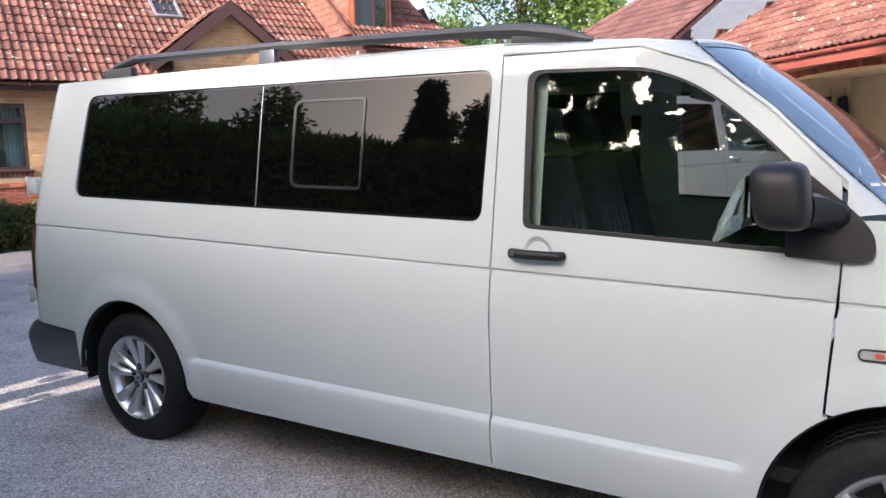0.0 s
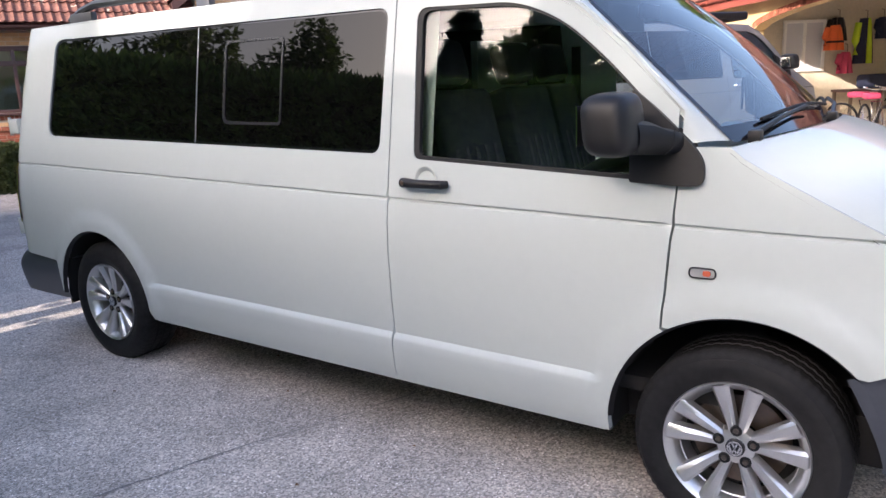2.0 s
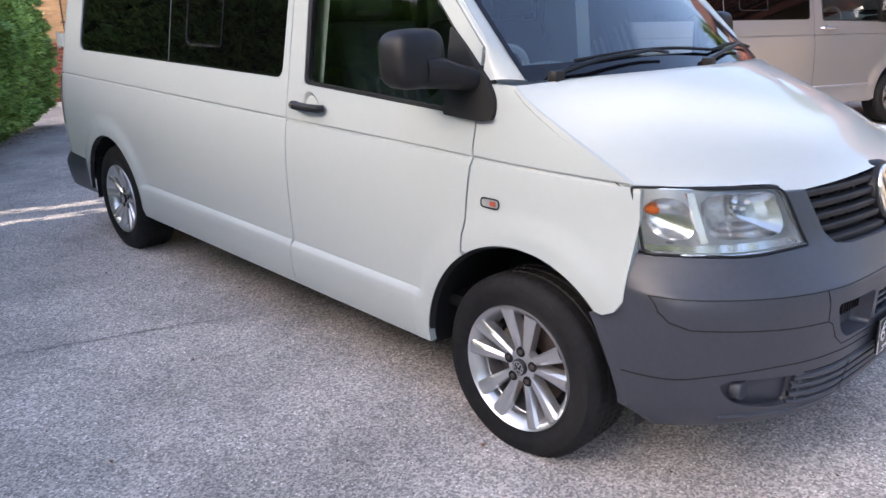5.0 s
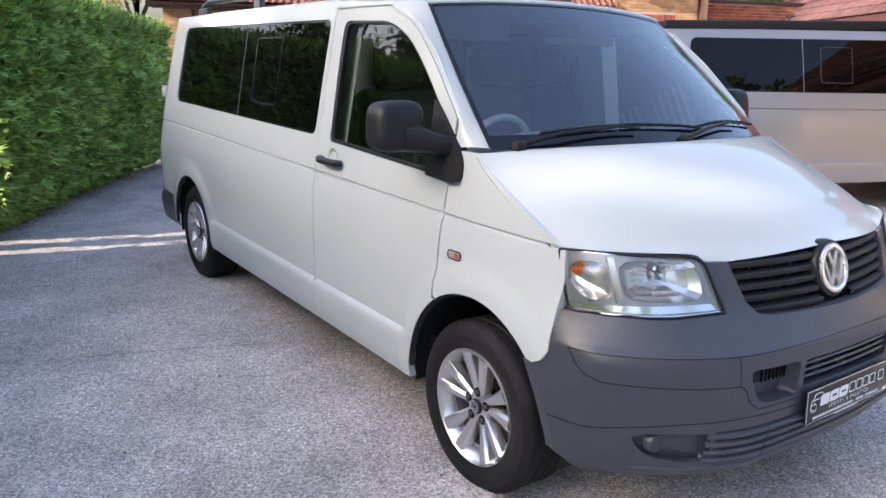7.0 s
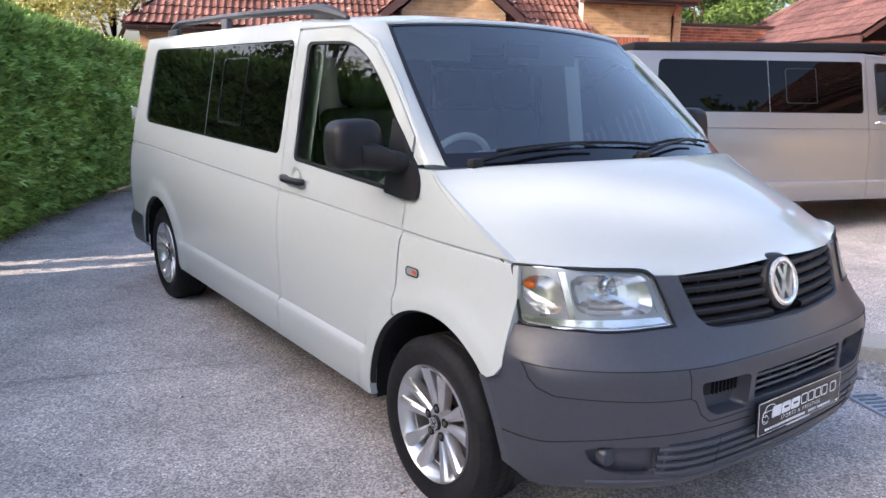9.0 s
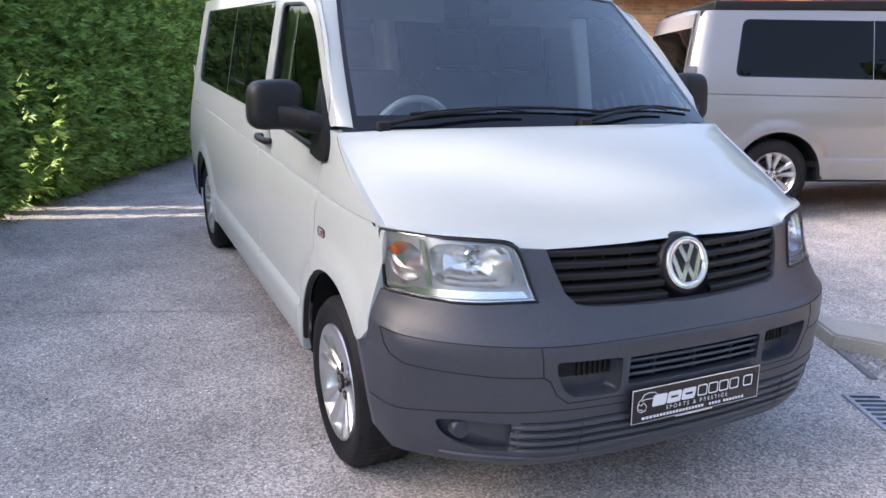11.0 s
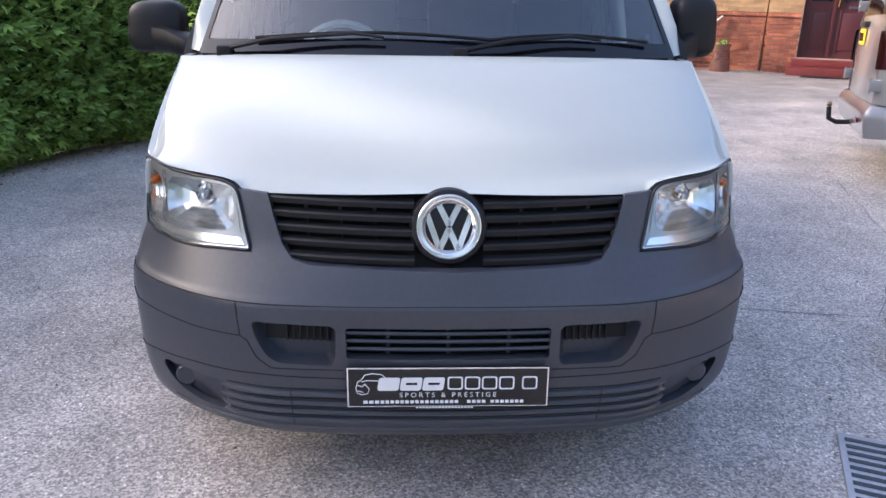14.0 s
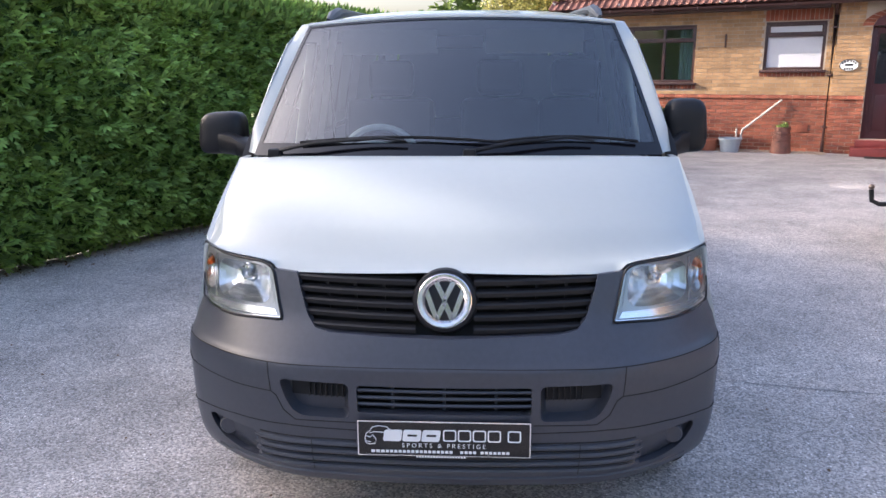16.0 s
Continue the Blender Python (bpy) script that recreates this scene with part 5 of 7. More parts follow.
    tilt = Matrix.Translation((0.776, 0, 0.890)) @ Matrix.Rotation(radians(-15), 4, "Y")
    base = lathe([(0.0, -0.006), (0.086, -0.006), (0.096, -0.002), (0.102, 0.010), (0.104, 0.05)], 56)
    em = part("emblem", ([tilt @ Vector((-p[1], p[0], p[2])) for p in base[0]], base[1]), BLACK_PLASTIC, grille, "round chrome emblem")
    ring = lathe([(0.068, -0.004), (0.0695, -0.0115), (0.072, -0.0125), (0.082, -0.0125), (0.0845, -0.0105), (0.0855, 0.004)], 56)
    part("chrome_ring", ([tilt @ Vector((-p[1] + 0.002, p[0], p[2])) for p in ring[0]], ring[1]), BADGE, em)
    strokes = emblem_strokes(0.0765, 0.0150, lambda a, b: tuple(tilt @ Vector((0.011, a, b))))
    sv = [Vector(v) for v in strokes[0]]
    fr = tilt.to_3x3() @ Vector((-0.012, 0, 0))
    vv, ff = list(sv), list(strokes[1])
    o = len(vv)
    vv += [v + fr for v in sv]
    for q in strokes[1]:
        for i in range(len(q)):
            a, b = q[i], q[(i + 1) % len(q)]
            ff.append((a, b, b + o, a + o))
    part("chevron", (vv, ff), BADGE, em)
    # bonnet
    part("bonnet", grid(lambda u, v: bonnet_pt(u, v), 48, 130), paint, van, "white glossy bonnet flecked with sunlight" if paint is WHITE else "")
    part("bonnet_lip", grid(lambda u, v: tuple(Vector(bonnet_pt(1.0, v)) + Vector((-0.03 * u, 0, -0.007 * u))), 2, 130), paint, van)
    for s in (1, -1):
        part("bonnet_gap", grid(lambda u, v: (lambda p: (p[0], p[1] + s * 0.004 * v * 2, p[2] - 0.014))(bonnet_pt(u, 1.0 if s > 0 else 0.0)), 30, 1), DARK, van)
        headlight(van, s)
    # plate
    pl = empty("front_plate", Matrix(), "", "")
    pl.parent = van
    tagged(pl, "black dealer plate with silver lettering")
    c = Matrix.Translation((front(0, 0.49)[0] + 0.014, 0, 0.484)) @ Matrix.Rotation(radians(-3), 4, "Y")
    b = box(-0.005, 0.004, -0.266, 0.266, -0.0565, 0.0565, 0.004)
    b.transform(c)
    part("plate", b, PLATE, pl)
    b = box(-0.006, 0.002, -0.150, 0.150, -0.0685, -0.055, 0.003)
    b.transform(c)
    part("holder_strip", b, BLACK_PLASTIC, pl)
    for y0, y1, z0, z1 in ((-0.266, 0.266, 0.0525, 0.0565), (-0.266, 0.266, -0.0565, -0.0545), (-0.266, -0.2625, -0.0545, 0.0525), (0.2625, 0.266, -0.0545, 0.0525)):
        b = box(0.003, 0.0055, y0, y1, z0, z1)
        b.transform(c)
        part("border", b, CHROME, pl)
    if paint is WHITE:
        turn = c @ Matrix.Translation((0.0052, 0.0, -0.0235)) @ Matrix.Rotation(radians(90), 4, "Z") @ Matrix.Rotation(radians(90), 4, "X")
        me = text_mesh("SPORTS & PRESTIGE", 0.0195, 1.55)
        me.transform(turn)
        part("words", me, PRINT, pl)

        def printed(name, poly, holes=(), skew=0.0):
            v, fc = panel(poly, list(holes), lambda y, z: tuple(c @ Vector((0.0052, y + skew * z, z))), 0.05, (-0.0004, 0, 0), lip=False)
            part(name, (v, fc), PRINT, pl)
        # the trader's name: three heavy blocks, then six light frames
        for i in range(3):
            y0 = -0.186 + 0.059 * i
            printed("print_block", rounded([(y0, -0.010), (y0, 0.028), (y0 + 0.056, 0.028), (y0 + 0.056, -0.010)], 0.008), [[(y0 + 0.014, 0.006), (y0 + 0.014, 0.013), (y0 + 0.044, 0.013), (y0 + 0.044, 0.006)]] if i else (), 0.15)
        for i in range(6):
            y0, w = -0.002 + 0.0455 * i, 0.041
            if i == 4:
                continue
            y0 -= 0.030 * (i == 5)
            printed("print_frame", rounded([(y0, -0.008), (y0, 0.030), (y0 + w, 0.030), (y0 + w, -0.008)], 0.008), [rounded([(y0 + 0.0042, -0.0038), (y0 + 0.0042, 0.0258), (y0 + w - 0.0042, 0.0258), (y0 + w - 0.0042, -0.0038)], 0.006)])
        # contact lines as plain bars
        y = -0.224
        for w in [0.0115, 0.0115, 0.0115] + [0.0095] * 16 + [0.0] * 2 + [0.0095] * 4 + [0.0] + [0.0095] * 7:
            if w:
                printed("print_bar", [(y, -0.0475), (y, -0.0385), (y + w, -0.0385), (y + w, -0.0475)])
            y += w + 0.0036 if w else 0.010
        for i in range(18):
            y = -0.085 + 0.0086 * i
            v = [c @ Vector((0.0032, yy, zz)) for yy, zz in ((y, -0.0635), (y + 0.0062, -0.0635), (y + 0.0062, -0.0585), (y, -0.0585))]
            part("print_bar", (v, [(0, 1, 2, 3)]), PRINT, pl)
        # line drawing of a car's nose
        for pts in ([(-0.243, 0.000), (-0.238, 0.016), (-0.228, 0.022), (-0.219, 0.036), (-0.200, 0.040), (-0.176, 0.037), (-0.164, 0.027), (-0.172, 0.018), (-0.214, 0.020), (-0.228, 0.016)],
                    [(-0.243, 0.000), (-0.240, -0.016), (-0.228, -0.021), (-0.212, -0.018), (-0.208, -0.004), (-0.220, 0.010)], [(-0.238, 0.006), (-0.226, 0.002), (-0.222, 0.008)], [(-0.239, -0.010), (-0.224, -0.014)]):
            part("print_line", tube([c @ Vector((0.0052, y, z)) for y, z in pts], 0.0012, 5), PRINT, pl)
    return bumper


def cabin(van):
    """What shows through the clear glass: dash, wheel, seats, trims."""
    part("dashboard", grid(lambda u, v: (0.07 - 0.62 * u - 0.10 * (2 * v - 1) ** 2, (2 * v - 1) * 0.80, 1.225 - 0.03 * u - 0.35 * max(0, u - 0.72) ** 1.0 + 0.075 * math.exp(-(((2 * v - 1) * 0.8 + 0.38) / 0.2) ** 2) * math.exp(-((u - 0.62) / 0.22) ** 2)), 18, 30, flip=True), DASH, van, "dark grey moulded dashboard")
    part("dash_front", box(-0.58, -0.50, -0.80, 0.80, 0.72, 1.13, 0.03), DASH, van)
    ring = [(-0.60 + 0.06 * math.sin(a), -0.38 + 0.19 * math.cos(a), 1.14 + 0.185 * math.sin(a)) for a in np.linspace(0, 2 * math.pi, 37)]
    sw = part("steering_wheel", tube(ring, 0.016, 8), DASH, van, "dark steering wheel")
    part("hub", box(-0.63, -0.57, -0.46, -0.30, 1.07, 1.19, 0.02), DASH, sw)
    part("spoke", box(-0.62, -0.58, -0.56, -0.20, 1.11, 1.15, 0.012), DASH, sw)
    for y0, w in ((-0.42, 0.25), (0.20, 0.22), (0.62, 0.20)):
        seat = empty("seat", Matrix(), "", "")
        seat.parent = van
        tagged(seat, "dark cloth seat with pale checked stripes")
        part("cushion", box(-1.22, -0.72, y0 - w, y0 + w, 0.70, 0.88, 0.05, 3), CLOTH, seat)
        b = box(-0.08, 0.06, y0 - w, y0 + w, 0, 0.60, 0.05, 3)
        b.transform(Matrix.Translation((-1.20, 0, 0.84)) @ Matrix.Rotation(radians(-14), 4, "Y"))
        part("backrest", b, CLOTH, seat)
        for i in range(5):
            yy = y0 - w * 0.62 + i * w * 0.31
            b = box(0.061, 0.064, yy - 0.012, yy + 0.012, 0.03, 0.34)
            b.transform(Matrix.Translation((-1.20, 0, 0.84)) @ Matrix.Rotation(radians(-14), 4, "Y"))
            part("stripe", b, CHECK, seat)
        b = box(-0.06, 0.05, y0 - 0.13, y0 + 0.13, 0.62, 0.82, 0.05, 3)
        b.transform(Matrix.Translation((-1.20, 0, 0.84)) @ Matrix.Rotation(radians(-14), 4, "Y"))
        part("headrest", b, CLOTH, seat)
    for s in (1, -1):
        part("pillar_trim", grid(lambda u, v: (-1.36 + (0.19 if s < 0 else 0.30) * v, s * (half_w(1.15 + 0.65 * u) - 0.075), 1.15 + 0.65 * u), 6, 2), TRIMCREAM, van)
        part("door_card", grid(lambda u, v: (-1.28 + 1.05 * v, s * (half_w(0.74 + 0.41 * u) - 0.05), 0.74 + 0.41 * u), 4, 4), DASH, van)
        part("seat_belt", box(-1.30, -1.25, min(s * 0.74, s * 0.75), max(s * 0.74, s * 0.75), 0.9, 1.62), BLACK_PLASTIC, van)
    part("cabin_floor", box(-4.2, -0.05, -0.85, 0.85, 0.40, 0.45), DARK, van)
    part("engine_bay", box(0.02, 0.45, -0.50, 0.50, 0.35, 0.85), DARK, van)
    part("headlining", grid(lambda u, v: (-0.72 - 3.4 * u, -0.74 + 1.48 * v, 1.80 + 0.03 * math.sin(math.pi * v)), 4, 6), HEADLINER, van)
    part("mid_partition", box(-1.62, -1.58, -0.74, 0.74, 0.45, 1.30), CLOTH, van)
    part("upper_partition", box(-1.62, -1.58, 0.20, 0.74, 1.30, 1.66), TRIMCREAM, van)
    vis = box(-0.86, -0.84, 0.12, 0.60, 1.66, 1.78, 0.008)
    part("sun_visor", vis, HEADLINER, van)
    part("sun_visor", box(-0.86, -0.84, -0.60, -0.12, 1.66, 1.78, 0.008), HEADLINER, van)
    part("inner_mirror", box(-0.62, -0.60, -0.11, 0.11, 1.68, 1.74, 0.008), BLACK_PLASTIC, van)


def mirror(van, s):
    m = empty("door_mirror", Matrix(), "", "")
    m.parent = van
    tagged(m, "black plastic door mirror on an arm")
    # base triangle on the door's corner
    fn = side(s)
    tri = rounded([(-0.352, 1.128), (-0.362, 1.42), (-0.278, 1.354), (-0.213, 1.296), (-0.157, 1.243), (-0.121, 1.195), (-0.119, 1.128), (-0.16, 1.122)], [0.01, 0.02, 0.03, 0.03, 0.03, 0.03, 0.03, 0.01])
    part("mirror_base", panel(tri, [], lambda x, z: tuple(Vector(fn(x, z)) + Vector((0, s * (0.008 + 0.014 * math.exp(-((x + 0.2) / 0.1) ** 2)), 0))), 0.03, (0, -s * 0.05, 0)), BLACK_PLASTIC, m)
    # arm: rounded sections from inside the shell to the door
    secs = ((1.06, -0.432, -0.268, 1.225, 1.335), (1.00, -0.422, -0.238, 1.222, 1.326), (0.955, -0.385, -0.205, 1.219, 1.303), (0.915, -0.345, -0.186, 1.213, 1.293), (0.885, -0.325, -0.190, 1.190, 1.280))
    verts, faces, n = [], [], 20
    for y, x0, x1, z0, z1 in secs:
        y = y if s < 0 else 0.885 + (y - 0.885) * 0.62
        for i in range(n):
            a = 2 * math.pi * i / n
            ca, sa = math.cos(a), math.sin(a)
            k = 1 / (abs(ca) ** 3.4 + abs(sa) ** 3.4) ** (1 / 3.4)
            verts.append(((x0 + x1) / 2 + (x1 - x0) / 2 * k * ca, s * y, (z0 + z1) / 2 + (z1 - z0) / 2 * k * sa))
    for j in range(len(secs) - 1):
        for i in range(n):
            q = (j * n + i, j * n + (i + 1) % n, (j + 1) * n + (i + 1) % n, (j + 1) * n + i)
            faces.append(q if s > 0 else q[::-1])
    part("arm", (verts, faces), BLACK_PLASTIC, m)
    if s < 0:
        part("arm_joint", tube([(-0.300, s * 0.965, 1.2165), (-0.230, s * 0.960, 1.2185), (-0.2005, s * 0.958, 1.245), (-0.2010, s * 0.956, 1.295)], 0.0016, 5), DARK, m)
    bm = bmesh.new()
    bmesh.ops.create_cube(bm, size=2)
    bmesh.ops.subdivide_edges(bm, edges=bm.edges[:], cuts=7, use_grid_fill=True)
    for v in bm.verts:
        p = v.co
        n = (abs(p.x) ** 3.6 + abs(p.y) ** 4.2 + abs(p.z) ** 4.2) ** (1 / 4.0)
        p = p / n
        # a flat back towards the glass, a domed face to the wind
        w = 0.104 - 0.006 * p.z
        x = -0.352 + (0.066 if p.x > 0 else 0.085) * p.x * (1 - 0.12 * max(p.x, 0) * abs(p.y) ** 2)
        x += 0.010 * (1 - p.z)
        if s < 0:
            v.co = Vector((x, s * (1.055 + w * p.y), 1.318 + 0.092 * p.z - 0.004 * p.y))
        else:
            v.co = Vector((x, 0.985 + (w - 0.016) * p.y, 1.342 + 0.114 * p.z))
    if s < 0:
        bmesh.ops.reverse_faces(bm, faces=bm.faces[:])
    part("mirror_shell", bm, BLACK_PLASTIC, m)
    part("mirror_glass", box(-0.4405, -0.436, *((-1.125, -0.985) if s < 0 else (0.93, 1.04)), 1.255, 1.375 if s < 0 else 1.42, 0.002), CHROME, m)


def wipers(van):
    for pivot, tip in ((0.05, -0.62), (0.72, 0.16)):
        w = empty("wiper", Matrix(), "", "")
        w.parent = van
        tagged(w, "black windscreen wiper at rest")
        def on(y, u, lift):
            p = Vector(screen(u, 0.5 + y / 1.64))
            return p + Vector((0.6, 0, 0.8)) * lift
        ys = np.linspace(tip, pivot + (0.0 if pivot > 0.5 else 0.12), 14)
        blade = [on(y, 0.055 + 0.03 * math.sin(math.pi * i / 13), 0.018) for i, y in enumerate(ys)]
        part("blade", tube(blade, 0.0065, 6), RUBBER, w)
        arm = [on(tip - 0.10, -0.005, 0.02), on(tip + 0.06, 0.025, 0.040), on((tip + pivot) / 2, 0.060, 0.036), on((tip + pivot) / 2 + 0.10, 0.050, 0.028)]
        part("arm", tube(arm, [0.010, 0.008, 0.0065, 0.0055], 6), BLACK_PLASTIC, w)
        part("pivot", box(arm[0].x - 0.02, arm[0].x + 0.02, arm[0].y - 0.025, arm[0].y + 0.025, arm[0].z - 0.03, arm[0].z + 0.012, 0.01), BLACK_PLASTIC, w)


def build_van(name, m, label, paint, plastic, rails, lamp, with_plate):
    van = empty(name, m, label, "van")
    for s in (-1, 1):
        flank(van, s, paint)
        for x, z in HUBS:
            wheel(van, x, z, s)
        mirror(van, s)
    front_end(van, paint, plastic)
    wipers(van)
    cabin(van)
    # windscreen, its black border and the scuttle
    part("windscreen", grid(lambda u, v: screen(0.03 + 0.94 * u, 0.008 + 0.984 * v), 16, 30, flip=True), SCREEN, van, "large raked windscreen").visible_shadow = False
    frit = []
    up = lambda p: tuple(Vector(p) + Vector((0.002, 0, 0.002)))
    frit.append(grid(lambda u, v: up(screen(-0.01 + 0.078 * u, 0.005 + 0.99 * v)), 2, 30))
    frit.append(grid(lambda u, v: up(screen(0.958 + 0.02 * u, 0.005 + 0.99 * v)), 1, 30))
    frit.append(grid(lambda u, v: up(screen(u, 0.002 + 0.011 * v)), 16, 1))
    frit.append(grid(lambda u, v: up(screen(u, 0.987 + 0.011 * v)), 16, 1))
    part("screen_border", joined(frit), FRIT, van)
    part("roof_header", grid(lambda u, v: tuple(Vector(screen(0.972 + 0.028 * u, v)) + Vector((0.006, 0, 0.006)) * min(1, 4 * u)), 6, 40), paint, van)
    part("scuttle", grid(lambda u, v: tuple(Vector(screen(0.0, v)).lerp(Vector(bonnet_pt(0.015, v)), 0.02 + 0.98 * u) + Vector((0, 0, -0.014 - 0.012 * math.sin(math.pi * u)))), 3, 30), BLACK_PLASTIC, van)

    # roof
    gx = [-4.13, -3.8, -2.5, -1.345, -1.0, -0.80, -0.67]
    gz = [1.868, 1.868, 1.862, 1.840, 1.819, 1.806, 1.798]
    gy = [0.70, 0.776, 0.776, 0.782, 0.749, 0.729, 0.716]

    def roof(u, v):
        a = 2 * v - 1
        x = -0.67 - 3.46 * u
        xx = x + (0.072 * (1 - abs(a) ** 2.1)) * max(0, 1 - u * 6)
        ze, ye = float(np.interp(x, gx, gz)), float(np.interp(x, gx, gy))
        zc = float(np.interp(x, [-4.13, -3.85, -2.0, -1.2, -0.9, -0.67], [1.905, 1.918, 1.912, 1.888, 1.868, 1.826]))
        rib = 0.004 * math.cos(a * 22) * min(1, max(0, (-x - 1.1) * 3)) * (abs(a) < 0.8)
        return (xx, a * ye, ze + (zc - ze) * (1 - abs(a) ** 3.2) + rib)
    part("roof", grid(roof, 60, 48), paint, van)
    for s in (1, -1):
        part("gutter", grid(lambda u, v: tuple(Vector(roof(0.04 + 0.95 * u, 0.0 if s < 0 else 1.0)) + Vector((0, s * (0.004 - 0.012 * v), -0.003 - 0.012 * v))), 40, 1), paint, van)
        if rails:
            rail = empty("roof_rail", Matrix(), "", "")
            rail.parent = van
            tagged(rail, "dark grey roof rail on three feet")
            pts = [(-3.76, s * 0.695, 1.90), (-3.62, s * 0.70, 1.94), (-3.48, s * 0.70, 1.964), (-2.5, s * 0.70, 1.945), (-1.5, s * 0.70, 1.908), (-1.30, s * 0.70, 1.895), (-1.15, s * 0.70, 1.868), (-1.02, s * 0.70, 1.838)]
            v, f = tube(pts, [0.012, 0.02, 0.022, 0.02, 0.022, 0.03, 0.03, 0.012], 8)
            part("bar", (v, f), RAIL, rail)
            for x, w, c in ((-3.60, 0.12, RAIL), (-2.55, 0.055, PLASTIC), (-1.22, 0.11, RAIL)):
                part("foot", box(x - w, x + w * 0.8, s * 0.70 - 0.022, s * 0.70 + 0.022, 1.83, 1.935 if w < 0.1 else 1.93 if x < -3 else 1.885, 0.015), c, rail)
    # rear end
    def rear(u, v):
        z = 0.55 + 1.30 * u
        a = 2 * v - 1
        return (rear_x(z) + 0.006 + 0.05 * abs(a) ** 6, a * (smooth_w(z) - 0.03 - 0.09 * (abs(a) > 0.9)), z)
    part("tailgate", grid(rear, 24, 24, flip=True), paint, van)
    part("rear_screen", grid(lambda u, v: tuple(Vector(rear(0.52 + 0.38 * u, 0.1 + 0.8 * v)) - Vector((0.008, 0, 0))), 6, 10, flip=True), PRIVACY, van)
    part("roof_tail", grid(lambda u, v: tuple(Vector(roof(1, v)).lerp(Vector(rear(0.99, v)), u)), 2, 24), paint, van)
    def rbump(u, v):
        a = 2 * v - 1
        z = 0.30 + 0.245 * u
        y = a * 0.945
        x = -4.35
        k = max(0, (abs(a) - 0.80) / 0.2)
        x = -4.35 + 0.53 * k ** 3
        y = (1 if a > 0 else -1) * (0.945 * min(1, abs(a) / 0.8) ** 0.9 if abs(a) < 0.8 else 0.945 - 0.03 * (1 - k) ** 2)
        pull = 0.035 * (1 - u) ** 2 + 0.05 * max(0, u - 0.55) ** 2 / 0.2
        return (x + pull, y * (1 - 0.7 * pull), z + 0.012 * math.sin(math.pi * min(1, abs(a) * 1.2)) * u)
    part("rear_bumper", grid(rbump, 12, 60, flip=True), plastic, van)
    part("bumper_top", grid(lambda u, v: tuple(Vector(rbump(1.0, v)) + Vector((0.12 * u, -0.10 * u * (2 * v - 1), 0.012 * u))), 3, 60, flip=True), plastic, van)
    for s in (1, -1):
        def lampf(u, v):
            z = 0.745 + 0.36 * u if lamp is REDLENS else 0.82 + 0.28 * u
            x = rear_x(z) + 0.14 * v
            p = Vector(side(s)(x + 0.003, z))
            return (p.x - 0.006, p.y + s * 0.006, p.z)
        part("tail_lamp", grid(lampf, 8, 8, flip=s > 0), lamp, van, "smoked red tail lamp" if lamp is SMOKED else "red tail lamp")
        for z in (1.315, 0.70):
            yy = s * (0.900 if z < 1 else 0.875)
            hg = part("hinge", box(rear_x(z) - 0.030, rear_x(z) + 0.075, *sorted((yy - s * 0.06, yy)), z - 0.045, z + 0.045, 0.012, 2), paint, van)
            part("hinge_pin", tube([(rear_x(z) - 0.026, yy - s * 0.012, z - 0.055), (rear_x(z) - 0.026, yy - s * 0.012, z + 0.055)], 0.010, 8), paint, hg)
    part("underside", box(-4.05, 0.5, -0.72, 0.72, 0.24, 0.40), DARK, van)
    return van


white_van = build_van("van", Matrix(), "white panel van with grey plastic bumper and black windows", WHITE, PLASTIC, True, REDLENS, True)
other = pose(-1.98, 7.70, 0.17, -2.5, -1.5, 65.8)
silver_van = build_van("camper_van", other, "silver camper van parked nose towards the garage", SILVER, SILVER, False, SMOKED, False)
roof_trim = part("pop_top", box(-4.04, -0.75, -0.78, 0.78, 1.86, 1.96, 0.035, 3), BLACK_PLASTIC, silver_van, "black pop-top roof")
rp = part("rear_plate", box(-4.312, -4.300, 0.05, 0.33, 0.98, 1.11, 0.004), YELLOWPLATE, silver_van, "yellow plate")
for i in range(5):
    part("print_bar", box(-4.3165, -4.3125, 0.075 + i * 0.048, 0.105 + i * 0.048, 1.01, 1.08), PLATE, rp)
part("plate_lamp", box(-4.325, -4.28, 0.02, 0.36, 1.125, 1.175, 0.012), BLACK_PLASTIC, silver_van)
part("towbar", tube([(-4.20, 0, 0.33), (-4.43, 0, 0.32), (-4.49, 0, 0.35), (-4.50, 0, 0.45)], 0.022, 10), BLACK_PLASTIC, silver_van, "black towbar with a ball")
ball = lathe([(0.0, -0.026), (0.018, -0.019), (0.027, 0.0), (0.018, 0.019), (0.0, 0.026)], 16)
part("tow_ball", ([(p[0] - 4.50, p[2], p[1] + 0.475) for p in ball[0]], ball[1]), STEEL, silver_van)
part("rear_reflector", box(-4.362, -4.348, -0.72, -0.56, 0.40, 0.435, 0.004), REDLENS, silver_van)


# ---- hedge and trees ----
H0, HD = Vector((-10.9, 0.84, 0)), Vector((0.8724, -0.4888, 0))
HN = Vector((0.4888, 0.8724, 0))


def hedge_h(a):
    return float(np.interp(a, [0, 3, 6, 8.5, 10.5, 13, 22], [2.0, 2.12, 2.2, 2.28, 2.52, 2.65, 2.8]))


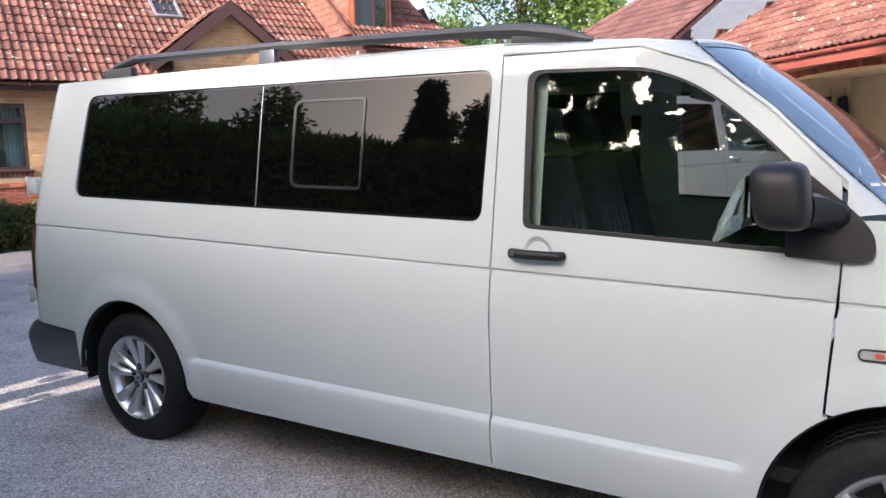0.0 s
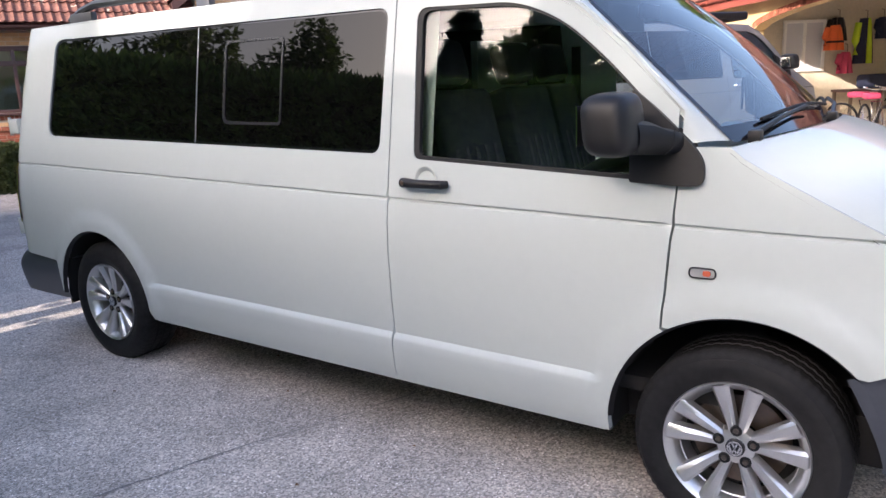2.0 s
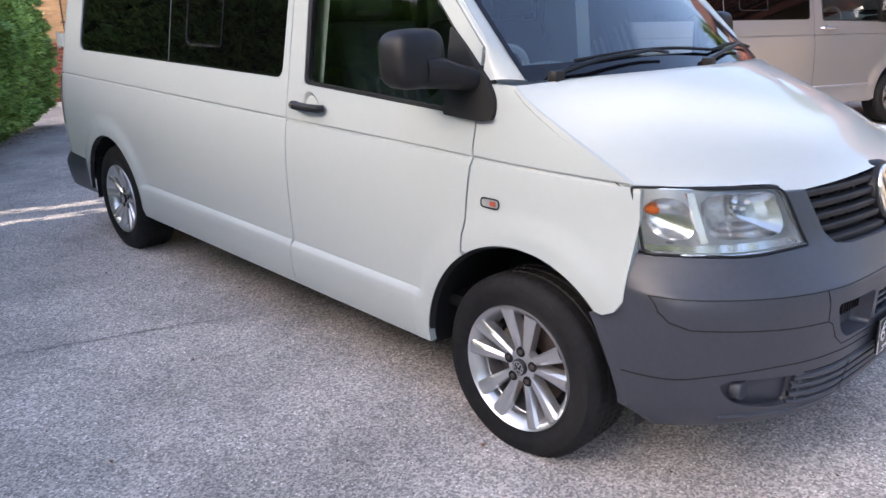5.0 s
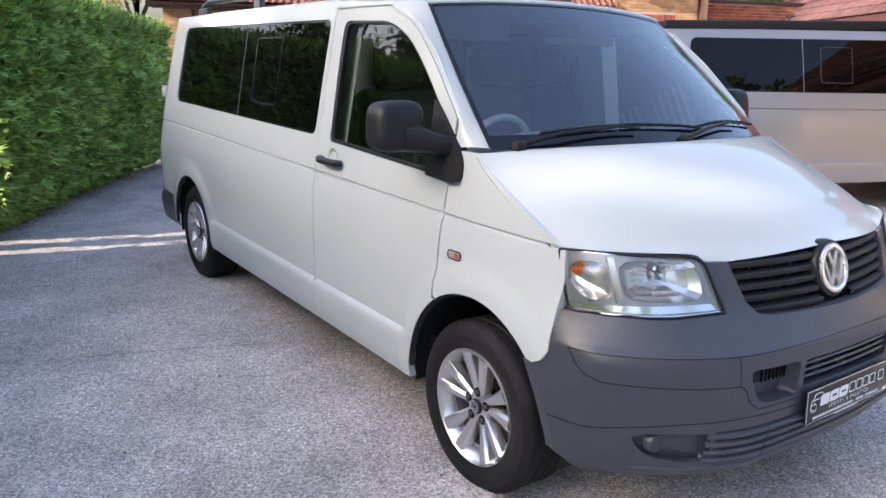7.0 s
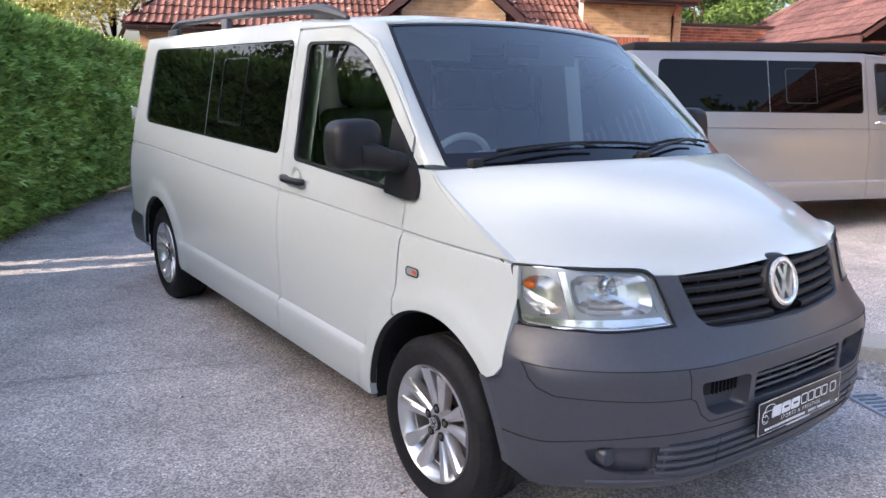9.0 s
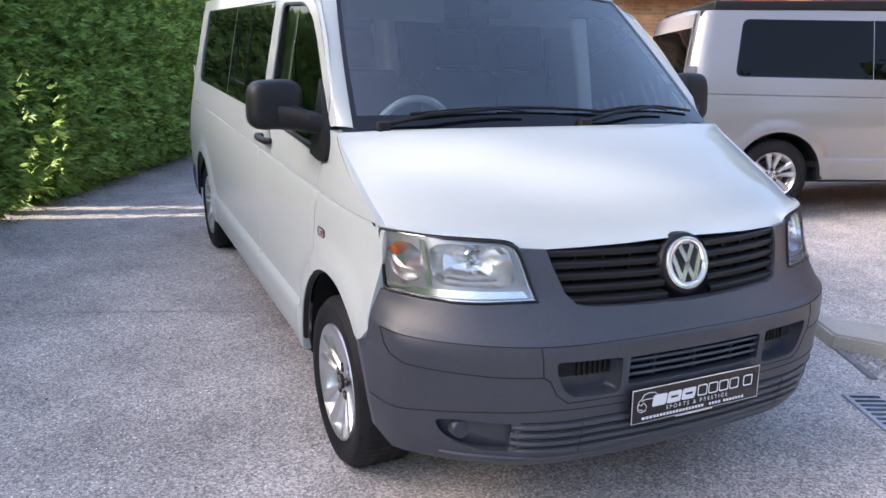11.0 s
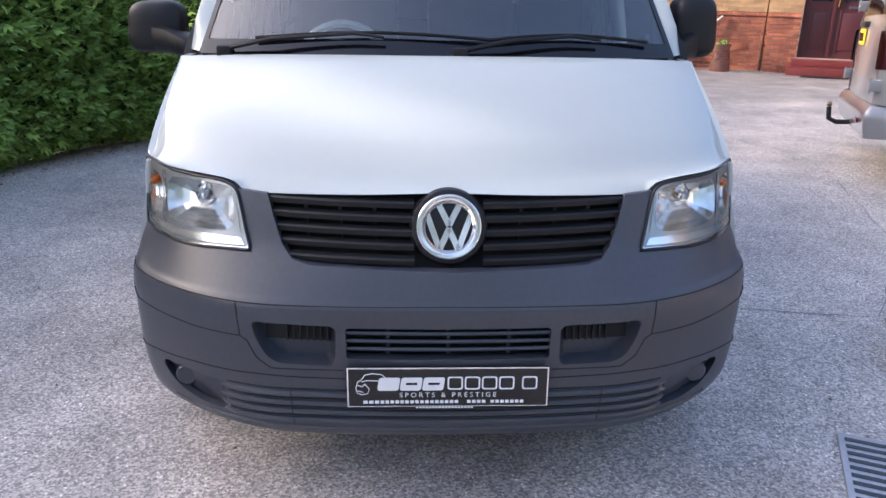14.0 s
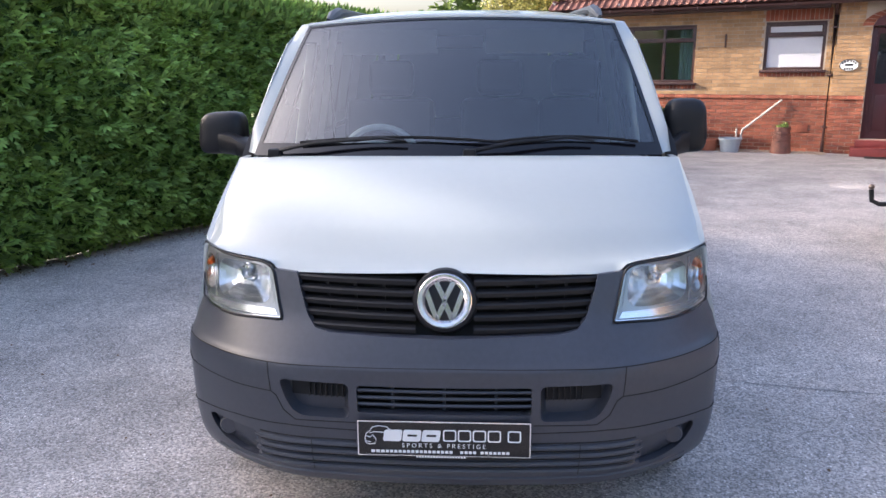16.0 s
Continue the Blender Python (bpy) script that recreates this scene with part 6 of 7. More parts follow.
def hedge_point(a, t, out):
    """A point on the hedge's face: a along it, t from foot to top and over, out from the face."""
    h = hedge_h(a)
    lump = 0.16 * noise.noise((a * 0.6, t * 2.2, 1.0)) + 0.07 * noise.noise((a * 2.1, t * 5.5, 4.0))
    if t < 1:
        d, z = 0.10 + 0.16 * math.sin(math.pi * min(1, t * 1.1)) - 0.22 * max(0, 0.12 - t) / 0.12, h * t
    else:
        d, z = 0.06 - (t - 1) * 1.2, h + 0.10 * math.sin((t - 1) * math.pi)
    return H0 + HD * a + HN * (d + lump + out) + Vector((0, 0, z + 0.03 * lump))


SLITS = ((6.33, 6.53), (6.70, 6.90))


def in_slit(a, t):
    return t < 0.62 and any(p < a < q for p, q in SLITS)


hedge = empty("hedge", Matrix(), "tall clipped green conifer hedge along the drive", "hedge")
# dark sheet behind the sprays, painting the shaded depth of the hedge
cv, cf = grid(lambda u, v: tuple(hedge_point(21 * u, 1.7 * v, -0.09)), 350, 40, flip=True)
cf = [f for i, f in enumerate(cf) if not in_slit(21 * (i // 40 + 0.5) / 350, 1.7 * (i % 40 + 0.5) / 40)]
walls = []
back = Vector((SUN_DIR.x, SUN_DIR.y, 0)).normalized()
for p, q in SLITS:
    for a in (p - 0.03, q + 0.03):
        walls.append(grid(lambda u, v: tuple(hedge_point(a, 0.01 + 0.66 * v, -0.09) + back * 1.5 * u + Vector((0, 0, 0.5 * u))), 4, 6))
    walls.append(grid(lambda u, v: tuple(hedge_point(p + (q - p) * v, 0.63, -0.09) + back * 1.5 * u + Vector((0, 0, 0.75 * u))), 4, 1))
part("core", joined([(cv, cf)] + walls), HEDGE_SHADE_CORE, hedge)
rng = random.Random(4)


def sprays(n, place, size, drop, fan=((0, 1.0), (0.55, 0.72), (-0.55, 0.72)), flat=0.0, slim=0.13):
    """Many small fans of leaflets; place gives a foot and an outward way. flat: how far the fans lie level."""
    verts, faces = [], []
    for _ in range(n):
        p, way = place()
        s = size * rng.uniform(0.6, 1.5)
        way = (way + Vector((rng.uniform(-0.7, 0.7), rng.uniform(-0.7, 0.7), (rng.uniform(-0.5, 0.7) - drop) * (1 - 0.5 * flat)))).normalized()
        k = 1 - flat
        sd = way.cross(Vector((rng.uniform(-1, 1) * k, rng.uniform(-1, 1) * k, rng.uniform(-0.3, 1) * k + flat))).normalized()
        nn = way.cross(sd)
        for ang, ln in fan:
            d = (way * math.cos(ang) + sd * math.sin(ang))
            w = d.cross(nn) * s * slim
            o = len(verts)
            b = p + d * s * 0.08 + way * s * 0.25 * (1 - ln)
            verts += [b, b + d * s * ln * 0.55 + w + nn * s * 0.05, b + d * s * ln - Vector((0, 0, 0.06 * s)), b + d * s * ln * 0.55 - w + nn * s * 0.05]
            faces.append((o, o + 1, o + 2, o + 3))
    return verts, faces


def hedge_place():
    a = 19.5 * rng.random() ** 0.9 + 0.2
    t = rng.uniform(0.015, 1.45)
    if in_slit(a, t) and rng.random() < 0.9:
        a -= 0.3 if a < 6.6 else -0.28
    p = hedge_point(a, t, rng.uniform(-0.10, 0.03))
    way = HN * 1.0 + Vector((0, 0, 0.15 if t < 1 else 1.6))
    return p, way


def hedge_crest():
    a = rng.uniform(0.2, 19)
    return hedge_point(a, rng.uniform(0.93, 1.12), 0.02), HN * 0.5 + Vector((0, 0, 1.2)) + HD * rng.uniform(-0.5, 0.5)


tagged(part("foliage", joined([sprays(66000, hedge_place, 0.105, 0.1, ((0, 1.0), (0.42, 0.8), (-0.42, 0.8), (0.8, 0.5), (-0.8, 0.5)), 0.25, 0.11), sprays(5000, hedge_crest, 0.15, -0.2)]), HEDGE_LEAF, hedge), kind="stuff")
litter = []
for i in range(900):
    a = rng.uniform(0.3, 17)
    p = H0 + HD * a + HN * (0.02 + abs(rng.gauss(0, 0.16)))
    z = ground_z(p.x, p.y) + 0.006
    r = rng.uniform(0.008, 0.025)
    t = rng.random() * 6
    litter.append(([(p.x + r * math.cos(t + k * 2.1), p.y + 0.7 * r * math.sin(t + k * 2.1), z + 0.01 * (k == 1)) for k in range(3)], [(0, 1, 2)]))
for i in range(260):
    x, y = rng.uniform(-7, 2.5), rng.uniform(-3, 3)
    z = ground_z(x, y) + 0.004
    r = rng.uniform(0.004, 0.013)
    t = rng.random() * 6
    litter.append(([(x + r * math.cos(t + k * 2.1), y + r * math.sin(t + k * 2.1), z + 0.005 * (k == 1)) for k in range(3)], [(0, 1, 2)]))
tagged(part("leaf_litter", joined(litter), LITTER), "brown fallen leaves along the hedge foot", "leaves", kind="stuff")


# gaps in the leaves that let the low sun through: a spot that it lights, and the gap's half width
SUN_GAPS = [((-5.1 + 0.085 * i, -1.95 + 0.3 * i, 0.0), 0.5) for i in range(6)]
SUN_GAPS += [((0.34 + 0.075 * i, -0.44 + 0.16 * i, 1.18 - 0.03 * i), 0.075) for i in range(4)] + [((0.10, -0.70, 1.22), 0.05), ((0.21, -0.57, 1.21), 0.04)]
SUN_GAPS += [((-3.75, 3.75, 1.15), 0.45), ((-3.60, 3.80, 1.75), 0.40), ((-3.95, 3.70, 1.60), 0.40)]
SUN_GAPS += [((-1.28, -0.85, 1.70), 0.12), ((-1.26, -0.87, 1.50), 0.07), ((-0.35, -0.83, 1.52), 0.07), ((-0.9, -0.79, 1.82), 0.10)]
SUN_GAPS += [(tuple(HOUSE @ Vector((2.5 + 0.45 * i, 0.0, 1.0 + 0.35 * (i % 2)))), 0.52) for i in range(6)]
SUN_GAPS += [((-3.2 + 0.22 * i, -0.79, 1.86), 0.12) for i in range(5)]


def in_gap(p, reach=0.0):
    for c, r in SUN_GAPS:
        d = p - Vector(c)
        if (d - SUN_DIR * d.dot(SUN_DIR)).length < r + reach:
            return True
    return False


def leaves(n, blobs, size, at=None):
    verts, faces = [], []
    tot = sum(b[1] ** 2 for b in blobs)
    for c, r in blobs:
        k = int(n * r * r / tot)
        for _ in range(k):
            d = Vector((rng.gauss(0, 1), rng.gauss(0, 1), rng.gauss(0, 1))).normalized()
            p = Vector(c) + d * r * rng.uniform(0.45, 1.08)
            s = size * rng.uniform(0.6, 1.4)
            if at is not None and in_gap(p + at, 0.3 * s):
                continue
            a = Vector((rng.gauss(0, 1), rng.gauss(0, 1), rng.gauss(0, 0.6))).normalized()
            b = a.cross(d)
            b = b.normalized() if b.length > 1e-3 else Vector((0, 0, 1))
            o = len(verts)
            verts += [p - a * s, p - b * s * 0.45, p + a * s, p + b * s * 0.45]
            faces.append((o, o + 1, o + 2, o + 3))
    return verts, faces


def tree(x, y, height, spread, n, leaf, material, label, low=0.3, seed=1, blobs=26):
    """A broadleaf tree: tapered trunk, limbs, and a crown of loose leaf clumps."""
    r = random.Random(seed)
    z0 = ground_z(x, y)
    t = empty("tree", pose(x, y, z0), label, "tree")
    part("trunk", tube([(0, 0, -0.2), (0.05, 0.03, height * 0.25), (0.1, -0.05, height * 0.5), (0.0, 0.05, height * 0.85)], [height * 0.03, height * 0.022, height * 0.016, 0.02], 10), BARK, t)
    bl = []
    for i in range(blobs):
        f = r.uniform(low, 1.0)
        wid = spread * math.sin(math.pi * min(0.97, 0.18 + 0.8 * (f - low) / (1 - low))) ** 0.7
        a = r.uniform(0, 2 * math.pi)
        d = wid * math.sqrt(r.uniform(0.05, 1))
        c = (d * math.cos(a), d * math.sin(a), height * f)
        bl.append((c, spread * r.uniform(0.18, 0.36)))
        if i % 3 == 0 and not any(in_gap(Vector((x + c[0] * q, y + c[1] * q, z0 + height * f * (0.6 + 0.4 * q))), 0.12) for q in (0.2, 0.35, 0.5, 0.65, 0.8, 0.9, 1.0)):
            part("limb", tube([(0, 0, height * f * 0.6), (c[0] * 0.5, c[1] * 0.5, height * f * 0.82), c], [height * 0.010, height * 0.006, 0.01], 6), BARK, t)
    tagged(part("crown", leaves(n, bl, leaf, Vector((x, y, z0)) if y < -5 else None), material, t), kind="stuff")
    return t


def fir(x, y, height, spread, n, label, seed):
    t = empty("tree", pose(x, y, ground_z(x, y)), label, "tree")
    part("trunk", tube([(0, 0, -0.2), (0, 0, height * 0.5), (0, 0, height)], [0.2, 0.12, 0.02], 8), BARK, t)
    r = random.Random(seed)

    def place():
        f = r.random() ** 1.3
        a = r.choice(range(14)) * 0.45 + int(f * 16) * 0.9 + r.gauss(0, 0.06)
        w = spread * (1 - f) * math.sqrt(r.random())
        return Vector((w * math.cos(a), w * math.sin(a), height * (0.12 + 0.88 * f) - 0.3 * w)), Vector((math.cos(a), math.sin(a), -0.3))
    def open_place():
        while True:
            p, way = place()
            if not in_gap(p + Vector((x, y, 0)) + way * 0.25):
                return p, way
    tagged(part("crown", sprays(n, open_place, 0.5, 0.3), FIR_LEAF, t), kind="stuff")


# shade trees beyond the hedge, behind the walk
for x, y, h, sp, sd in ((-22.5, -33.5, 15.5, 3.4, 10), (-18.2, -34.5, 19.0, 3.5, 15), (-14.3, -33.6, 20.5, 3.4, 11), (-10.6, -34.8, 21.0, 3.4, 12), (-7.2, -33.4, 20.5, 3.3, 16), (-3.6, -34.6, 19.0, 3.3, 17), (0.2, -33.8, 16.5, 3.4, 13), (4.6, -33.0, 15.0, 3.6, 19), (9.2, -31.5, 14.0, 3.6, 20)):
    tree(x, y, h, sp, 30000 if -20 < x < -2 else 18000, 0.21, OAK_LEAF, "tall broadleaf tree behind the hedge", 0.14, sd, 78)
fir(-15.8, -22.0, 12.6, 2.3, 9000, "dark fir tree behind the hedge", 5)
for x, y, h, sp, sd in ((-29.5, -27.5, 15.0, 4.0, 31), (-34.0, -23.5, 16.0, 4.2, 32), (-37.0, -18.0, 15.0, 4.2, 33)):
    tree(x, y, h, sp, 9000, 0.24, OAK_LEAF, "tall broadleaf tree behind the hedge", 0.06, sd, 60)
# trees behind the buildings
tree(-13.2, 25.5, 10.5, 4.0, 26000, 0.11, OAK_LEAF, "large green tree behind the house", 0.2, 21, 44)
tree(-13.6, 19.6, 5.6, 2.3, 16000, 0.075, OAK_LEAF, "green tree beside the brick wall", 0.2, 22, 24)
tree(-18.5, 2.3, 6.6, 2.3, 42000, 0.055, PALE_LEAF, "pale yellow-green tree at the end of the hedge", 0.04, 23, 30)
tree(-24.5, -9.5, 6.0, 2.6, 9000, 0.09, OAK_LEAF, "green tree beyond the hedge", 0.1, 24, 26)
for i in range(8):
    a = radians(55 + i * 18)
    tree(34 * math.cos(a) - 4, 36 * math.sin(a) + 2, 9 + (i * 37 % 5), 4.5, 3500, 0.3, OAK_LEAF, "distant green broadleaf tree", 0.1, 40 + i, 22)


# unseen trees, added to hold low sky light off the van's front
for i, (x, y, h) in enumerate(((17, -16, 9), (20.5, -10, 10.5), (22, -4, 9.5), (22.5, 2.5, 11), (21, 9, 10), (18, 15.5, 9.5))):
    tree(x, y, h, 3.6, 4500, 0.26, OAK_LEAF, "unseen broadleaf tree added to cut sky light on the van's nose", 0.04, 60 + i, 34)


def bush(x, y, r, h):
    b = empty("bush", pose(x, y, ground_z(x, y)), "low green juniper bush against the house wall", "bush")

    def place():
        a, f = rng.uniform(0, 2 * math.pi), rng.random()
        w = r * math.sqrt(1 - f * f * 0.7) * rng.uniform(0.5, 1)
        return Vector((w * math.cos(a), w * math.sin(a), h * f)), Vector((math.cos(a), math.sin(a), 0.5))
    part("stem", tube([(0, 0, -0.05), (0, 0, h * 0.6)], [0.05, 0.02], 6), BARK, b)
    tagged(part("foliage", sprays(6500, place, 0.11, 0.2), JUNIPER, b), kind="stuff")


for hx, hr, hh in ((0.72, 0.42, 0.72), (1.45, 0.5, 0.8), (2.1, 0.42, 0.7)):
    p = HOUSE @ Vector((hx, -0.55, 0))
    bush(p.x, p.y, hr, hh)


# ---- small things by the house ----
def at_house(x, y):
    p = HOUSE @ Vector((x, y, 0))
    return pose(p.x, p.y, ground_z(p.x, p.y), 0, 0, 65)


stones = []
for i in range(1500):
    x, y = rng.uniform(1.3, 4.95), rng.uniform(-0.55, -0.03)
    if y < -0.5 + 0.05 * math.sin(x * 5):
        continue
    p = HOUSE @ Vector((x, y, 0))
    z = ground_z(p.x, p.y)
    r = rng.uniform(0.012, 0.028)
    v = [(p.x + r * math.cos(k * 1.571 + i), p.y + r * math.sin(k * 1.571 + i), z + 0.004) for k in range(4)] + [(p.x, p.y, z + r * 0.9)]
    stones.append((v, [(0, 1, 4), (1, 2, 4), (2, 3, 4), (3, 0, 4)]))
tagged(part("gravel_border", joined(stones), GRAVEL), "brown gravel strip at the wall foot", "gravel", kind="stuff")


def pot(name, m, r0, r1, h, material, label, soil=True):
    t = empty(name, m, label, "plant pot")
    part("bowl", lathe([(0.0, 0.0), (r0, 0.0), (r1 * 0.97, h * 0.86), (r1 * 1.06, h * 0.87), (r1 * 1.06, h), (r1 * 0.95, h), (r1 * 0.9, h * 0.85)], 32, "z"), material, t)
    if soil:
        part("soil", lathe([(0.0, h * 0.86), (r1 * 0.93, h * 0.85)], 20, "z"), mat("soil", (0.03, 0.02, 0.015), 0.95), t)
    return t


pot("trough", at_house(2.75, -0.42), 0.15, 0.2, 0.24, TERRACOTTA, "terracotta plant trough on the gravel")
pot("tub", at_house(3.18, -0.52), 0.17, 0.22, 0.28, GREYPOT, "pale grey tub on the gravel")
cp = pot("chimney_pot", at_house(4.13, -0.42), 0.20, 0.15, 0.52, CLAYPOT, "dark clay chimney pot planter with ribs")
for i in range(5):
    part("rib", lathe([(0.172 - i * 0.003, 0.24 + i * 0.035), (0.182 - i * 0.003, 0.25 + i * 0.035), (0.172 - i * 0.003, 0.262 + i * 0.035)], 28, "z"), CLAYPOT, cp)


def tuft():
    return Vector((rng.uniform(-0.08, 0.08), rng.uniform(-0.08, 0.08), 0.48)), Vector((rng.uniform(-0.4, 0.4), rng.uniform(-0.4, 0.4), 1))


tagged(part("seedlings", sprays(40, tuft, 0.1, -0.2), HEDGE_LEAF, cp), kind="stuff")
p0, p1, p2 = HOUSE @ Vector((3.32, -0.30, 0.0)), HOUSE @ Vector((3.36, -0.18, 0.32)), HOUSE @ Vector((4.05, -0.06, 0.93))
tagged(part("pole", tube([p0 + Vector((0, 0, -0.05)), p1, p2], 0.022, 8), PALEWOOD), "pale bent pole leaning on the brick wall", "pole")
p0, p1 = HOUSE @ Vector((3.24, -0.20, -0.1)), HOUSE @ Vector((3.24, -0.14, 0.34))
tagged(part("stake", tube([p0, p1], 0.02, 8), PALEWOOD), "short pale stake by the brick wall", "pole")

# ---- kerb, gravel and drain beside the drive ----
TAR = mat("tar_joint", (0.22, 0.21, 0.21), 0.8, var=0.3, scales=(6.0, 60.0), bump=0.3)
def slab(pts, z0, z1, bevel=0.012):
    b = bmesh.new()
    lo = [b.verts.new((x, y, z0)) for x, y in pts]
    hi = [b.verts.new((x, y, z1)) for x, y in pts]
    b.faces.new(hi), b.faces.new(lo[::-1])
    k = len(pts)
    for i in range(k):
        b.faces.new((lo[i], lo[(i + 1) % k], hi[(i + 1) % k], hi[i]))
    bmesh.ops.recalc_face_normals(b, faces=b.faces[:])
    bmesh.ops.bevel(b, geom=b.edges[:], offset=bevel, segments=2, affect="EDGES")
    return b


KD, KN = Vector((0.82, 0.57)), Vector((-0.57, 0.82))
KA = Vector((0.0, 1.88))
for i in range(3):
    a = KA + KD * (0.92 * i)
    back = [Vector((-0.27, 2.02)), a + KD * 0.9 + KN * 0.42] if i == 0 else [a + KN * 0.42, a + KD * 0.9 + KN * 0.42]
    q = [a, a + KD * 0.9, back[1], back[0]]
    tagged(part("kerb_slab", slab([tuple(v) for v in q], -0.1, 0.088, 0.014), CONCRETE), "pale concrete kerb slab at the drive edge", "kerb", "kerb slabs")
EA, ED = Vector((-0.53, 2.17)), Vector((0.885, -0.465))
strip = []
for i in range(3600):
    u, v = rng.uniform(0.55, 2.3), rng.uniform(0.03, 1.9)
    p = EA + ED * u + KD * v * 0.7 + Vector((0, 0.03))
    if (p - KA).dot(KN) > -0.01 or p.y < 1.62 and abs(p.x - 0.5) < 0.3 and p.y > 1.35:
        continue
    r = rng.uniform(0.008, 0.022)
    z = ground_z(p.x, p.y) + 0.002
    q = [(p.x + r * math.cos(k * 1.571 + i), p.y + r * math.sin(k * 1.571 + i), z) for k in range(4)] + [(p.x, p.y, z + r * 0.8)]
    strip.append((q, [(0, 1, 4), (1, 2, 4), (2, 3, 4), (3, 0, 4)]))
tagged(part("gravel_bed", joined(strip), GREYGRAVEL), "grey gravel beside the kerb", "gravel", kind="stuff")
off = Vector((0.02, 0.035))
edge = [tuple(EA), tuple(EA + ED * 1.0), tuple(EA + ED * 1.0 + off), tuple(EA + off)]
tagged(part("edging", slab(edge, -0.05, 0.012, 0.004), TAR), "thin worn edging strip along the gravel", "edging", kind="structure")


def seam(points, width, z):
    """A ragged joint in the asphalt, a little proud of it."""
    v, f = [], []
    pts = []
    for a, b in zip(points, points[1:]):
        n = max(2, int((Vector(b) - Vector(a)).length / 0.05))
        pts += [Vector(a).lerp(Vector(b), i / n) for i in range(n)]
    for i, p in enumerate(pts):
        d = (pts[min(i + 1, len(pts) - 1)] - pts[max(i - 1, 0)]).normalized()
        n = Vector((-d.y, d.x))
        c = p + n * 0.02 * noise.noise((p.x * 6, p.y * 6, 3))
        w = width * (0.4 + abs(noise.noise((p.x * 9, p.y * 9, 7))) * 1.6)
        for q in (c - n * w, c + n * w):
            v.append((q.x, q.y, ground_z(q.x, q.y) + z))
        if i:
            o = 2 * i
            f.append((o - 2, o - 1, o + 1, o))
    return v, f


tagged(part("drive_seam", seam([(-2.75, -3.4), (-2.15, -2.13), (-1.86, -1.27), (-0.95, 1.0), (-0.66, 1.49), (-0.53, 2.15)], 0.0042, 0.0035), TAR, ground), kind="stuff")
tagged(part("drive_seam", seam([(-0.53, 2.15), (-1.6, 2.9), (-3.2, 3.4)], 0.0042, 0.0035), TAR, ground), kind="stuff")
gr = empty("drain_cover", pose(0.66, 1.40, 0.004, 0, 0, -24), "pale slotted drain cover set in the drive", "drain")
part("frame", box(-0.22, 0.22, -0.09, 0.09, -0.02, 0.010, 0.004), mat("pale_metal", (0.42, 0.42, 0.45), 0.5, metal=0.4), gr)
# black bars on top of the frame, painting the shade in its slots
for i in range(9):
    part("slot_shade", box(-0.19 + i * 0.043, -0.17 + i * 0.043, -0.07, 0.07, 0.006, 0.0125), PLATE, gr)

# ---- inside the garage ----
def on_left(y, z, off=0.0):
    return GARAGE @ pose(-2.73 + off, y, z, 0, 0, 90)


def g_at(x, y, z):
    return GARAGE @ Matrix.Translation((x, y, z))


def garment(name, m, w, h, material, label, second=None, band=None):
    t = empty(name, m, label, "coat")

    def cloth(u, v):
        x = (u - 0.5) * w * (0.55 + 0.55 * v ** 0.6) 
        return (x, -0.10 * math.sin(math.pi * u) - 0.03 * math.sin(u * 19) * v, -h * v)
    part("body", grid(cloth, 24, 8), material, t)
    if second:
        part("panel", grid(lambda u, v: (lambda p: (p[0], p[1] - 0.008, p[2]))(cloth(0.45 + 0.5 * u, v)), 12, 8), second, t)
    if band:
        part("band", grid(lambda u, v: (lambda p: (p[0], p[1] - 0.012, p[2]))(cloth(u, 0.62 + 0.08 * v)), 24, 1), band, t)
    part("sleeve", tube([(-w * 0.42, -0.05, -h * 0.10), (-w * 0.55, -0.06, -h * 0.5), (-w * 0.5, -0.05, -h * 0.8)], [0.06, 0.07, 0.05], 8), second or material, t)
    part("hook", tube([(0, 0.02, 0.16), (0, -0.05, 0.14), (0, -0.06, 0.0)], 0.008, 6), STEEL, t)
    return t


garment("hanging_jacket", on_left(3.02, 2.24), 0.42, 0.88, NAVY, "navy and yellow high-visibility jacket on a hook", HIVIS)
garment("hanging_coat", on_left(2.42, 2.27), 0.42, 0.45, BLACK_PLASTIC, "dark coat on a hook", None)
garment("hanging_jacket", on_left(2.30, 2.12, 0.1), 0.42, 0.48, ORANGE, "orange high-visibility jacket on a hook", None, DARK)
garment("hanging_bag", on_left(2.64, 1.60), 0.34, 0.42, PINK, "pink bag hanging on the wall", None)
garment("hanging_coat", on_left(3.38, 2.25), 0.24, 0.42, NAVY, "navy coat on a hook", None)
gwin = empty("window", on_left(1.72, 1.25), "white framed window in the garage wall", "window")
for x0, x1, z0, z1 in ((-0.45, 0.45, 0, 0.06), (-0.45, 0.45, 0.94, 1.0), (-0.45, -0.39, 0.06, 0.94), (0.39, 0.45, 0.06, 0.94), (-0.03, 0.03, 0.06, 0.94)):
    part("frame", box(x0, x1, -0.03, 0.03, z0, z1, 0.005), WHITEPAINT, gwin)
for x0, x1 in ((-0.39, -0.03), (0.03, 0.39)):
    part("pane", box(x0, x1, 0.0, 0.01, 0.06, 0.94), BLIND, gwin)
bench = empty("bench", GARAGE @ pose(-2.4, 2.9, 0.1, 0, 0, 90), "dark workbench with a bag on it", "bench")
part("top", box(-0.55, 0.55, -0.3, 0.3, 0.72, 0.77, 0.005), BROWN, bench)
for x in (-0.5, 0.5):
    for y in (-0.25, 0.25):
        part("leg", box(x - 0.025, x + 0.025, y - 0.025, y + 0.025, 0, 0.72), STEEL, bench)
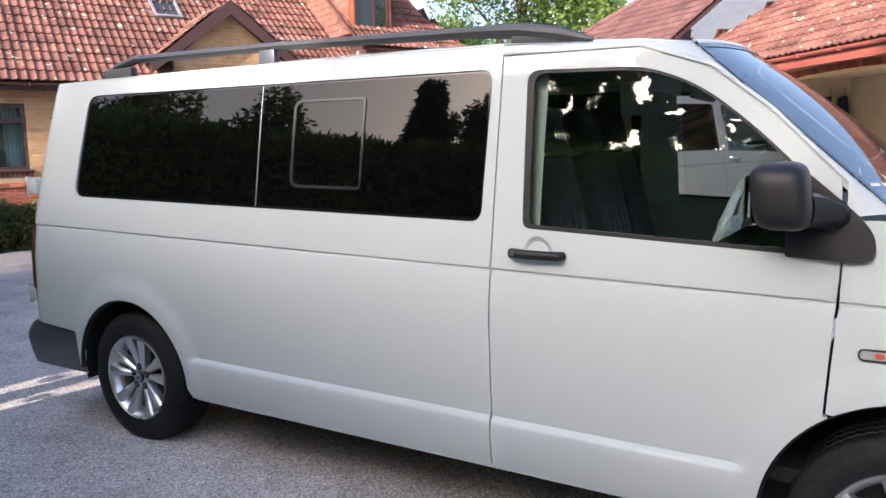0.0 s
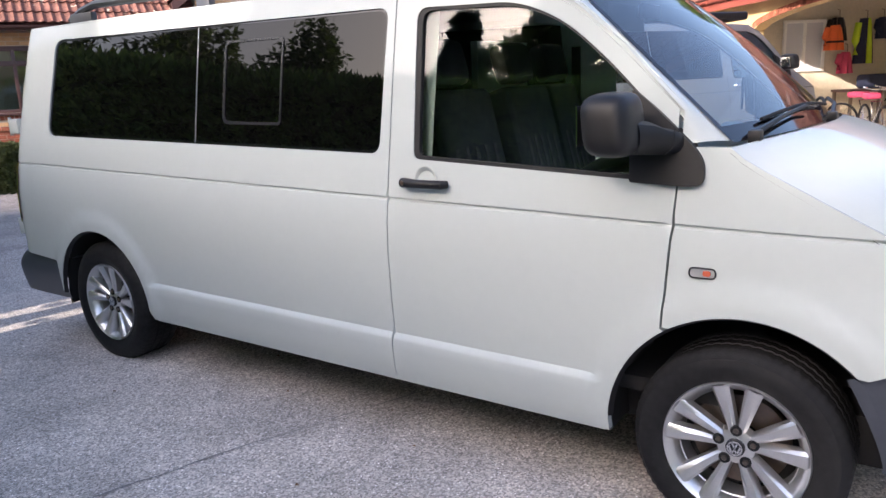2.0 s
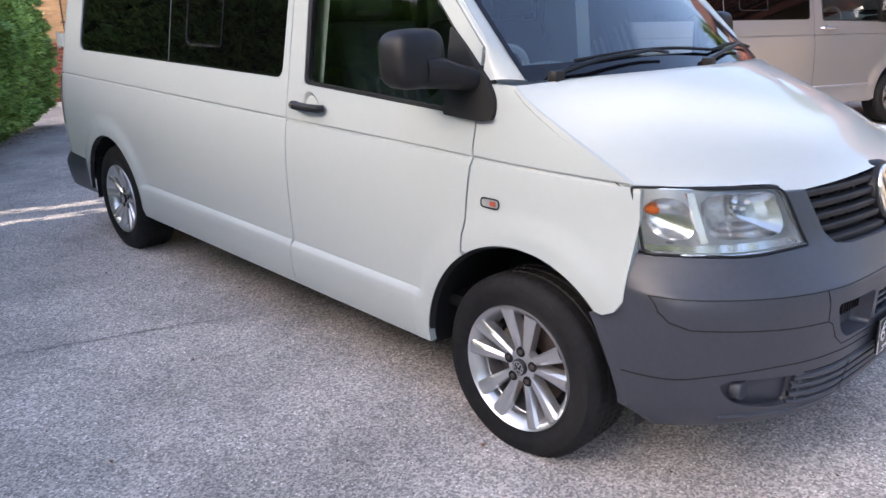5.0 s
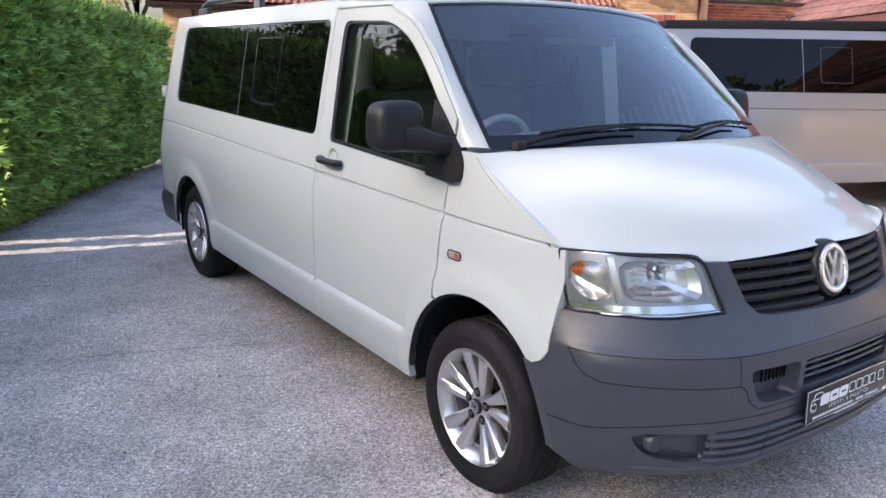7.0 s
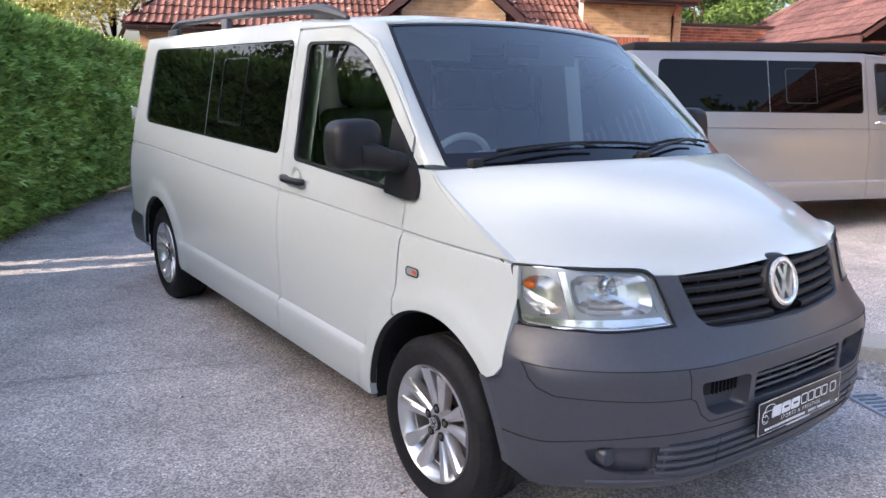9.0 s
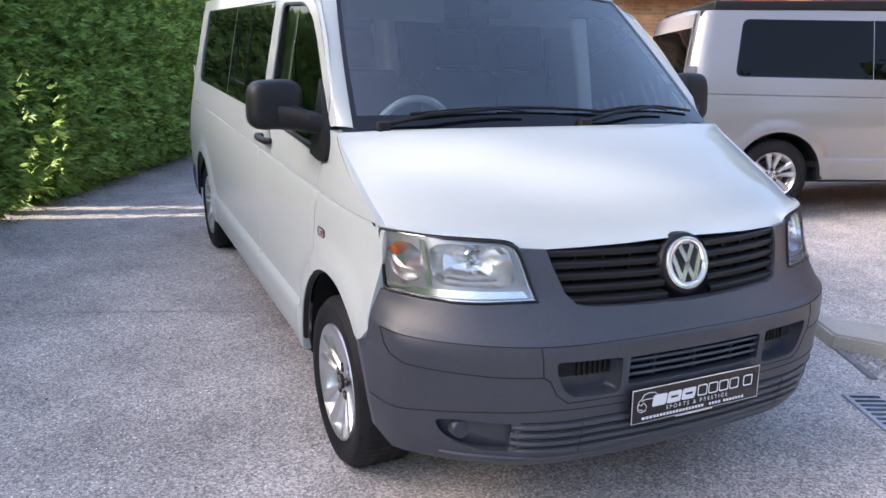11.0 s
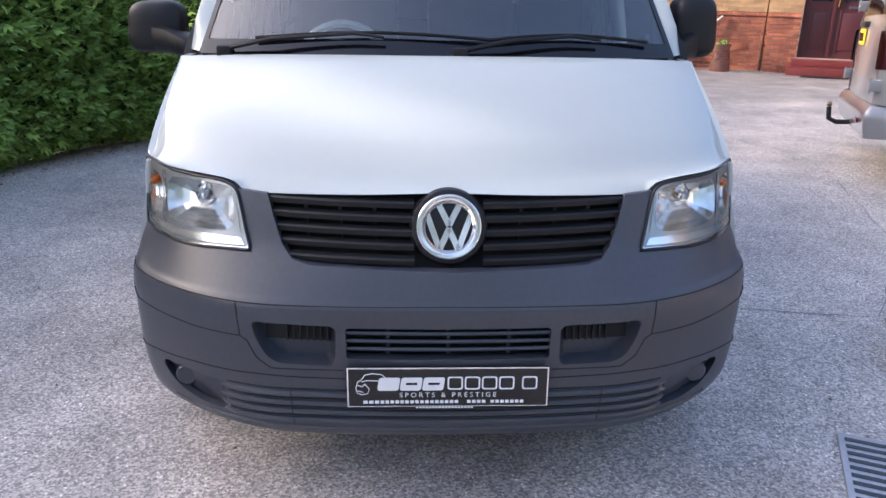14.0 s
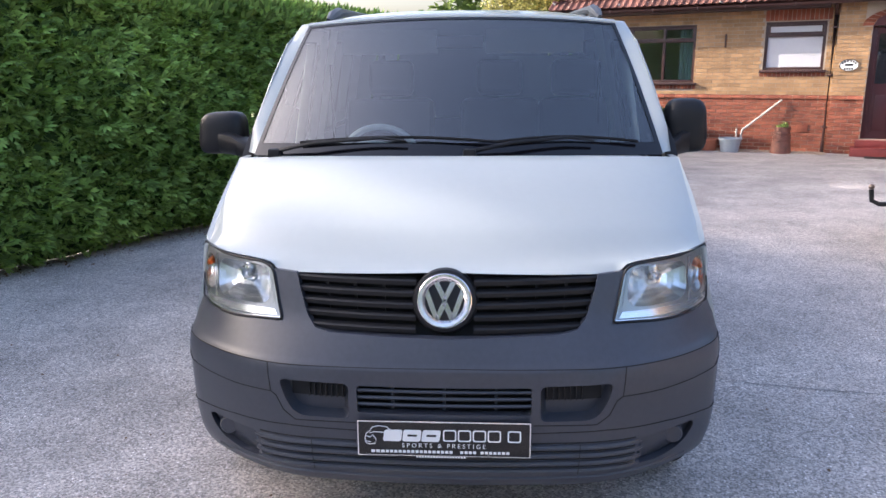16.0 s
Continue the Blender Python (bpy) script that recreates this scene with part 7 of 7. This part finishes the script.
tagged(part("bag", box(-0.35, 0.35, -0.2, 0.15, 0, 0.28, 0.1, 4), NAVY, None, m=GARAGE @ pose(-2.4, 3.1, 0.87, 0, 0, 90)), "dark holdall on the workbench", "bag")


def bicycle(m):
    b = empty("bicycle", m, "child's bicycle with a pink seat cover", "bicycle")
    for x in (-0.45, 0.45):
        ring = [(x + 0.3 * math.cos(a), 0, 0.3 + 0.3 * math.sin(a)) for a in np.linspace(0, 2 * math.pi, 31)]
        w = part("wheel", tube(ring, 0.02, 6), RUBBER, b)
        for k in range(8):
            a = k * math.pi / 8
            part("spoke", tube([(x - 0.29 * math.cos(a), 0, 0.3 - 0.29 * math.sin(a)), (x + 0.29 * math.cos(a), 0, 0.3 + 0.29 * math.sin(a))], 0.003, 4), CHROME, w)
    part("frame", joined([tube([(-0.45, 0, 0.3), (-0.05, 0, 0.3), (0.3, 0, 0.68), (-0.15, 0, 0.66), (-0.05, 0, 0.3)], 0.018, 6), tube([(0.45, 0, 0.3), (0.32, 0, 0.75), (0.30, 0, 0.85)], 0.018, 6)]), CHROME, b)
    part("handlebar", tube([(0.22, -0.25, 0.9), (0.3, -0.1, 0.86), (0.3, 0.1, 0.86), (0.22, 0.25, 0.9)], 0.014, 6), CHROME, b)
    part("seat", box(-0.32, -0.02, -0.1, 0.1, 0.70, 0.80, 0.04, 3), PINK, b)


bicycle(g_at(-0.2, 1.3, 0.1) @ pose(0, 0, 0, 0, 0, 25))
bicycle(g_at(0.55, 0.85, 0.1) @ pose(0, 0, 0, 0, 0, -20))

# ---- bricks and tiles ----
BL, BH, J = 0.215, 0.065, 0.010


def brick_mesh(name, length, height, depth):
    b = box(0, length, -depth, 0, 0, height)
    bmesh.ops.bevel(b, geom=[e for e in b.edges if all(v.co.y < -depth * 0.5 for v in e.verts)], offset=0.004, segments=1, affect="EDGES")
    me = bpy.data.meshes.new(name)
    b.to_mesh(me)
    b.free()
    me.materials.append(BRICK_RED)
    return me


BRICKS = {}


def lay(wall, x0, x1, y, z0, z1, holes, material, singly, parent=None, limit=10 ** 6, top=None):
    """Stretcher bond on a wall's face. singly: each brick an object of its own."""
    pieces, row = [], 0
    z = z0
    made = 0
    while z + BH <= z1 + 0.01:
        x = x0 - (0.1125 if row % 2 else 0)
        while x < x1:
            a, b = max(x, x0), min(x + BL, x1)
            if top:
                lim = top(z + BH)
                a, b = max(a, lim[0]), min(b, lim[1])
            for h in holes:
                if h[2] - 0.02 < z + BH / 2 < h[3] + 0.02:
                    if a < h[0] < b and b < h[1]:
                        b = h[0]
                    elif a < h[1] < b and a > h[0]:
                        a = h[1]
                    elif a >= h[0] and b <= h[1]:
                        b = a
            if b - a > 0.03:
                dep = 0.006 + rng.uniform(0, 0.0025)
                if singly and made < limit:
                    key = round(b - a, 2)
                    if key not in BRICKS:
                        BRICKS[key] = brick_mesh("brick", b - a, BH, 0.008)
                    ob = new("brick", BRICKS[key])
                    ob.parent = wall
                    ob.location = (a, y - dep + 0.006, z)
                    made += 1
                else:
                    v = [(xx, yy, zz) for xx in (a, b) for yy in (y - dep, y + 0.002) for zz in (z, z + BH)]
                    pieces.append((v, [(0, 4, 5, 1), (0, 1, 3, 2), (4, 6, 7, 5), (1, 5, 7, 3), (0, 2, 6, 4)]))
            x += BL + J
        z += BH + J
        row += 1
    if pieces:
        tagged(part("brickwork", joined(pieces), material, wall), kind="stuff")


PL = 0.955
lay(main_wall, 1.55, 4.92, 0.0, -0.17, PL, [], BRICK_RED_J, True, limit=270)
lay(main_wall, -0.6, 1.55, 0.0, -0.17, PL, [], BRICK_RED_J, False)
lay(main_wall, -0.6, 4.92, 0.0, PL + 0.08, 2.78, [(WIN_A[0], WIN_A[1], WIN_A[2] - 0.12, WIN_A[3] + 0.0), (WIN_B[0] - 0.03, WIN_B[1] + 0.03, WIN_B[2] - 0.13, 2.7)], BRICK_BUFF, False)
lay(porch_wall, 4.92, 7.30, -0.12, -0.17, PL, [(DOOR[0] - 0.01, DOOR[1] + 0.01, -0.3, 3)], BRICK_RED_J, True, limit=290)
lay(porch_wall, 4.92, 7.30, -0.12, PL + 0.08, 3.28, [(DOOR[0] - 0.01, DOOR[1] + 0.01, 0, 2.36), (5.36, 6.94, 2.3, 2.72)], BRICK_BUFF, False)
gw_ob = [o for o in house.children if o.name.startswith("gable_wall")][0]
lay(gw_ob, 4.95, 7.25, -0.119, 3.30, 4.28, [], BRICK_BUFF, False, top=lambda z: (4.92 + (z - 3.3) * 1.10, 7.30 - (z - 3.3) * 1.22))
lay(link_wall, 7.30, 9.2, 0.0, 1.0, 2.9, [], BRICK_BUFF, False)
lay(wing_wall, 9.2, 11.7, 0.0, 1.0, 3.68, [(9.7, 10.9, 2.68, 2.90)], BRICK_BUFF, False)


lay(garden_wall, 0.0, 2.6, 0.0, -0.15, 3.22, [], BRICK_RED_J, False)


def soldier(wall, x0, x1, y, z0, z1, n=None):
    n = n or int((x1 - x0) / 0.075)
    w = (x1 - x0) / n
    me = bpy.data.meshes.new("soldier_brick")
    b = box(0.005, w - 0.005, -0.012, 0.0, z0, z1)
    b.to_mesh(me)
    b.free()
    me.materials.append(BRICK_RED)
    for i in range(n):
        ob = new("brick", me)
        ob.parent, ob.location = wall, (x0 + i * w, y, 0)


soldier(main_wall, 3.60, 4.80, 0.0, 2.47, 2.69)
soldier(main_wall, WIN_B[0] - 0.05, WIN_B[1] + 0.05, 0.0, WIN_B[2] - 0.13, WIN_B[2] - 0.055)
soldier(main_wall, WIN_A[0] - 0.05, WIN_A[1] + 0.05, 0.0, WIN_A[2] - 0.13, WIN_A[2] - 0.055)
soldier(wing_wall, 9.7, 10.9, 0.0, 2.69, 2.89)
# sloping plinth course
for wl, x0, x1, y in ((main_wall, -0.6, 4.92, 0.0), (porch_wall, 4.92, DOOR[0] - 0.02, -0.12), (porch_wall, DOOR[1] + 0.02, 7.3, -0.12)):
    n = max(1, int((x1 - x0) / 0.225))
    w = (x1 - x0) / n
    me = mesh_of("plinth_brick", [(0.005, -0.03, PL), (w - 0.005, -0.03, PL), (w - 0.005, -0.028, PL + 0.03), (0.005, -0.028, PL + 0.03), (w - 0.005, 0, PL + 0.07), (0.005, 0, PL + 0.07), (0.005, 0, PL), (w - 0.005, 0, PL)], [(0, 1, 2, 3), (3, 2, 4, 5), (0, 6, 7, 1), (0, 3, 5, 6), (1, 7, 4, 2)])
    me.materials.append(BRICK_RED)
    for i in range(n):
        ob = new("brick", me)
        ob.parent, ob.location = wl, (x0 + i * w, y, 0)

TW, TG = 0.30, 0.32


def tile_shape(w, g):
    """A double-roll tile, lying on its slope: x across, y up the slope, z out."""
    verts, faces = [], []
    n = 12
    for y, z0 in ((-0.02, 0.052), (g + 0.04, 0.022)):
        for i in range(n + 1):
            u = i / n
            verts.append((u * w, y, z0 + 0.026 * max(0, math.sin(u * 4 * math.pi + 0.4)) ** 0.8))
    for i in range(n + 1):
        u = i / n
        verts.append((u * w, -0.02, 0.03 + 0.026 * max(0, math.sin(u * 4 * math.pi + 0.4)) ** 0.8))
    for i in range(n):
        faces.append((i, i + 1, n + 2 + i, n + 1 + i))
        faces.append((2 * n + 2 + i, 2 * n + 3 + i, i + 1, i))
    return verts, faces


TV, TF = tile_shape(TW, TG)
for ob, quad, tmat, lots in SLOPES:
    a, b, c, d = [Vector(p) for p in quad]
    ax = (b - a).normalized()
    n = ax.cross(d - a).normalized()
    ay = n.cross(ax)
    L = (b - a).length
    H = (d - a).dot(ay)
    dl, dr = (d - a).dot(ax), (c - a).dot(ax)
    frame_m = Matrix((ax, ay, n)).transposed().to_4x4()
    shared = mesh_of("tile", TV, TF)
    shared.materials.append(TILE)
    rest = []
    made = 0
    for j in range(int(H / TG)):
        f = (j + 0.5) * TG / H
        xa, xb = dl * f, L + (dr - L) * f
        for i in range(int(L / TW) + 1):
            x = i * TW
            if x + TW * 0.5 < xa or x + TW * 0.5 > xb:
                continue
            base = a + ax * x + ay * (j * TG)
            jit = Matrix.Rotation(rng.gauss(0, 0.006), 4, "Z")
            lift = n * rng.uniform(0, 0.006)
            m = Matrix.Translation(base + lift) @ frame_m @ jit
            if lots and made < 290 and 3 <= i:
                o = new("tile", shared)
                o.parent, o.matrix_basis = ob, m
                made += 1
            else:
                rest.append(([m @ Vector(v) for v in TV], TF))
    if rest:
        tm = TILE_J if tmat is TILE else tmat
        tagged(part("tiling", joined(rest), tm, ob), kind="stuff")
